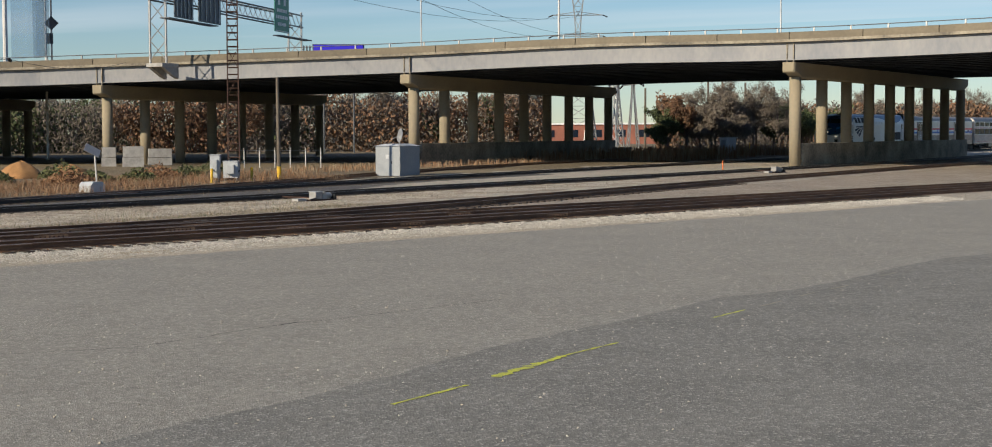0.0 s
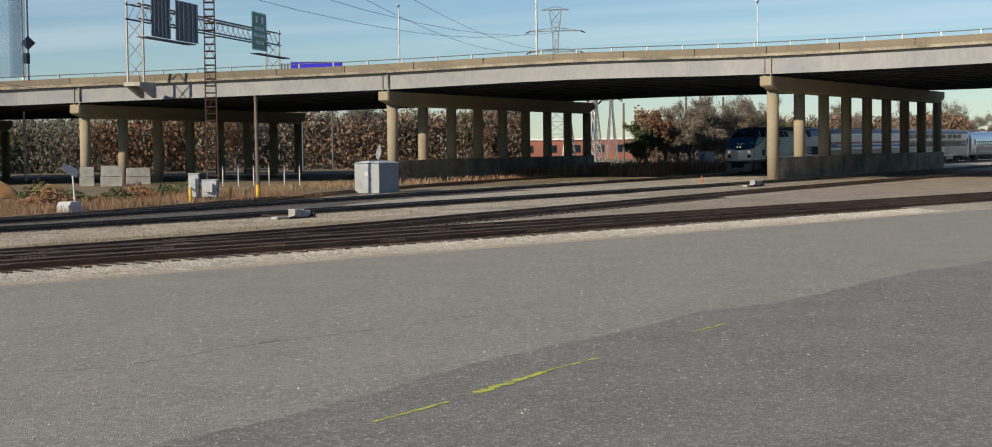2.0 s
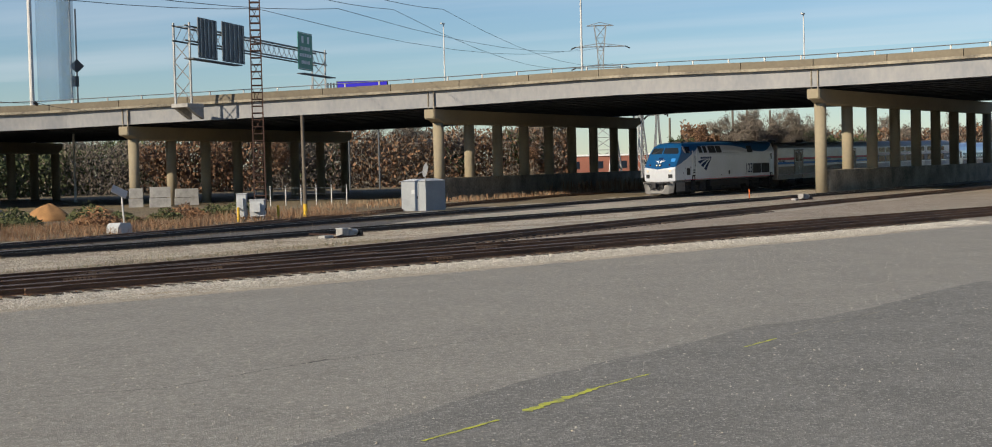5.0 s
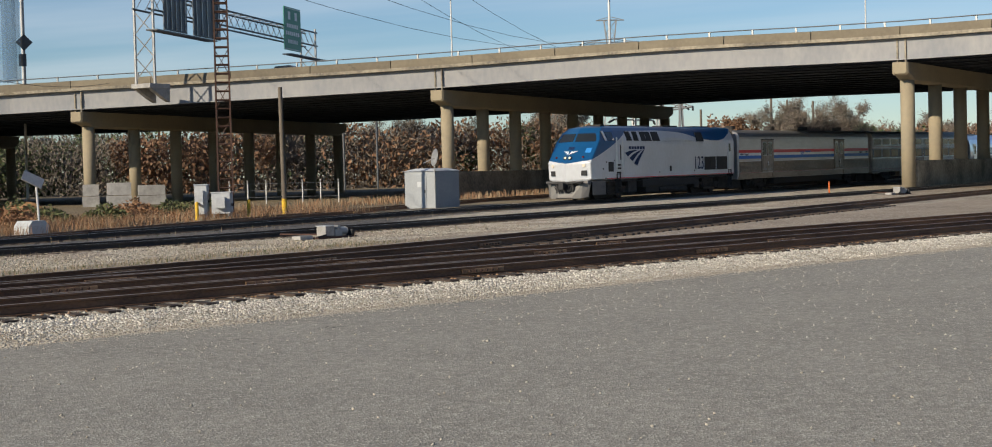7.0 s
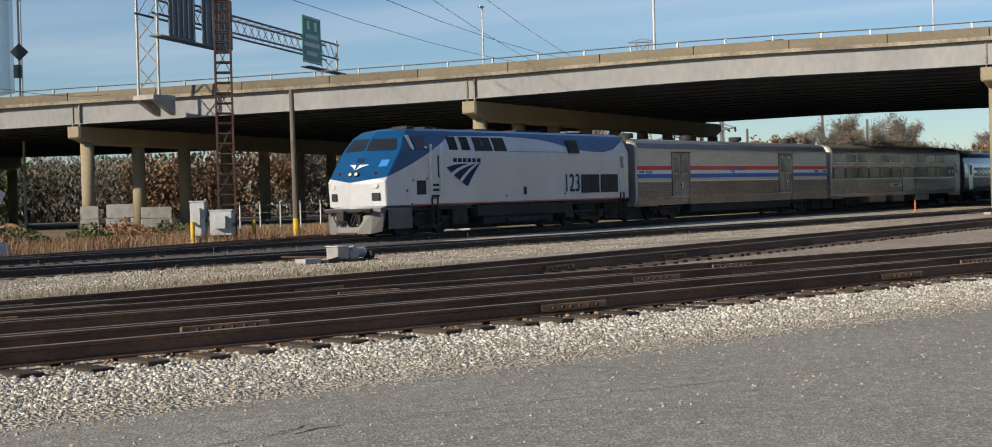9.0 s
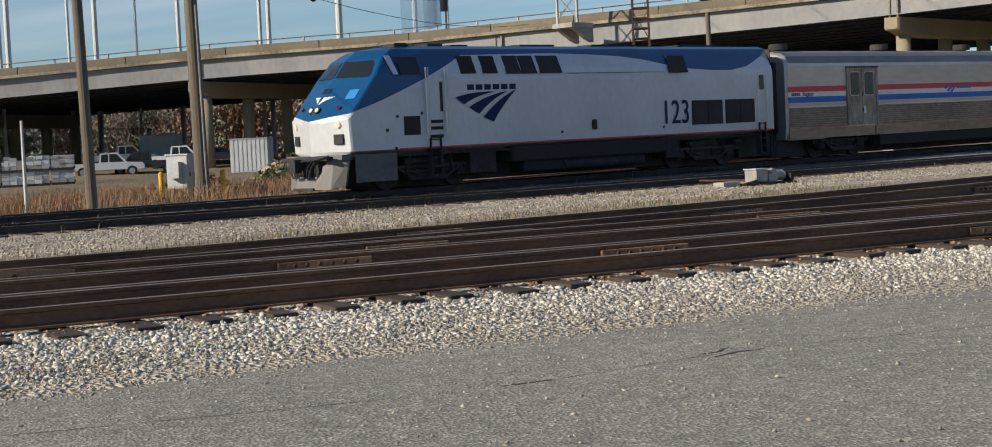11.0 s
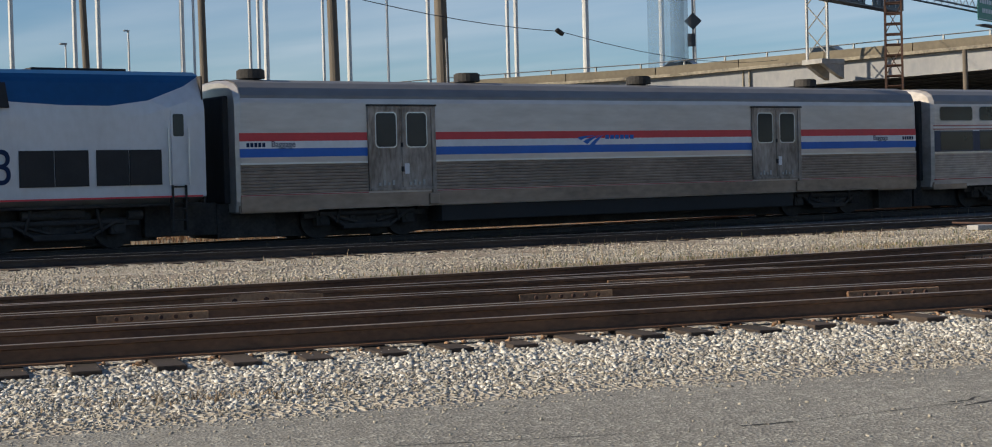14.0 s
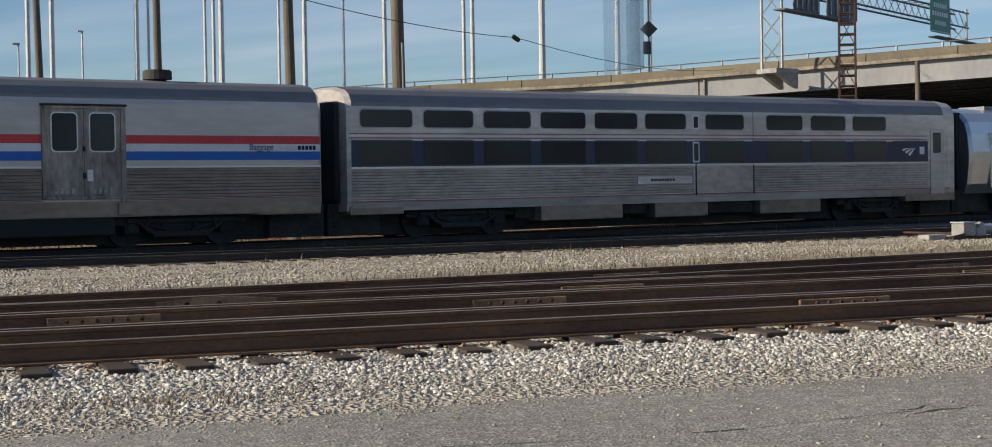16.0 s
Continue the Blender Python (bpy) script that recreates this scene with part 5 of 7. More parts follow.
crack(3.9, 8.3, 6.0, 7.3, 0.012, 1)
crack(6.55, 7.12, 6.95, 7.03, 0.03, 2)
crack(6.9, 7.05, 8.4, 6.85, 0.008, 3)
crack(8.15, 6.80, 8.70, 6.80, 0.035, 4)
crack(8.2, 6.95, 8.6, 6.92, 0.02, 5)
crack(8.7, 6.8, 13.5, 4.6, 0.010, 6)
crack(-10.7, -1.4, -9.2, -2.54, 0.03, 7)
crack(-9.2, -2.54, -6.06, -2.71, 0.025, 8)
crack(-6.06, -2.71, -5.3, -2.79, 0.07, 9)
crack(-5.4, -2.9, -0.4, -3.97, 0.025, 10)
crack(-7.74, -10.5, -7.4, -10.6, 0.08, 11)
crack(-2.2, -9.4, -1.4, -9.7, 0.05, 12)
crack(0.9, -9.6, 2.3, -10.6, 0.05, 13)
crack(4.6, -9.5, 6.6, -11.2, 0.07, 14)
crack(6.2, -10.2, 8.8, -10.0, 0.04, 15)

# ---- trees ----
BARK = mat("grey_brown_bark", (0.13, 0.105, 0.085), 0.95, var=0.4, scale=1.5, fine=12, rand=0.3)
TWIG = mat("bare_twigs", (0.23, 0.195, 0.155), 0.95, var=0.5, scale=0.5, fine=3, island=0.7, dark=(0.09, 0.07, 0.055))
RUST_LEAF = mat("rust_leaves", (0.25, 0.14, 0.08), 0.9, var=0.5, scale=0.5, fine=3, island=0.9, dark=(0.08, 0.05, 0.025))
GREEN_LEAF = mat("dull_green_leaves", (0.10, 0.125, 0.05), 0.9, var=0.5, scale=0.5, fine=3, island=0.9, dark=(0.025, 0.035, 0.016))


def tree(h, spread, leaf, seed, n_leaf, size, low=0.25, label="", name="tree"):
    r = random.Random(seed)
    th = thing(name, label=label, category="tree", group="trees behind the bridge")
    bm = B()
    tips = []

    def limb(p, d, length, rad, depth):
        q = p + d * length
        tube(bm, p, q, rad, rad * 0.62, n=5 if depth < 2 else 3, cap=False)
        if depth >= 3:
            tips.append((p, q))
            return
        if depth > 0:
            tips.append((p, q))
        for _ in range(4 if depth else 9):
            nd = (d * r.uniform(0.45, 0.9) + Vector((r.uniform(-1, 1), r.uniform(-1, 1), r.uniform(-0.15, 0.75))) * spread).normalized()
            s = p + d * length * r.uniform(low if depth == 0 else 0.35, 1.0)
            limb(s, nd, length * r.uniform(0.38, 0.62), rad * 0.5, depth + 1)

    limb(Vector((0, 0, -0.2)), Vector((r.uniform(-0.06, 0.06), r.uniform(-0.06, 0.06), 1)).normalized(), h * 0.62, h * 0.018, 0)
    part("trunk", bm, BARK, th)
    vs, fs = [], []
    for i in range(n_leaf):
        p, q = r.choice(tips)
        c = p.lerp(q, r.uniform(0.2, 1.15)) + Vector((r.gauss(0, 1), r.gauss(0, 1), r.gauss(0, 1))) * (h * 0.03)
        if c.z < 0.3:
            continue
        a = Vector((r.uniform(-1, 1), r.uniform(-1, 1), r.uniform(-1, 1))).normalized() * size * r.uniform(0.6, 1.5)
        b = a.cross(Vector((r.uniform(-1, 1), r.uniform(-1, 1), r.uniform(-1, 1)))).normalized() * size * (0.16 if leaf is TWIG else 0.7)
        k = len(vs)
        vs += [c - a, c + b, c + a, c - b]
        fs.append((k, k + 1, k + 2, k + 3))
    cr = raw("crown", vs, fs, leaf, th)
    return th


KINDS = [tree(10.5, 0.75, TWIG, 1, 5200, 0.24, 0.2, "bare grey-brown tree behind the bridge"),
         tree(9.5, 0.8, RUST_LEAF, 2, 5200, 0.13, 0.15, "autumn tree with rust-brown leaves"),
         tree(11.5, 0.7, TWIG, 3, 5200, 0.26, 0.2, "bare grey-brown tree behind the bridge"),
         tree(8.0, 0.85, GREEN_LEAF, 4, 6000, 0.14, 0.08, "dull green tree with dense leaves"),
         tree(9.0, 0.8, TWIG, 5, 6000, 0.23, 0.1, "bare brown thicket tree"),
         tree(8.5, 0.8, RUST_LEAF, 6, 4400, 0.12, 0.12, "autumn tree with thin rust-brown leaves")]
GAP = (24.9, 28.7)                  # bearing of the clearing, in degrees from the x axis at the car park
spots = []
line = [(235, 42), (222, 55), (200, 72), (182, 84), (168, 92), (160, 104), (150, 118), (140, 132), (126, 148), (108, 162), (88, 176), (60, 190), (30, 205)]
rt = random.Random(11)
for (xa, ya), (xb, yb) in zip(line, line[1:]):
    for k in range(7):
        u = rt.random()
        off = rt.uniform(0, 26)
        spots.append((xa + (xb - xa) * u + off * 0.75, ya + (yb - ya) * u + off * 0.6))
for k in range(14):
    spots.append((rt.uniform(240, 300), rt.uniform(20, 62)))
for k in range(8):
    spots.append((rt.uniform(300, 420), rt.uniform(70, 100)))
used = set()
for x, y in spots:
    ang = math.degrees(math.atan2(y + 19.6, x + 27.2))
    if 24.6 < ang < GAP[1]:
        continue
    k = rt.choice([0, 0, 1, 1, 2, 3, 3, 3, 4, 5])
    if ang < 22 and k in (1, 3, 5):
        k = 4
    s = rt.uniform(0.75, 1.1) * (0.86 if ang < 24 else 1.0)
    m = Matrix.Translation((x, y, rail_t(x) - 0.25)) @ Matrix.Rotation(rt.uniform(0, 6.28), 4, "Z") @ Matrix.Scale(s, 4)
    if k not in used:
        used.add(k)
        KINDS[k].matrix_world = m
    else:
        copy_thing(KINDS[k], m).scale = (s, s, s)


def woods(name, line, depth, h0, h1, n, materials, size, label, seed):
    """A thicket of twigs and leaves along a line, uneven at its top."""
    rng = np.random.default_rng(seed)
    vs, fs, mi = [], [], []
    seg = [math.dist(a, b) for a, b in zip(line, line[1:])]
    tot = sum(seg)
    for i in range(n):
        d = rng.uniform(0, tot)
        k = 0
        while d > seg[k]:
            d -= seg[k]
            k += 1
        u = d / seg[k]
        o = rng.uniform(0, depth)
        x, y = line[k][0] + (line[k + 1][0] - line[k][0]) * u + o * 0.8, line[k][1] + (line[k + 1][1] - line[k][1]) * u + o * 0.6
        ang = math.degrees(math.atan2(y + 19.6, x + 27.2))
        if GAP[0] < ang < GAP[1]:
            continue
        nn = noise.noise((x * 0.09, y * 0.09, seed))
        top = h0 + (h1 - h0) * (0.5 + 0.5 * nn + 0.35 * noise.noise((x * 0.35, y * 0.35, seed + 3)))
        top *= 0.85 if ang < 24 else 1.0
        z = top * rng.uniform(0, 1) ** 0.8
        c = np.array((x, y, z))
        a = rng.normal(0, 1, 3)
        a[2] = abs(a[2]) + 0.4
        a *= size * rng.uniform(0.5, 1.4) / np.linalg.norm(a)
        b = np.cross(a, rng.normal(0, 1, 3))
        m = 0 if noise.noise((x * 0.06, y * 0.06, seed + 9)) + rng.uniform(-0.25, 0.25) < -0.02 else (1 if noise.noise((x * 0.05, y * 0.05, seed + 20)) > -0.05 else 2)
        b *= size * (0.26 if m == 0 else 0.6) / (np.linalg.norm(b) + 1e-6)
        k2 = len(vs)
        vs += [c - a, c + b, c + a, c - b]
        fs.append((k2, k2 + 1, k2 + 2, k2 + 3))
        mi.append(m)
    ob = raw(name, vs, fs, materials)
    ob.data.polygons.foreach_set("material_index", mi)
    return tagged(ob, label, "woods", kind="stuff")


woods("woods", line, 22, 5.5, 10.5, 190000, [TWIG, RUST_LEAF, GREEN_LEAF], 0.30, "far autumn thicket of bare and rust-brown trees", 51)
woods("woods", [(235, 42), (270, 30), (330, 25), (420, 30)], 20, 4.2, 7.2, 42000, [TWIG, TWIG, GREEN_LEAF], 0.42, "far bare brown woods along the line", 52)
# the copse just beyond the bridge: bare brown thicket, a rust-leaved tree, green shrubs and pines
for k, x, y, sc in ((3, 156.5, 64.0, 0.78), (1, 158.0, 62.0, 0.92), (4, 160.5, 61.5, 0.95), (0, 163.0, 60.5, 0.85), (4, 158.5, 59.0, 0.90), (2, 162.0, 58.5, 0.78), (4, 160.0, 56.5, 0.92), (0, 163.5, 55.5, 0.80),
                    (4, 167.0, 59.5, 0.95), (2, 166.0, 56.0, 0.74), (5, 160.5, 63.5, 0.80), (3, 158.0, 66.0, 0.45), (3, 170.0, 54.0, 0.80), (3, 172.0, 52.0, 0.84), (3, 175.0, 52.5, 0.80), (3, 171.0, 49.5, 0.74), (0, 165.0, 52.5, 0.80)):
    copy_thing(KINDS[k], Matrix.Translation((x, y, rail_t(x) - 0.25)) @ Matrix.Rotation(rt.uniform(0, 6.28), 4, "Z")).scale = (sc, sc, sc)
# unseen woods that close the place beside and behind the car park, added to darken the train's reflections
woods("woods", [(480, 20), (430, -90), (330, -190), (200, -260), (40, -300)], 25, 7, 13, 9000, [TWIG, RUST_LEAF, GREEN_LEAF], 1.6, "unseen bare woods added south of the line for dark reflections", 53)
# unseen row of trees behind the car park, added for the windows to reflect
for k in range(18):
    s = rt.uniform(1.0, 1.5)
    copy_thing(KINDS[(0, 2, 4)[k % 3]], Matrix.Translation((-150 + 17 * k + rt.uniform(-3, 3), -75 + rt.uniform(-12, 8) - abs(k - 6) * 1.5, -0.1)) @ Matrix.Rotation(rt.uniform(0, 6.28), 4, "Z")).scale = (s, s, s)


def bush(x, y, r, h, leaf, seed, label):
    rr = random.Random(seed)
    vs, fs = [], []
    for i in range(900):
        a, u = rr.uniform(0, 6.283), rr.random() ** 0.5
        c = Vector((x + r * u * math.cos(a), y + r * u * math.sin(a), ground_z(x, y) + h * rr.random() * (1.1 - u * 0.8)))
        d = Vector((rr.uniform(-1, 1), rr.uniform(-1, 1), rr.uniform(-0.3, 1))).normalized() * 0.13 * rr.uniform(0.6, 1.5)
        e = d.cross(Vector((rr.uniform(-1, 1), rr.uniform(-1, 1), rr.uniform(-1, 1)))).normalized() * 0.06
        k = len(vs)
        vs += [c - d, c + e, c + d, c - e]
        fs.append((k, k + 1, k + 2, k + 3))
    tagged(raw("bush", vs, fs, leaf), label, "bush", "bushes")


for k, (x, y, r, h) in enumerate(((43, 52, 1.6, 1.2), (47, 54, 1.4, 1.0), (50, 53, 1.3, 1.1), (54, 55, 1.6, 1.2), (58, 56, 1.5, 0.9), (40, 56, 1.8, 1.5), (36, 57, 1.2, 0.8), (52, 62, 1.6, 1.4), (46, 63, 1.8, 1.2), (33, 54, 1.0, 0.7), (63, 58, 1.8, 1.0))):
    bush(x, y, r, h, OLIVE if k % 3 else RUSSET, 40 + k, "low olive bush in dry grass" if k % 3 else "low russet bush in dry grass")


def mound(x, y, r, h, material, label, seed):
    bm = B()
    n, m = 28, 9
    rings = []
    for j in range(m):
        u = j / (m - 1)
        ring = []
        for i in range(n):
            a = 6.2832 * i / n
            rr = r * (1 - u) * (1 + 0.25 * noise.noise((math.cos(a) * 1.5, math.sin(a) * 1.5, seed)))
            ring.append(Vector((x + rr * math.cos(a), y + rr * math.sin(a) * 0.8, ground_z(x, y) - 0.1 + h * (1 - (1 - u) ** 1.6) + 0.12 * noise.noise((a, u * 4, seed)))))
        rings.append(ring)
    tagged(obj("dirt_mound", sweep(rings, True), material, smooth=True), label, "dirt mound", "dirt mounds")


SAND = mat("tan_sand", (0.45, 0.35, 0.23), 0.95, var=0.3, scale=1.2, fine=14, bump=0.5, bump_scale=20)
ORANGE_DIRT = mat("orange_dirt", (0.42, 0.22, 0.085), 0.95, var=0.3, scale=1.2, fine=14, bump=0.5, bump_scale=20)
mound(49.4, 70.5, 1.8, 1.0, SAND, "tan sand heap on dry ground", 1)
mound(53.0, 73, 2.0, 1.1, SAND, "tan sand heap on dry ground", 2)
mound(52.5, 66.5, 2.0, 1.3, ORANGE_DIRT, "orange dirt heap on dry ground", 3)
mound(56.5, 66.0, 2.2, 1.0, ORANGE_DIRT, "orange dirt heap on dry ground", 4)

# ---- things beside the main line ----
def signal_house():
    th = thing("signal_house", label="grey metal railway signal house with a dish antenna", category="equipment hut")
    x0, x1, y0, y1, z0, z1 = 66.0, 68.5, 43.4, 45.5, 0.05, 2.25
    part("body", boxes((x0, x1, y0, y1, z0, z1), bevel=0.02), BOX_GREY, th)
    bm = B()
    a = [(x0 - 0.08, y0 - 0.08, z1), (x1 + 0.08, y0 - 0.08, z1), (x1 + 0.08, y1 + 0.08, z1), (x0 - 0.08, y1 + 0.08, z1)]
    b = [(x0 + 0.4, y0 + 0.5, z1 + 0.16), (x1 - 0.4, y0 + 0.5, z1 + 0.16), (x1 - 0.4, y1 - 0.5, z1 + 0.16), (x0 + 0.4, y1 - 0.5, z1 + 0.16)]
    va, vb = [bm.verts.new(p) for p in a], [bm.verts.new(p) for p in b]
    bm.faces.new(vb)
    bm.faces.new(va[::-1])
    for i in range(4):
        bm.faces.new((va[i], va[(i + 1) % 4], vb[(i + 1) % 4], vb[i]))
    part("roof", bm, BOX_WHITE, th)
    d = part("door", boxes((x0 - 0.03, x0, y0 + 0.6, y0 + 1.5, z0 + 0.1, z1 - 0.15), bevel=0.008), BOX_GREY, th)
    part("notice", boxes((x0 - 0.045, x0 - 0.03, y0 + 0.9, y0 + 1.2, 1.35, 1.65)), BOX_WHITE, d)
    part("handle", boxes((x0 - 0.06, x0 - 0.03, y0 + 0.66, y0 + 0.72, 1.0, 1.2)), BLACK, d)
    part("antenna_mast", tubes(((x0 - 0.06, y0 - 0.02, z0), (x0 - 0.06, y0 - 0.02, 3.0), 0.035), n=8), GALV, th)
    bm = B()
    bmesh.ops.create_cone(bm, cap_ends=True, segments=18, radius1=0.5, radius2=0.15, depth=0.16)
    bmesh.ops.transform(bm, matrix=pose(x0 + 0.05, y0 - 0.05, 3.0, 100, 0, 55), verts=bm.verts)
    part("dish", bm, GALV, th)
    part("dish_arm", tubes(((x0, y0, 3.0), (x0 - 0.4, y0 + 0.5, 2.7), 0.02), n=6), GALV, th)


signal_house()


def lattice_mast(x, y, h):
    th = thing("lattice_mast", pose(x, y, ground_z(x, y) - 0.05, 0, 0, 40), "tall rusty steel lattice mast beside the tracks", "mast")
    w0, w1 = 0.36, 0.27
    hw = lambda z: w0 + (w1 - w0) * z / h
    leg = [(-1, -1), (1, -1), (1, 1), (-1, 1)]
    for a, b in leg:
        part("leg", tubes(((a * w0, b * w0, 0), (a * w1, b * w1, h), 0.055), n=4), STEEL_RUST, th)
    z = 0.3
    k = 0
    while z < h:
        w = hw(z)
        bm = B()
        for i in range(4):
            a, b = leg[i], leg[(i + 1) % 4]
            tube(bm, (a[0] * w, a[1] * w, z), (b[0] * w, b[1] * w, z), 0.035, n=4)
        part("rung", bm, STEEL_RUST, th)
        if k % 4 == 0 and z + 1.2 < h:
            bm = B()
            for i in range(4):
                a, b = leg[i], leg[(i + 1) % 4]
                tube(bm, (a[0] * w, a[1] * w, z), (b[0] * w, b[1] * w, z + 1.2), 0.018, n=4)
            part("brace", bm, STEEL_RUST, th)
        z += 0.44
        k += 1
    part("footing", boxes((-0.6, 0.6, -0.6, 0.6, -0.1, 0.25), bevel=0.03), CONCRETE_D, th)
    part("bracket_arm", tubes(((0.3, -0.3, 9.2), (1.2, -0.3, 9.4), 0.03), n=6), STEEL_RUST, th)


lattice_mast(52.08, 46.77, 27.0)


def cabinet(x, y, w, d, h, label, rot=0, material=BOX_WHITE):
    th = thing("equipment_cabinet", pose(x, y, ground_z(x, y), 0, 0, rot), label, "cabinet", "equipment cabinets")
    part("plinth", boxes((-w / 2 - 0.1, w / 2 + 0.1, -d / 2 - 0.1, d / 2 + 0.1, -0.1, 0.15)), CONCRETE_D, th)
    for s in (-1, 1):
        for q in (-1, 1):
            part("leg", boxes((s * w * 0.42 - 0.04, s * w * 0.42 + 0.04, q * d * 0.4 - 0.04, q * d * 0.4 + 0.04, 0.1, 0.35)), GALV, th)
    part("body", boxes((-w / 2, w / 2, -d / 2, d / 2, 0.33, h), bevel=0.015), material, th)
    for k in range(3):
        a = -w / 2 + 0.04 + k * (w - 0.08) / 3
        dr = part("door", boxes((a + 0.01, a + (w - 0.08) / 3 - 0.01, -d / 2 - 0.025, -d / 2, 0.40, h - 0.08), bevel=0.006), material, th)
        part("handle", boxes((a + 0.06, a + 0.10, -d / 2 - 0.05, -d / 2 - 0.025, h * 0.5, h * 0.5 + 0.14)), BLACK, dr)
    part("lid", boxes((-w / 2 - 0.04, w / 2 + 0.04, -d / 2 - 0.06, d / 2 + 0.04, h, h + 0.05), bevel=0.01), BOX_WHITE, th)
    part("side_box", boxes((-w / 2 - 0.28, -w / 2, -d / 4, d / 4, h * 0.45, h * 0.85), bevel=0.01), material, th)


cabinet(50.9, 46.0, 1.25, 0.9, 1.35, "pale grey railway equipment cabinet at the mast's foot", 35)
cabinet(50.2, 46.7, 0.8, 0.6, 1.75, "tall white equipment cabinet at the mast's foot", 35)
cabinet(30.4, 49.3, 1.15, 0.8, 1.5, "white railway equipment cabinet beside a wooden pole", 32)


def bollard(x, y, h=0.95):
    th = thing("bollard", pose(x, y, ground_z(x, y) - 0.05), "yellow painted steel bollard in dry grass", "bollard", "yellow bollards")
    part("post", tubes(((0, 0, 0), (0, 0, h), 0.09), ((0, 0, h), (0, 0, h + 0.05), 0.09, 0.04), n=14), YELLOW, th)
    part("collar", tubes(((0, 0, 0), (0, 0, 0.1), 0.13), n=14), CONCRETE_D, th)


for x, y in ((49.5, 46.4), (52.9, 46.0), (29.2, 48.9), (31.05, 47.85)):
    bollard(x, y)


def wood_pole(x, y, h, r, label, lean=(0, 0), band=False, arms=False):
    th = thing("utility_pole", pose(x, y, ground_z(x, y) - 0.1, lean[0], lean[1], 0), label, "pole", "wooden poles")
    part("shaft", tubes(((0, 0, 0), (0, 0, h), r, r * 0.78), n=14), WOOD_POLE, th)
    if band:
        part("yellow_band", tubes(((0, 0, 0.1), (0, 0, 1.0), r + 0.006), n=14), YELLOW, th)
    if arms:
        part("conduit", tubes(((0, -r - 0.03, 0.1), (0, -r - 0.03, h * 0.4), 0.03), n=6), GALV, th)
    return th


wood_pole(57.1, 47.1, 6.9, 0.14, "weathered wooden pole with a yellow foot", (0, -0.8), band=True)
wood_pole(30.43, 48.2, 17, 0.25, "thick weathered wooden pole beside a cabinet", (0.3, -0.9), arms=True)
wood_pole(23.35, 43.1, 16, 0.17, "tall weathered wooden pole in dry grass", (0.2, -1.1))
wood_pole(23.4, 53.0, 16, 0.15, "tall weathered wooden pole in dry grass", (0, -0.6))
wood_pole(21.8, 60.2, 17, 0.15, "tall weathered wooden pole in dry grass", (0, -1.6))


def solar_mast(x, y):
    th = thing("solar_mast", pose(x, y, ground_z(x, y)), "small solar panel on a pale post", "solar panel")
    part("post", tubes(((0, 0, -0.1), (-0.1, 0.05, 2.15), 0.05), n=8), PALE, th)
    bm = boxes((-0.32, 0.32, -0.45, 0.45, -0.025, 0.025))
    bmesh.ops.transform(bm, matrix=pose(-0.22, 0.1, 2.25, 35, -35, 30), verts=bm.verts)
    part("panel", bm, GALV, th)
    th = thing("battery_box", pose(x - 1.1, y - 0.7, ground_z(x, y)), "white battery box with a sloped lid", "equipment box")
    part("base", boxes((-0.55, 0.55, -0.45, 0.45, -0.05, 0.32), bevel=0.02), BOX_WHITE, th)
    bm = sweep([[Vector((x2, -0.45 * k, 0.32 + z2)) for x2, z2 in ((-0.55, 0), (-0.35, 0.22), (0.35, 0.22), (0.55, 0))] for k in (1, -1)], True)
    part("lid", bm, BOX_WHITE, th)


solar_mast(38.2, 45.0)


def switch_machine(x, y):
    th = thing("switch_machine", pose(x, y, ground_z(x, y) + 0.02, 0, 0, -6), "pale grey electric switch machine on the ballast", "switch machine")
    part("base_plate", boxes((-1.0, 0.9, -0.3, 0.3, -0.05, 0.05)), STEEL_RUST, th)
    part("motor_box", boxes((-0.55, -0.12, -0.22, 0.22, 0.07, 0.40), bevel=0.03), CONCRETE_P, th)
    part("box_lid", boxes((-0.58, -0.09, -0.24, 0.24, 0.40, 0.43), bevel=0.01), BOX_WHITE, th)
    part("gear_box", boxes((-0.06, 0.28, -0.2, 0.2, 0.05, 0.30), bevel=0.04), BOX_GREY, th)
    part("hand_lever_socket", tubes(((0.10, -0.22, 0.34), (0.10, 0.12, 0.34), 0.08), n=12), CONCRETE_P, th)
    part("motor", tubes(((0.30, 0, 0.22), (0.62, 0, 0.22), 0.14), n=14), BOX_GREY, th)
    part("end_cap", tubes(((0.62, 0, 0.22), (0.70, 0, 0.22), 0.15, 0.10), n=14), CONCRETE_P, th)
    part("point_detector", boxes((0.74, 0.88, -0.24, 0.1, 0.05, 0.26), bevel=0.02), BLACK, th)
    part("conduit", tubes(((-0.5, -0.2, 0.12), (-1.0, -0.26, 0.05), 0.03), n=6), BLACK, th)
    part("cover_plate", boxes((-1.75, -1.15, -0.2, 0.2, 0.0, 0.13), bevel=0.03), CONCRETE_P, th)
    part("throw_rod", tubes(((0.1, 0.2, 0.1), (0.1, 2.6, 0.1), 0.03), n=8), STEEL_RUST, th)


switch_machine(34.2, 26.5)
switch_machine(84.0, 22.3)


def pipe_marker(x, y, h, material, label):
    th = thing("marker_post", pose(x, y, ground_z(x, y) - 0.05), label, "marker post", "marker posts")
    part("post", tubes(((0, 0, 0), (0, 0, h), 0.06, 0.04), n=10), material, th)
    part("foot", tubes(((0, 0, 0), (0, 0, 0.08), 0.14), n=10), CONCRETE_D, th)


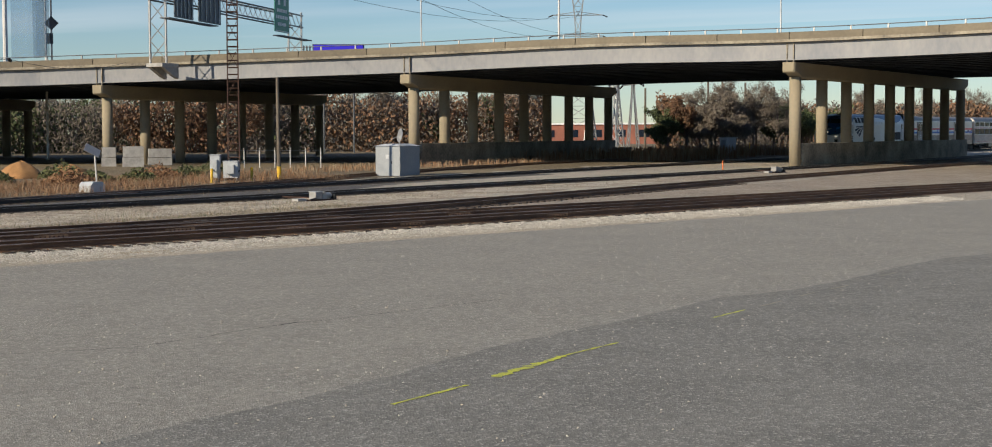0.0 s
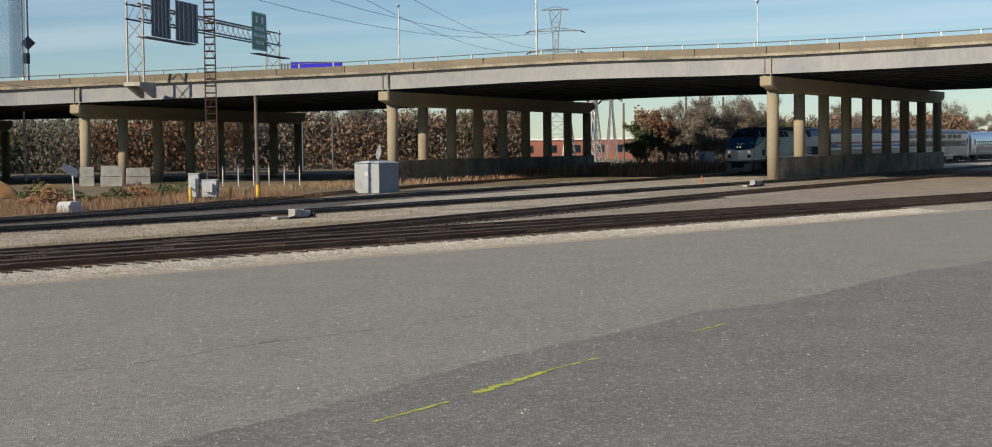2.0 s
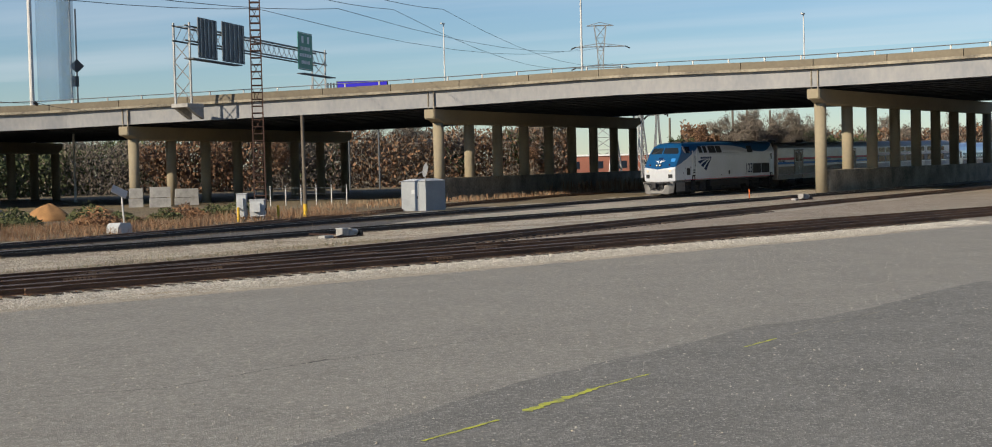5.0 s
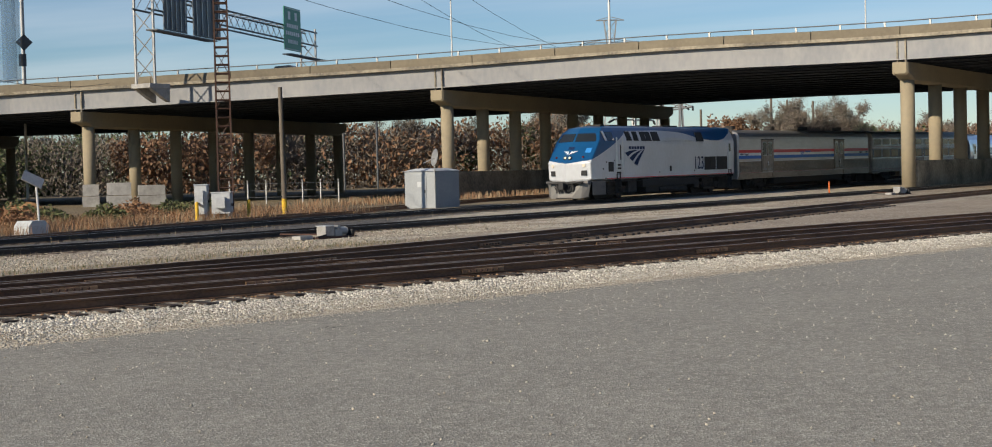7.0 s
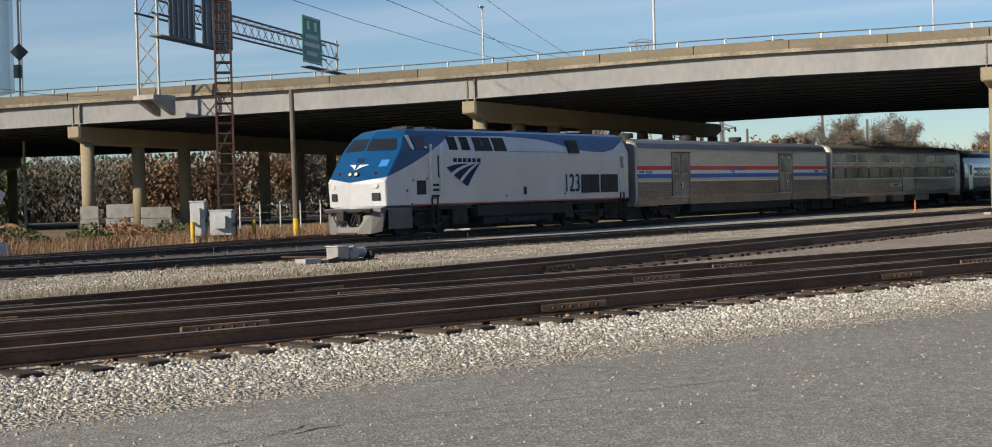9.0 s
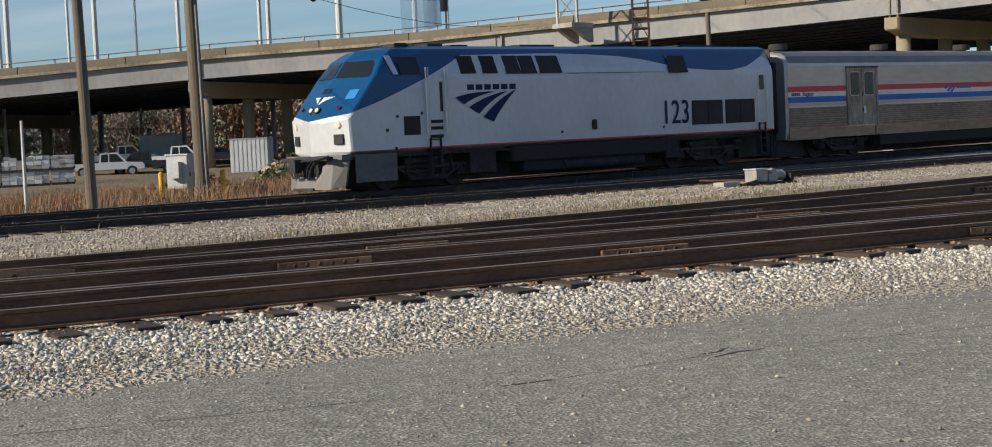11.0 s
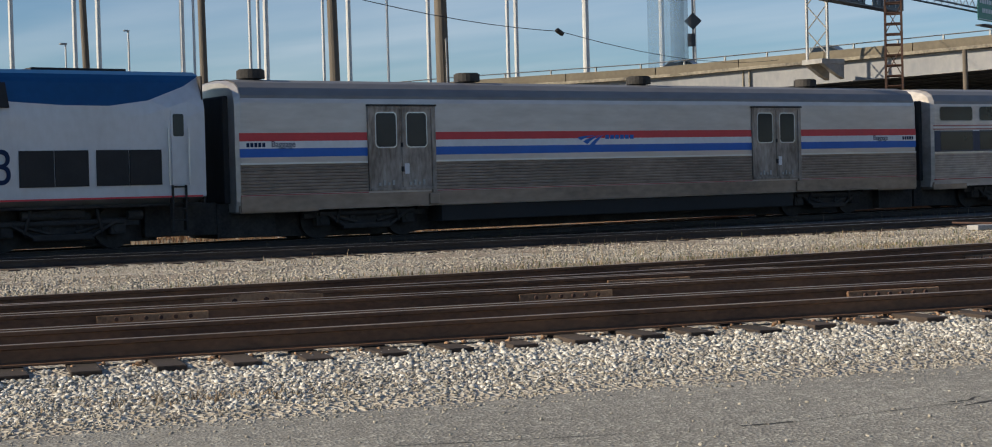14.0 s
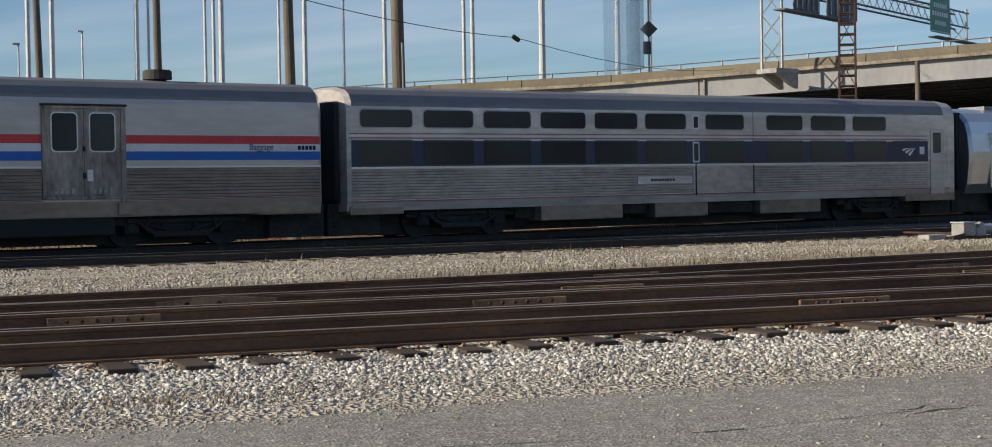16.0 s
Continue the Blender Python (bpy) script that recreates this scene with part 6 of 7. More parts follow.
CONE_ORANGE = mat("orange_marker", (0.65, 0.15, 0.03), 0.6, var=0.2)
pipe_marker(86.0, 27.4, 0.85, CONE_ORANGE, "orange marker post beside the track")
pipe_marker(20.5, 44.5, 2.3, PALE, "leaning pale stake in dry grass")
pipe_marker(21.8, 44.2, 2.8, PALE, "leaning pale stake in dry grass")


# ---- rail joints and plates on the near tracks ----
def joint_bar(f, x, off, z, flip=-1):
    d = (f(x + 0.2) - f(x - 0.2)) / 0.4
    th = thing("joint_bar", pose(x, f(x) + off, z, 0, 0, math.degrees(math.atan(d))), "rusty bolted rail joint bar", "joint bar", "rail joint bars")
    part("bar", boxes((-0.55, 0.55, flip * 0.055 - 0.02, flip * 0.055 + 0.02, -0.13, -0.045), bevel=0.012), RUST_BRIGHT, th)
    for k in range(6):
        part("bolt", tubes(((-0.36 + 0.145 * k, flip * 0.05, -0.088), (-0.36 + 0.145 * k, flip * 0.11, -0.088), 0.022), n=6), STEEL_RUST, th)


for f, x, off in ((near_a, 16.2, -0.7525), (near_a, 9.3, 0.7525), (near_b, 4.6, 0.7525), (near_b, 12.3, 0.7525), (near_b, 18.0, 0.7525), (near_b, 10.3, -0.7525), (near_a, 23.0, -0.7525), (fork_c, 14.2, 0.7525), (fork_c, 25.5, -0.7525), (near_b, 22.0, -0.7525), (near_b, 6.0, -0.7525), (near_a, 12.6, 0.50), (fork_c, 18.6, -0.7525), (near_b, 14.2, -0.45), (near_a, 19.8, 0.7525), (near_b, 26.0, 0.7525), (fork_c, 30.5, -0.7525), (near_a, 27.5, 0.50)):
    joint_bar(f, x, off, RAIL_N)
for k in range(9):
    x = 5.5 + k * 0.85
    th = thing("rail_brace", pose(x, near_b(x) - 0.60, RAIL_N - 0.16, 0, 0, -13.9), "small rusty rail brace between the rails", "rail brace", "rail braces")
    part("block", boxes((-0.06, 0.06, -0.09, 0.09, 0.0, 0.13), bevel=0.02), STEEL_RUST, th)
# brown switch point plate along the second track
th = thing("switch_point", pose(7.0, near_b(7.0) + 0.7525 - 0.075, RAIL_N - 0.155, 0, 0, -13.9), "rust-brown switch point plate bolted along a rail", "switch point")
bm = sweep([[Vector((x, y, z)) for y, z in ((-0.02, 0.0), (0.02, 0.0), (0.02, h), (-0.02, h))] for x, h in ((-1.5, 0.02), (-1.3, 0.14), (0.9, 0.16), (1.4, 0.12))], True)
part("blade", bm, RUST_BRIGHT, th)
for x in (-1.1, 0.4, 0.75):
    part("bolt", tubes(((x, -0.05, 0.09), (x, 0.0, 0.09), 0.03), n=6), STEEL_RUST, th)
rb = random.Random(8)
pts = []
for k in range(300):
    x = rb.uniform(-2, 34)
    pts.append((x, 13.02 + rb.uniform(-0.14, 0.16) - SLOPE * x, 0.17))
pts = np.array(pts)
scatter_stones("rust_flakes", pts, np.random.default_rng(3).uniform(0.010, 0.032, len(pts)), RUST_BRIGHT, "rusty flakes and clods along the rail foot", 31)

# ---- yard under the bridge ----
PICKUP_W = mat("white_car_paint", (0.62, 0.65, 0.68), 0.3, var=0.08, scale=1, fine=6)
DARK_CAR = mat("dark_car_paint", (0.03, 0.035, 0.045), 0.3, var=0.1, scale=1, fine=6)
TYRE = BLACK


def vehicle(name, m, length, paint, label, kind="pickup", category="car"):
    th = thing(name, m, label, category, "vehicles")
    w = 0.93
    if kind == "pickup":
        body = [(-2.65, 0.55), (-2.6, 1.0), (-0.55, 1.02), (-0.5, 1.03), (1.25, 1.05), (2.5, 0.98), (2.65, 0.75), (2.62, 0.5)]
        cab = [(-0.6, 1.0), (-0.5, 1.72), (0.75, 1.75), (1.4, 1.04)]
        wx = (-1.75, 1.75)
    elif kind == "van":
        body = [(-2.8, 0.5), (-2.8, 1.2), (2.4, 1.2), (2.8, 0.9), (2.8, 0.5)]
        cab = [(-2.8, 1.15), (-2.7, 2.4), (1.5, 2.4), (2.3, 1.2)]
        wx = (-1.7, 1.8)
        w = 1.0
    elif kind == "bus":
        body = [(-5.6, 0.5), (-5.6, 1.6), (5.4, 1.6), (5.6, 1.2), (5.6, 0.5)]
        cab = [(-5.6, 1.55), (-5.5, 3.05), (5.1, 3.05), (5.5, 1.6)]
        wx = (-3.2, 3.4)
        w = 1.25
    else:
        body = [(-2.2, 0.5), (-2.15, 0.95), (-1.3, 1.02), (1.0, 0.95), (2.1, 0.85), (2.2, 0.5)]
        cab = [(-1.5, 0.98), (-0.9, 1.42), (0.3, 1.45), (1.1, 0.95)]
        wx = (-1.35, 1.4)
    part("body", sweep([[Vector((x, -w * s, z)) for x, z in body] for s in (1, 0.98, -0.98, -1)], True), paint, th)
    part("cab", sweep([[Vector((x, -w * s, z)) for x, z in cab] for s in (0.9, 0.86, -0.86, -0.9)], True), paint, th)
    (ax, az), (bx, bz), (cx, cz), (dx, dz) = cab
    if kind == "bus":
        for s in (-1, 1):
            for k in range(8):
                x = -5.2 + 1.25 * k
                part("window", boxes((x, x + 1.1, s * w * 0.91 - 0.02, s * w * 0.91 + 0.02, 1.85, 2.7)), GLASS, th)
    else:
        for s in (-1, 1):
            bm = B()
            mid = (bx + cx) / 2
            for x0, x1, x2, x3 in ((ax + 0.15, mid - 0.04, mid - 0.04, bx + 0.12), (mid + 0.04, dx - 0.2, cx - 0.05, mid + 0.04)):
                y = s * w * 0.905
                f = bm.faces.new([bm.verts.new(p) for p in ((x0, y, az + 0.06), (x1, y, az + 0.06), (x2, y, bz - 0.08), (x3, y, bz - 0.08))])
            part("side_window", bm, GLASS, th)
        bm = B()
        bm.faces.new([bm.verts.new(p) for p in ((dx - 0.02, -w * 0.8, dz + 0.03), (dx - 0.02, w * 0.8, dz + 0.03), (cx + 0.06, w * 0.75, cz - 0.06), (cx + 0.06, -w * 0.75, cz - 0.06))])
        part("windscreen", bm, GLASS, th)
    part("bumper", boxes((body[-1][0] - 0.05, body[-1][0] + 0.08, -w * 0.95, w * 0.95, 0.42, 0.6), bevel=0.02), GALV, th)
    for x in wx:
        for s in (-1, 1):
            wh = part("wheel", tubes(((x, s * (w - 0.22), 0.38), (x, s * (w + 0.01), 0.38), 0.38), n=20), TYRE, th)
            part("rim", tubes(((x, s * (w + 0.005), 0.38), (x, s * (w + 0.03), 0.38), 0.22), n=14), GALV, wh)
    for s in (-1, 1):
        part("headlight", boxes((body[-2][0] - 0.04, body[-2][0] + 0.02, s * w * 0.75 - 0.12, s * w * 0.75 + 0.12, body[-2][1] - 0.1, body[-2][1] + 0.08), bevel=0.01), CHROME, th)
    return th


vehicle("pickup_truck", pose(58.4, 105.2, 0.17, 0, 0, -29), 5.3, PICKUP_W, "white pickup truck parked in the yard")
vehicle("pickup_truck", pose(61.5, 105.3, 0.2, 0, 0, 150), 5.3, DARK_CAR, "dark pickup truck parked in the yard")
vehicle("pickup_truck", pose(66.2, 116.5, 0.75, 0, 0, -25), 5.3, PICKUP_W, "white pickup truck parked behind another")
vehicle("pickup_truck", pose(66.9, 109.1, 0.5, 0, 0, -40), 5.3, PICKUP_W, "silver-white pickup truck parked under the bridge")
vehicle("car", pose(71.5, 110.5, 0.55, 0, 0, -35), 4.4, DARK_CAR, "dark car parked under the bridge", "car")


def block_stack(x, y, rot, seed):
    r = random.Random(seed)
    th = thing("block_stack", pose(x, y, ground_z(x, y) + 0.02, 0, 0, rot), "stack of pale concrete blocks on dark pallets", "block stack", "block stacks")
    z = 0.0
    for tier in range(2):
        part("pallet", boxes((-0.68, 0.68, -0.6, 0.6, z, z + 0.13)), TIE, th)
        z += 0.13
        for k in range(3):
            for i in range(3):
                if tier and k == 2 and r.random() < 0.4:
                    continue
                a = -0.66 + i * 0.44
                part("block", boxes((a + 0.015, a + 0.425, -0.58 + r.uniform(0, 0.08), 0.55, z + 0.012, z + 0.235), bevel=0.015), (BOX_WHITE, WHITE_PAINT, CONCRETE_P)[r.randrange(3)], th)
            z += 0.25
    return th


for k in range(4):
    block_stack(42.4 + k * 1.27, 90.6 - k * 0.64, -27, k)
for k in range(5):
    block_stack(43.6 + k * 1.35, 96.5 - k * 0.68, -27, 20 + k)


def slab_wall(x, y, rot, w, h, label):
    th = thing("concrete_slab", pose(x, y, ground_z(x, y) - 0.05, 0, 0, rot), label, "concrete slab", "pale slabs")
    part("lower_slab", boxes((-w / 2, w / 2, -0.3, 0.3, 0, h * 0.48), bevel=0.02), CONCRETE_P, th)
    part("upper_slab", boxes((-w / 2 + 0.05, w / 2 - 0.02, -0.3, 0.3, h * 0.5, h), bevel=0.02), CONCRETE_P, th)


slab_wall(80.4, 82.2, -45, 1.9, 1.9, "pale stacked concrete slabs between bridge columns")
slab_wall(80.3, 85.1, -45, 1.3, 1.8, "pale stacked concrete slabs between bridge columns")
slab_wall(85.2, 83.4, -42, 2.2, 1.6, "grey stacked concrete slabs under the bridge")


def container(x, y, rot, w, d, h, label):
    th = thing("storage_container", pose(x, y, ground_z(x, y), 0, 0, rot), label, "container", "storage containers")
    part("body", boxes((-w / 2, w / 2, -d / 2, d / 2, 0, h), bevel=0.03), BOX_WHITE, th)
    for k in range(int(w / 0.3)):
        part("rib", boxes((-w / 2 + 0.12 + 0.3 * k, -w / 2 + 0.26 + 0.3 * k, -d / 2 - 0.03, -d / 2, 0.1, h - 0.1)), BOX_WHITE, th)
    part("roof_edge", boxes((-w / 2 - 0.03, w / 2 + 0.03, -d / 2 - 0.05, d / 2 + 0.05, h - 0.08, h + 0.03)), BOX_GREY, th)


container(62.5, 92.5, -45, 2.6, 2.2, 2.3, "small white ribbed storage container under the bridge")
container(72.4, 121.0, -30, 3.6, 2.3, 2.6, "long white storage container in the yard")

fa, fb = Vector((79.4, 70.22, 0)), Vector((84.4, 64.13, 0))
th = thing("wire_fence", label="low wire fence on pale steel posts under the bridge", category="fence")
for k in range(7):
    c = fa.lerp(fb, k / 6)
    z = ground_z(c.x, c.y) - 0.05
    part("post", tubes(((c.x, c.y, z), (c.x, c.y, z + 1.55), 0.045), ((c.x, c.y, z + 1.55), (c.x - 0.18, c.y - 0.12, z + 1.75), 0.04), n=8), PALE, th)
for h in (0.5, 1.0, 1.5):
    part("wire", tubes(((fa.x, fa.y, ground_z(fa.x, fa.y) + h), (fb.x, fb.y, ground_z(fb.x, fb.y) + h), 0.012), n=4), GALV, th)

# ---- on and over the bridge ----
def gantry():
    th = thing("sign_gantry", label="grey truss sign gantry across the highway bridge", category="sign gantry")
    a, b = Vector((79.2, 77.9, 0)), Vector((115.0, 90.5, 0))
    d = (b - a).normalized()
    n = Vector((-d.y, d.x, 0))
    zt, zb = 16.2, 14.9
    part("bracket", _bracket(a), CONCRETE_P, th)
    for c, z0 in ((a, 9.35), (b, 9.8)):
        for s in (-0.75, 0.75):
            part("leg", tubes((c + n * s + Vector((0, 0, z0)), c + n * s + Vector((0, 0, zt + 0.3)), 0.11), n=8), GALV, th)
        for k in range(3):
            z = z0 + 0.3 + k * 1.7
            part("brace", tubes((c - n * 0.75 + Vector((0, 0, z)), c + n * 0.75 + Vector((0, 0, z + 1.7)), 0.045), (c + n * 0.75 + Vector((0, 0, z)), c - n * 0.75 + Vector((0, 0, z + 1.7)), 0.045), n=5), GALV, th)
    for s in (-0.6, 0.6):
        for z in (zt, zb):
            part("chord", tubes((a - d * 0.6 + n * s + Vector((0, 0, z)), b + d * 1.0 + n * s + Vector((0, 0, z)), 0.08), n=6), SIGN_BACK, th)
    L = (b - a).length
    m = int(L / 1.5)
    for k in range(m):
        p, q = a + d * (L * k / m), a + d * (L * (k + 1) / m)
        lo, hi = Vector((0, 0, zb)), Vector((0, 0, zt))
        prs = [(p + n * 0.6 + lo, q + n * 0.6 + hi), (p - n * 0.6 + hi, q - n * 0.6 + lo), (p - n * 0.6 + hi, p + n * 0.6 + hi)]
        part("web", tubes(*[(u, v, 0.035) for u, v in prs], n=4), GALV, th)
    part("catwalk", _slab(a - d * 1.2, a + d * 10.5, n, -1.6, -0.7, 13.2, 13.3), SIGN_BACK, th)
    part("catwalk", _slab(a + d * 28.5, b + d * 1.2, n, -1.6, -0.7, 13.4, 13.5), SIGN_BACK, th)
    return th, a, d, n


def _bracket(a):
    bm = B()
    box(bm, a.x - 0.55, a.x + 1.6, a.y - 0.95, a.y + 0.95, 9.02, 9.35, bevel=0.03)
    for s in (-0.7, 0.7):
        r = [bm.verts.new(p) for p in ((a.x - 0.4, a.y + s - 0.2, 9.02), (a.x + 1.6, a.y + s - 0.2, 9.02), (a.x + 1.6, a.y + s - 0.2, 8.0), (a.x + 0.9, a.y + s - 0.2, 8.3))]
        q = [bm.verts.new(v.co + Vector((0, 0.4, 0))) for v in r]
        bm.faces.new(r)
        bm.faces.new(q[::-1])
        for i in range(4):
            bm.faces.new((r[i], q[i], q[(i + 1) % 4], r[(i + 1) % 4]))
    return bm


def _slab(p, q, n, s0, s1, z0, z1):
    return sweep([[c + n * s + Vector((0, 0, z)) for s, z in ((s0, z0), (s1, z0), (s1, z1), (s0, z1))] for c in (p, q)], True)


gan, ga, gd, gn = gantry()


def sign_panel(pos, w, h, yaw, face, label, name="road_sign", bars=True):
    th = thing(name, pose(pos[0], pos[1], pos[2], 0, 0, yaw), label, "road sign", "gantry signs")
    part("sheet", boxes((-w / 2, w / 2, -0.04, 0.04, 0, h), bevel=0.01), face, th)
    if bars:
        each("border", WHITE_PAINT, th, (-w / 2 + 0.08, w / 2 - 0.08, -0.052, -0.042, 0.08, 0.14), (-w / 2 + 0.08, w / 2 - 0.08, -0.052, -0.042, h - 0.14, h - 0.08))
        for x in (-w * 0.2, w * 0.2):
            part("route_shield", boxes((x - 0.32, x + 0.32, -0.055, -0.042, h - 1.15, h - 0.4), bevel=0.005), WHITE_PAINT, th)
        for k, (z, ww) in enumerate(((h - 1.9, 0.7), (h - 2.6, 0.85), (h - 3.35, 0.6))):
            nn = 7
            for i in range(nn):
                x0 = -w * ww / 2 + i * w * ww / nn
                part("text_bar", boxes((x0, x0 + w * ww / nn * 0.72, -0.055, -0.042, z, z + 0.36)), WHITE_PAINT, th)
    else:
        for k in range(5):
            part("stiffener", boxes((-w / 2 + w * (k + 0.5) / 5 - 0.05, -w / 2 + w * (k + 0.5) / 5 + 0.05, -0.12, -0.04, 0.1, h - 0.1)), GALV, th)
    return th


p = ga + gd * 31.0 - gn * 0.85
sign_panel((p.x, p.y, 13.9), 4.6, 4.0, 19.4, SIGN_GREEN, "green highway sign with white shields and lettering")
for k, (u, w, h) in enumerate(((3.9, 4.4, 3.6), (10.2, 5.6, 3.7))):
    p = ga + gd * u - gn * 0.85
    sign_panel((p.x, p.y, 13.5), w, h, 19.4, SIGN_BACK, "dark back of a highway sign on the gantry", bars=False)


def post_sign():
    th = thing("post_sign", pose(82.27, 94.11, 9.6, 0, 0, -40), "dark backs of a diamond road sign on a post", "road sign")
    part("post", tubes(((0, 0, -1.0), (0, 0, 9.5), 0.09), n=8), GALV, th)
    bm = boxes((-0.48, 0.48, -0.10, -0.07, -0.48, 0.48))
    bmesh.ops.transform(bm, matrix=pose(0, 0, 4.05, 0, 45, 0), verts=bm.verts)
    part("diamond", bm, SIGN_BACK, th)
    part("plaque", boxes((-0.45, 0.15, -0.10, -0.07, 2.1, 3.1)), SIGN_BACK, th)


post_sign()


def light_pole(x, y, h, r, label, z=None, arm=True, group="tall pale poles"):
    th = thing("tall_pole", pose(x, y, 0.2 if z is None else z), label, "pole", group)
    part("shaft", tubes(((0, 0, 0), (0, 0, h), r, r * 0.7), n=10), PALE, th)
    part("base_collar", tubes(((0, 0, 0), (0, 0, 0.5), r * 1.5), n=10), GALV, th)
    if arm:
        part("lamp_head", boxes((-0.5, 0.1, -0.15, 0.15, h, h + 0.16), bevel=0.03), GALV, th)


for px_, py_, h, r in ((46, 133, 14, 0.10), (55, 149.5, 40, 0.27), (61.5, 158.5, 18, 0.14), (66.1, 155.3, 40, 0.27), (63.7, 146.8, 40, 0.15), (70.8, 149.05, 40, 0.18), (65.06, 135.15, 40, 0.18),
                       (73.9, 151.7, 40, 0.31), (77.42, 145.7, 40, 0.17), (83.5, 151.3, 40, 0.30), (85.68, 146.8, 40, 0.15), (90.9, 147.0, 40, 0.27), (85.07, 123.5, 40, 0.20), (98.8, 141.8, 40, 0.28),
                       (103.2, 135.2, 40, 0.40), (108.7, 129.3, 40, 0.32), (92.24, 105.3, 30, 0.13), (58, 164.7, 40, 0.27), (50, 160.6, 40, 0.27), (42.5, 167.4, 40, 0.30), (35.1, 163.3, 40, 0.27)):
    light_pole(px_, py_, h * (1.0 if h < 20 else 1.3), r, "tall pale steel net pole behind the ramp", arm=h < 20)
light_pole(123.2, 61.6, 14, 0.13, "pale highway lamp pole on the bridge", 10.0, True, "bridge lamp poles")
light_pole(133.1, 40.5, 8.0, 0.09, "pale highway lamp pole on the bridge", 10.2, True, "bridge lamp poles")
light_pole(120.0, 77.0, 9.0, 0.09, "pale highway lamp pole on the bridge", 9.8, True, "bridge lamp poles")

NET = bpy.data.materials.new("blue_net")
NET.use_nodes = True
nt = NET.node_tree
bs = nt.nodes["Principled BSDF"]
bs.inputs["Base Color"].default_value = (0.10, 0.18, 0.28, 1)
bs.inputs["Roughness"].default_value = 0.9
tr = nt.nodes.new("ShaderNodeBsdfTransparent")
mxs = nt.nodes.new("ShaderNodeMixShader")
nz = nt.nodes.new("ShaderNodeTexNoise")
nz.inputs["Scale"].default_value = 0.6
mr = nt.nodes.new("ShaderNodeMapRange")
mr.inputs["To Min"].default_value, mr.inputs["To Max"].default_value = 0.22, 0.42
nt.links.new(nz.outputs["Fac"], mr.inputs["Value"])
nt.links.new(mr.outputs[0], mxs.inputs[0])
nt.links.new(tr.outputs[0], mxs.inputs[1])
nt.links.new(bs.outputs[0], mxs.inputs[2])
nt.links.new(mxs.outputs[0], nt.nodes["Material Output"].inputs["Surface"])


def net(p, q, h, name="net"):
    """A hanging net between two poles, curved at its top."""
    rings = []
    for i in range(13):
        u = i / 12
        c = Vector(p).lerp(Vector(q), u)
        t = h * (1 - 0.12 * math.sin(u * math.pi))
        rings.append([Vector((c.x, c.y, 10.3)), Vector((c.x, c.y, t)), Vector((c.x + 0.06, c.y + 0.06, t)), Vector((c.x + 0.06, c.y + 0.06, 10.3))])
    return tagged(obj(name, sweep(rings, True), NET), "blue-grey safety net hung between tall poles", "net", "nets")


net((81.6, 98.8, 0), (80.1, 94.7, 0), 30)
net((80.1, 94.7, 0), (78.9, 91.7, 0), 30)
net((80.4, 94.6, 0), (79.2, 91.6, 0), 30)
net((80.7, 94.5, 0), (79.5, 91.5, 0), 30)

# advertising screen just behind the bridge
th = thing("billboard", pose(147, 108, 13.0, 0, 0, -54), "low blue lit advertising screen behind the bridge rail", "billboard")
part("screen", boxes((-3.3, 3.3, -0.12, 0.0, 0, 1.9), bevel=0.02), glow("blue_screen", (0.03, 0.02, 0.42), 0.9), th)
part("frame", boxes((-3.45, 3.45, 0.0, 0.35, -0.15, 2.0)), SIGN_BACK, th)
for x in (-2.0, 2.0):
    part("post", tubes(((x, 0.2, -13.0), (x, 0.2, -0.1), 0.13), n=10), SIGN_BACK, th)
for k in range(3):
    part("side_fin", boxes((-4.7 + 0.4 * k, -4.5 + 0.4 * k, 0.0, 0.3, 0, 1.8)), SIGN_BACK, th)

# ---- distance ----
def pylon(x, y, h, w, rot, label):
    th = thing("power_pylon", pose(x, y, 0, 0, 0, rot), label, "pylon", "power pylons")
    hw2 = lambda z: w * (1 - 0.8 * min(1, z / (h * 0.62))) if z < h * 0.62 else w * 0.2 + w * 0.25 * max(0, (z - h * 0.8) / (h * 0.2))
    lv = [h * k / 12 for k in range(13)]
    for a, b in ((-1, -1), (1, -1), (1, 1), (-1, 1)):
        part("leg", sweep([[Vector((a * hw2(u) + i * 0.1, b * hw2(u) + j * 0.1, u)) for i, j in ((-1, -1), (1, -1), (1, 1), (-1, 1))] for u in lv], True), GALV, th)
    for u, v in zip(lv, lv[1:]):
        p, q = hw2(u), hw2(v)
        part("lattice", tubes(((-p, -p, u), (q, -q, v), 0.07), ((p, -p, u), (-q, -q, v), 0.07), ((-p, p, u), (q, q, v), 0.07), ((-q, -q, v), (q, -q, v), 0.07), n=4), GALV, th)
    for z, l in ((h * 0.72, 6.5), (h * 0.86, 6.5), (h, 3.5)):
        part("cross_arm", tubes(((-l, 0, z), (l, 0, z), 0.12), ((-l, 0, z), (0, 0, z + 0.9), 0.08), ((l, 0, z), (0, 0, z + 0.9), 0.08), n=4), GALV, th)
        for s in (-1, 1):
            if z < h:
                part("insulator", tubes(((s * l, 0, z), (s * (l + 1.2), 0.3, z - 0.5), 0.16), n=6), BLACK, th)


pylon(345.5, 176, 39.0, 3.4, -60, "distant steel power pylon behind the bridge")
for k, (x, y) in enumerate(((206.0, 100.5), (209.0, 98.0), (207.5, 93.5), (222.0, 103.5))):
    pylon(x, y, 13 + k, 0.9, 20 * k, "distant small substation lattice tower")


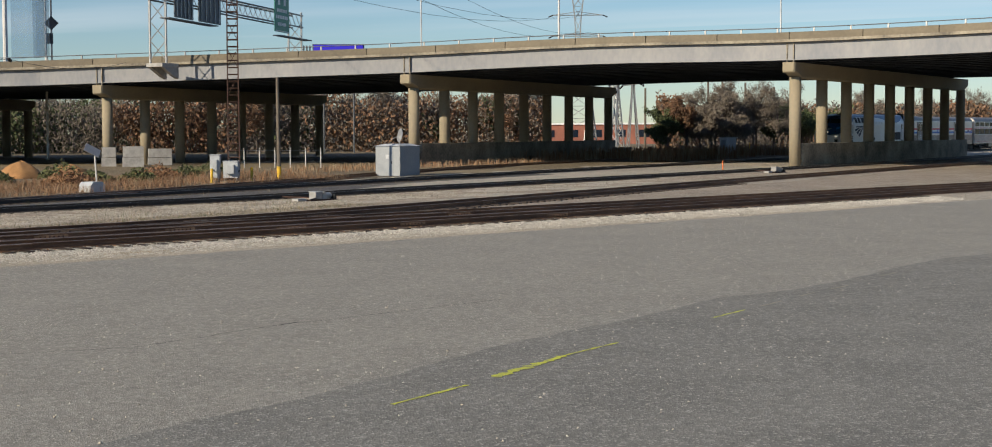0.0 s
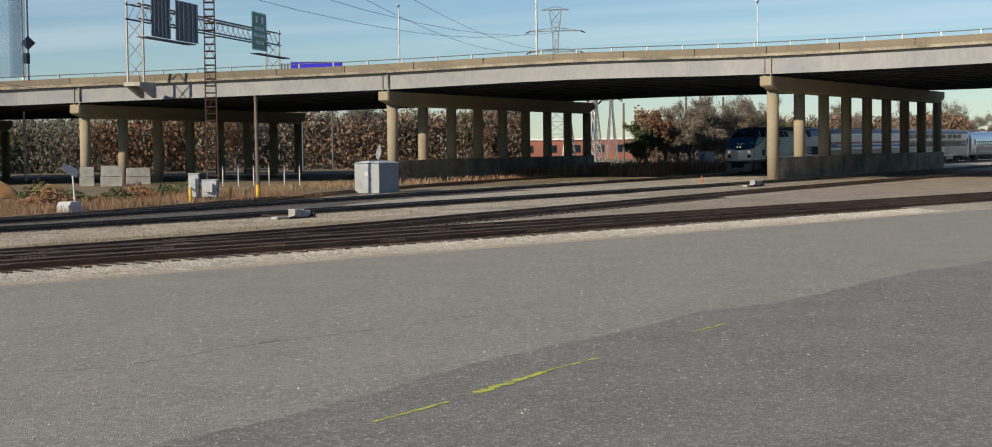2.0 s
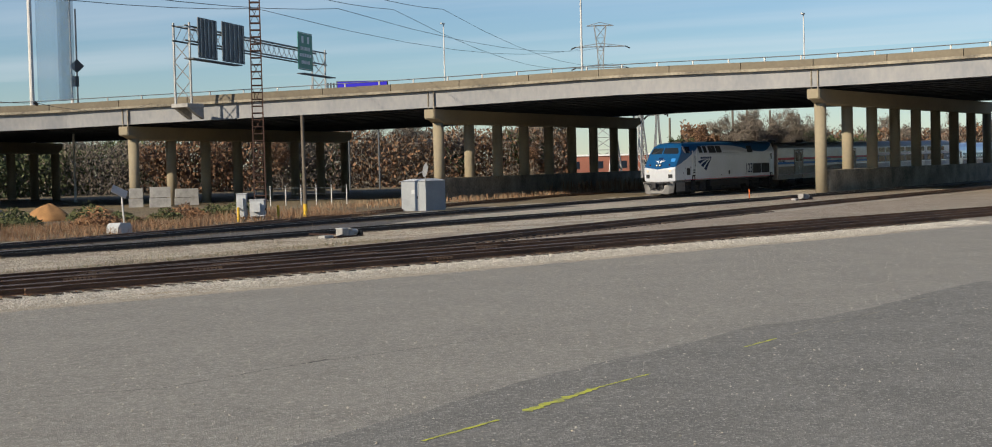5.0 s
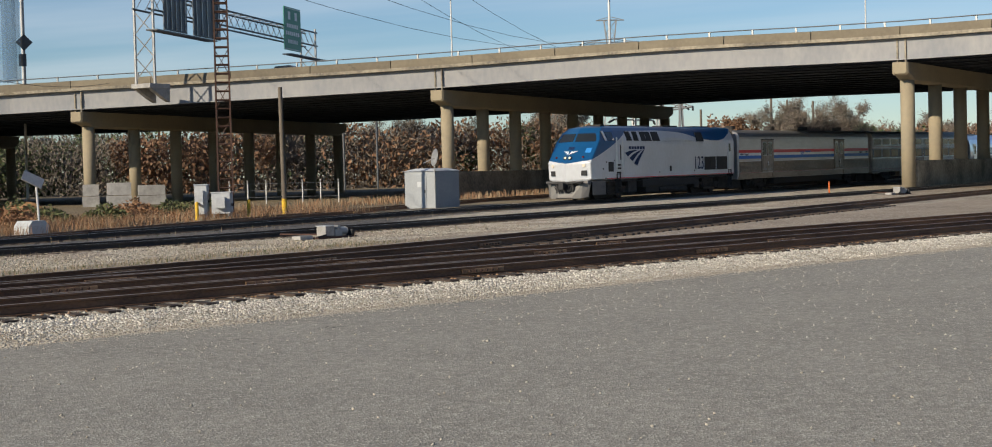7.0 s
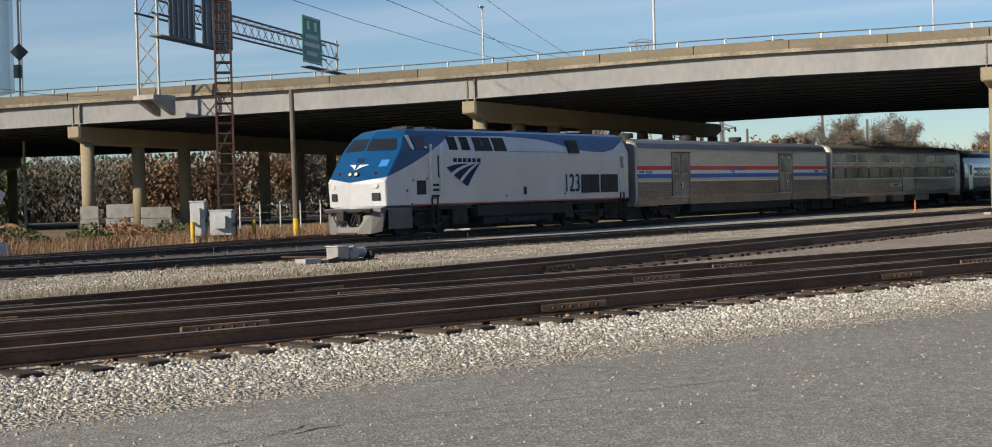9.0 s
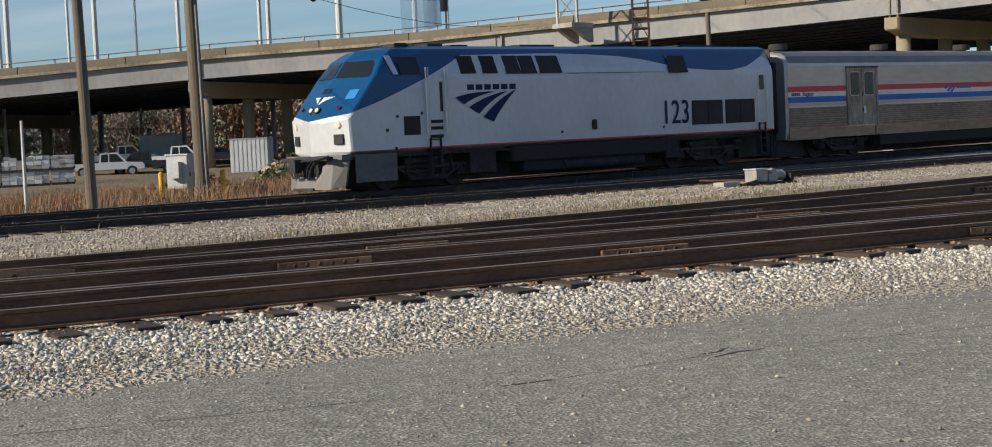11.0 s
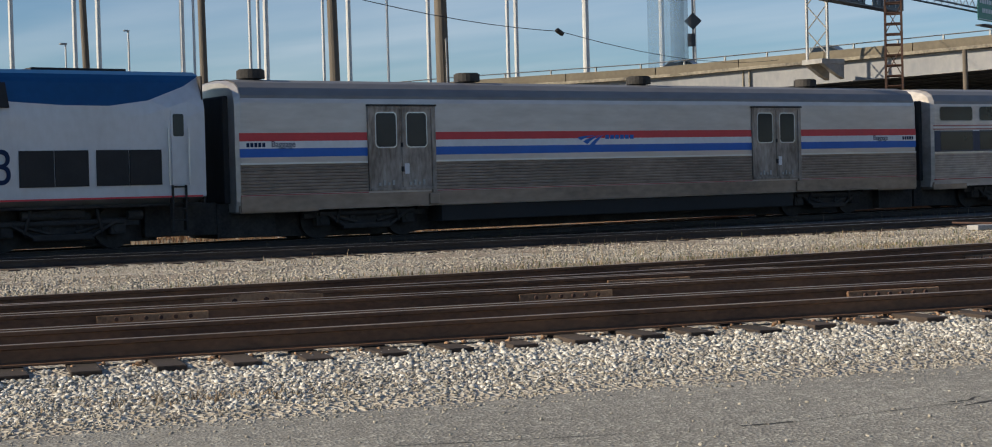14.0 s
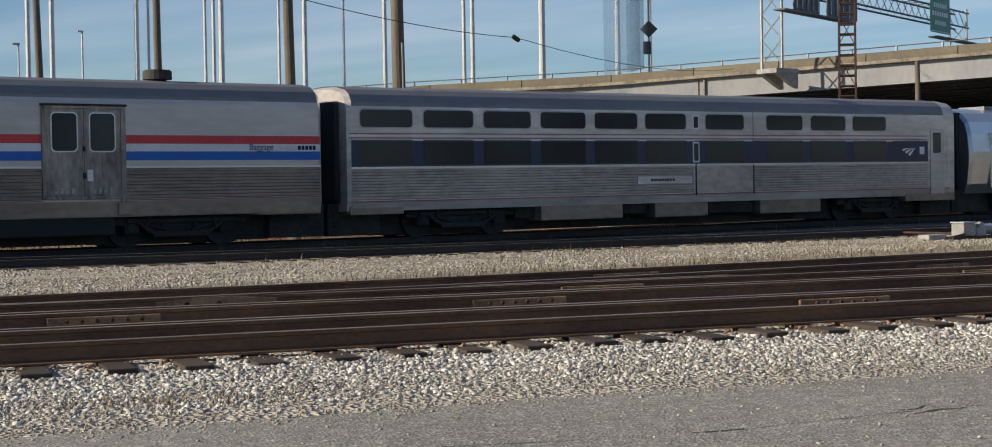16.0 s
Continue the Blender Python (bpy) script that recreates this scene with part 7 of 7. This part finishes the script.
def wire(name, pts, r, label):
    bm = B()
    P = [Vector(p) for p in pts]
    for a, b in zip(P, P[1:]):
        n = 8
        q = [a.lerp(b, i / n) - Vector((0, 0, 1)) * ((b - a).length * 0.012 * 4 * (i / n) * (1 - i / n)) for i in range(n + 1)]
        for u, v in zip(q, q[1:]):
            tube(bm, u, v, r, n=4, cap=False)
    tagged(obj(name, bm, BLACK), label, "cable", "overhead cables")


for a, b in (((103.7, 89.7, 20.3), (343.7, 179.4, 33.4)), ((109.1, 83.1, 20.2), (347.2, 172.9, 34.0)), ((120.8, 84.2, 21.0), (343.6, 179.6, 28.6)), ((132.3, 85.1, 21.9), (347.1, 173, 29.1))):
    A, Bv = Vector(a), Vector(b)
    wire("power_line", (A + (A - Bv) * 0.35, A, Bv), 0.028, "thin dark power line across the sky")
wire("service_cable", ((12.0, 37.0, 8.2), (23.8, 44, 7.55), (38, 51.5, 7.5), (78, 80.4, 9.5)), 0.014, "dark service cable from a pole to the bridge")
th = thing("cable_closure", pose(38, 51.5, 7.47, 0, 5, 40), "dark splice closure hung on a cable", "cable closure")
part("case", tubes(((-0.35, 0, 0), (0.35, 0, 0), 0.10), ((0.35, 0, 0), (0.5, 0, 0), 0.10, 0.03), ((-0.5, 0, 0), (-0.35, 0, 0), 0.03, 0.10), n=10), BLACK, th)
for x, y, h, lx in ((167.2, 72.3, 8.6, 0.5), (170.6, 64.6, 12.0, -1.2), (171.4, 62.9, 9.4, -1.0), (172.5, 60.2, 9.2, 0.6), (173.9, 56.7, 8.6, 0.3)):
    wood_pole(x, y, h, 0.17, "distant wooden utility pole beyond the bridge", (0, lx))


def far_building(x, y, rot, w, d, h, wall, label, name):
    th = thing(name, pose(x, y, 0.2, 0, 0, rot), label, "building", "distant buildings")
    part("wall", boxes((-w / 2, w / 2, -d / 2, d / 2, 0, h)), wall, th)
    part("roof", boxes((-w / 2 - 0.3, w / 2 + 0.3, -d / 2 - 0.3, d / 2 + 0.3, h, h + 0.35)), WHITE_PAINT, th)
    for k in range(int(w / 5)):
        x0 = -w / 2 + 2 + 5 * k
        part("window", boxes((x0, x0 + 2.2, -d / 2 - 0.06, -d / 2 + 0.02, h * 0.4, h * 0.75)), GLASS, th)


BRICK = mat("red_brick_far", (0.28, 0.11, 0.075), 0.9, var=0.3, scale=0.4, fine=5)
far_building(283, 133, -64, 46, 14, 4.4, BRICK, "long low red brick building far off", "brick_building")
GREENROOF = mat("pale_green_sheet", (0.40, 0.52, 0.46), 0.7, var=0.2, scale=0.3, fine=3)
far_building(330, 70, -75, 40, 14, 5.0, GREENROOF, "long low pale green shed far off", "shed")
th = thing("relay_hut", pose(150.4, 53.5, 0.45, 0, 0, -20), "small white relay hut beyond the bridge", "equipment hut")
part("body", boxes((-0.8, 0.8, -0.6, 0.6, 0, 1.9), bevel=0.02), BOX_WHITE, th)
part("roof", boxes((-0.9, 0.9, -0.7, 0.7, 1.9, 2.0)), GALV, th)
part("door", boxes((-0.82, -0.8, -0.35, 0.35, 0.1, 1.7)), BOX_GREY, th)
pipe_marker(150.0, 50.6, 1.5, YELLOW, "yellow marker post beyond the bridge")

th = thing("concrete_ledge", pose(138.3, 63.2, 0.0, 0, 0, -62), "low pale concrete ledge beyond the bridge piers", "concrete slab")
part("block", boxes((-2.6, 2.6, -0.4, 0.4, 0.2, 1.25), bevel=0.04), CONCRETE_P, th)
part("coping", boxes((-2.65, 2.65, -0.45, 0.45, 1.25, 1.38), bevel=0.02), CONCRETE_P, th)

# thin high cloud
CLOUD = bpy.data.materials.new("thin_cloud")
CLOUD.use_nodes = True
nt = CLOUD.node_tree
nt.nodes.remove(nt.nodes["Principled BSDF"])
em = nt.nodes.new("ShaderNodeEmission")
em.inputs[0].default_value, em.inputs[1].default_value = (0.90, 0.94, 1.0, 1), 0.82
tr = nt.nodes.new("ShaderNodeBsdfTransparent")
mxs = nt.nodes.new("ShaderNodeMixShader")
tc = nt.nodes.new("ShaderNodeTexCoord")
mp = nt.nodes.new("ShaderNodeMapping")
mp.inputs["Scale"].default_value = (0.0011, 0.0004, 1)
mp.inputs["Rotation"].default_value = (0, 0, 0.9)
nz = nt.nodes.new("ShaderNodeTexNoise")
nz.inputs["Scale"].default_value, nz.inputs["Detail"].default_value = 1.6, 9
mr = nt.nodes.new("ShaderNodeMapRange")
mr.inputs["From Min"].default_value, mr.inputs["From Max"].default_value = 0.38, 0.78
mr.inputs["To Max"].default_value = 0.33
nt.links.new(tc.outputs["Object"], mp.inputs["Vector"])
nt.links.new(mp.outputs[0], nz.inputs["Vector"])
nt.links.new(nz.outputs["Fac"], mr.inputs["Value"])
nt.links.new(mr.outputs[0], mxs.inputs[0])
nt.links.new(tr.outputs[0], mxs.inputs[1])
nt.links.new(em.outputs[0], mxs.inputs[2])
nt.links.new(mxs.outputs[0], nt.nodes["Material Output"].inputs["Surface"])
tagged(raw("backdrop_clouds", [(250, -1500, 300), (4200, -1500, 300), (4200, 4300, 300), (250, 4300, 300)], [(0, 1, 2, 3)], CLOUD), "thin streaky white cloud high in the sky", "cloud", kind="structure")

# ---- traffic on the bridge ----
TRAFFIC = [(vehicle("van", pose(80, 86, 9.5), 5.6, PICKUP_W, "white van driving over the highway bridge", "van", "van"), 13.0, 85.0, 10.3, 17.6),
           (vehicle("car", pose(90, 60, 10), 4.4, DARK_CAR, "dark car driving over the highway bridge", "car"), 7.5, 52.7, 8.2, 16.0),
           (vehicle("car", pose(90, 66, 10), 4.4, DARK_CAR, "dark car driving over the highway bridge", "car"), 4.0, 83.5, 14.5, 15.5),
           (vehicle("car", pose(90, 72, 10), 4.4, DARK_CAR, "dark car driving over the highway bridge", "car"), 4.0, 118.5, 11.5, 15.0)]

# ---- what moves ----
# where the joint between locomotive and baggage car stands on the main line, second by second
JOINT = [(0.0, 156.0), (1.0, 147.6), (1.5, 143.2), (2.0, 138.9), (2.5, 134.5), (3.0, 130.1), (3.5, 125.7), (4.0, 121.5), (4.5, 117.2), (4.7, 115.4), (6.8, 95.0), (7.0, 92.6), (7.5, 86.9), (8.0, 81.5), (8.2, 79.4), (10.3, 56.5), (11.0, 48.8), (12.0, 37.98), (13.0, 27.3), (14.0, 16.72), (15.0, 6.03), (16.0, -4.62)]
joint = curve_y(JOINT)


def motions():
    times = [i * 0.5 for i in range(33)]
    for th, x0, length in TRAIN:
        rows = []
        for t in times:
            x = joint(t) + x0
            za, zb = rail_t(x + 4), rail_t(x + length - 4)
            ya, yb = main_t(x + 4), main_t(x + length - 4)
            run = length - 8
            rows.append((t, pose(x, ya - (yb - ya) / run * 4, za - (zb - za) / run * 4, 0, -math.degrees(math.atan((zb - za) / run)), math.degrees(math.atan((yb - ya) / run)))))
        walk(th, rows)
    for th, lane, y0, t0, speed in TRAFFIC:
        rows = []
        for t in times:
            y = max(-110.0, min(186.0, y0 - speed * (t - t0)))
            c = bridge_section(y, [(lane, -0.94)])[0]
            e = bridge_section(y - 1, [(lane, -0.94)])[0] - c
            rows.append((t, pose(c.x, c.y, c.z, 0, -math.degrees(math.atan2(e.z, math.hypot(e.x, e.y))), math.degrees(math.atan2(e.y, e.x)))))
        walk(th, rows)
    steps = [i * 2 / 30 for i in range(241)]
    for w, x, r in WHEELSETS:
        walk(w, [(t, pose(x, 0, r, 0, math.degrees((joint(t) - joint(0)) / r), 0)) for t in steps])


motions()
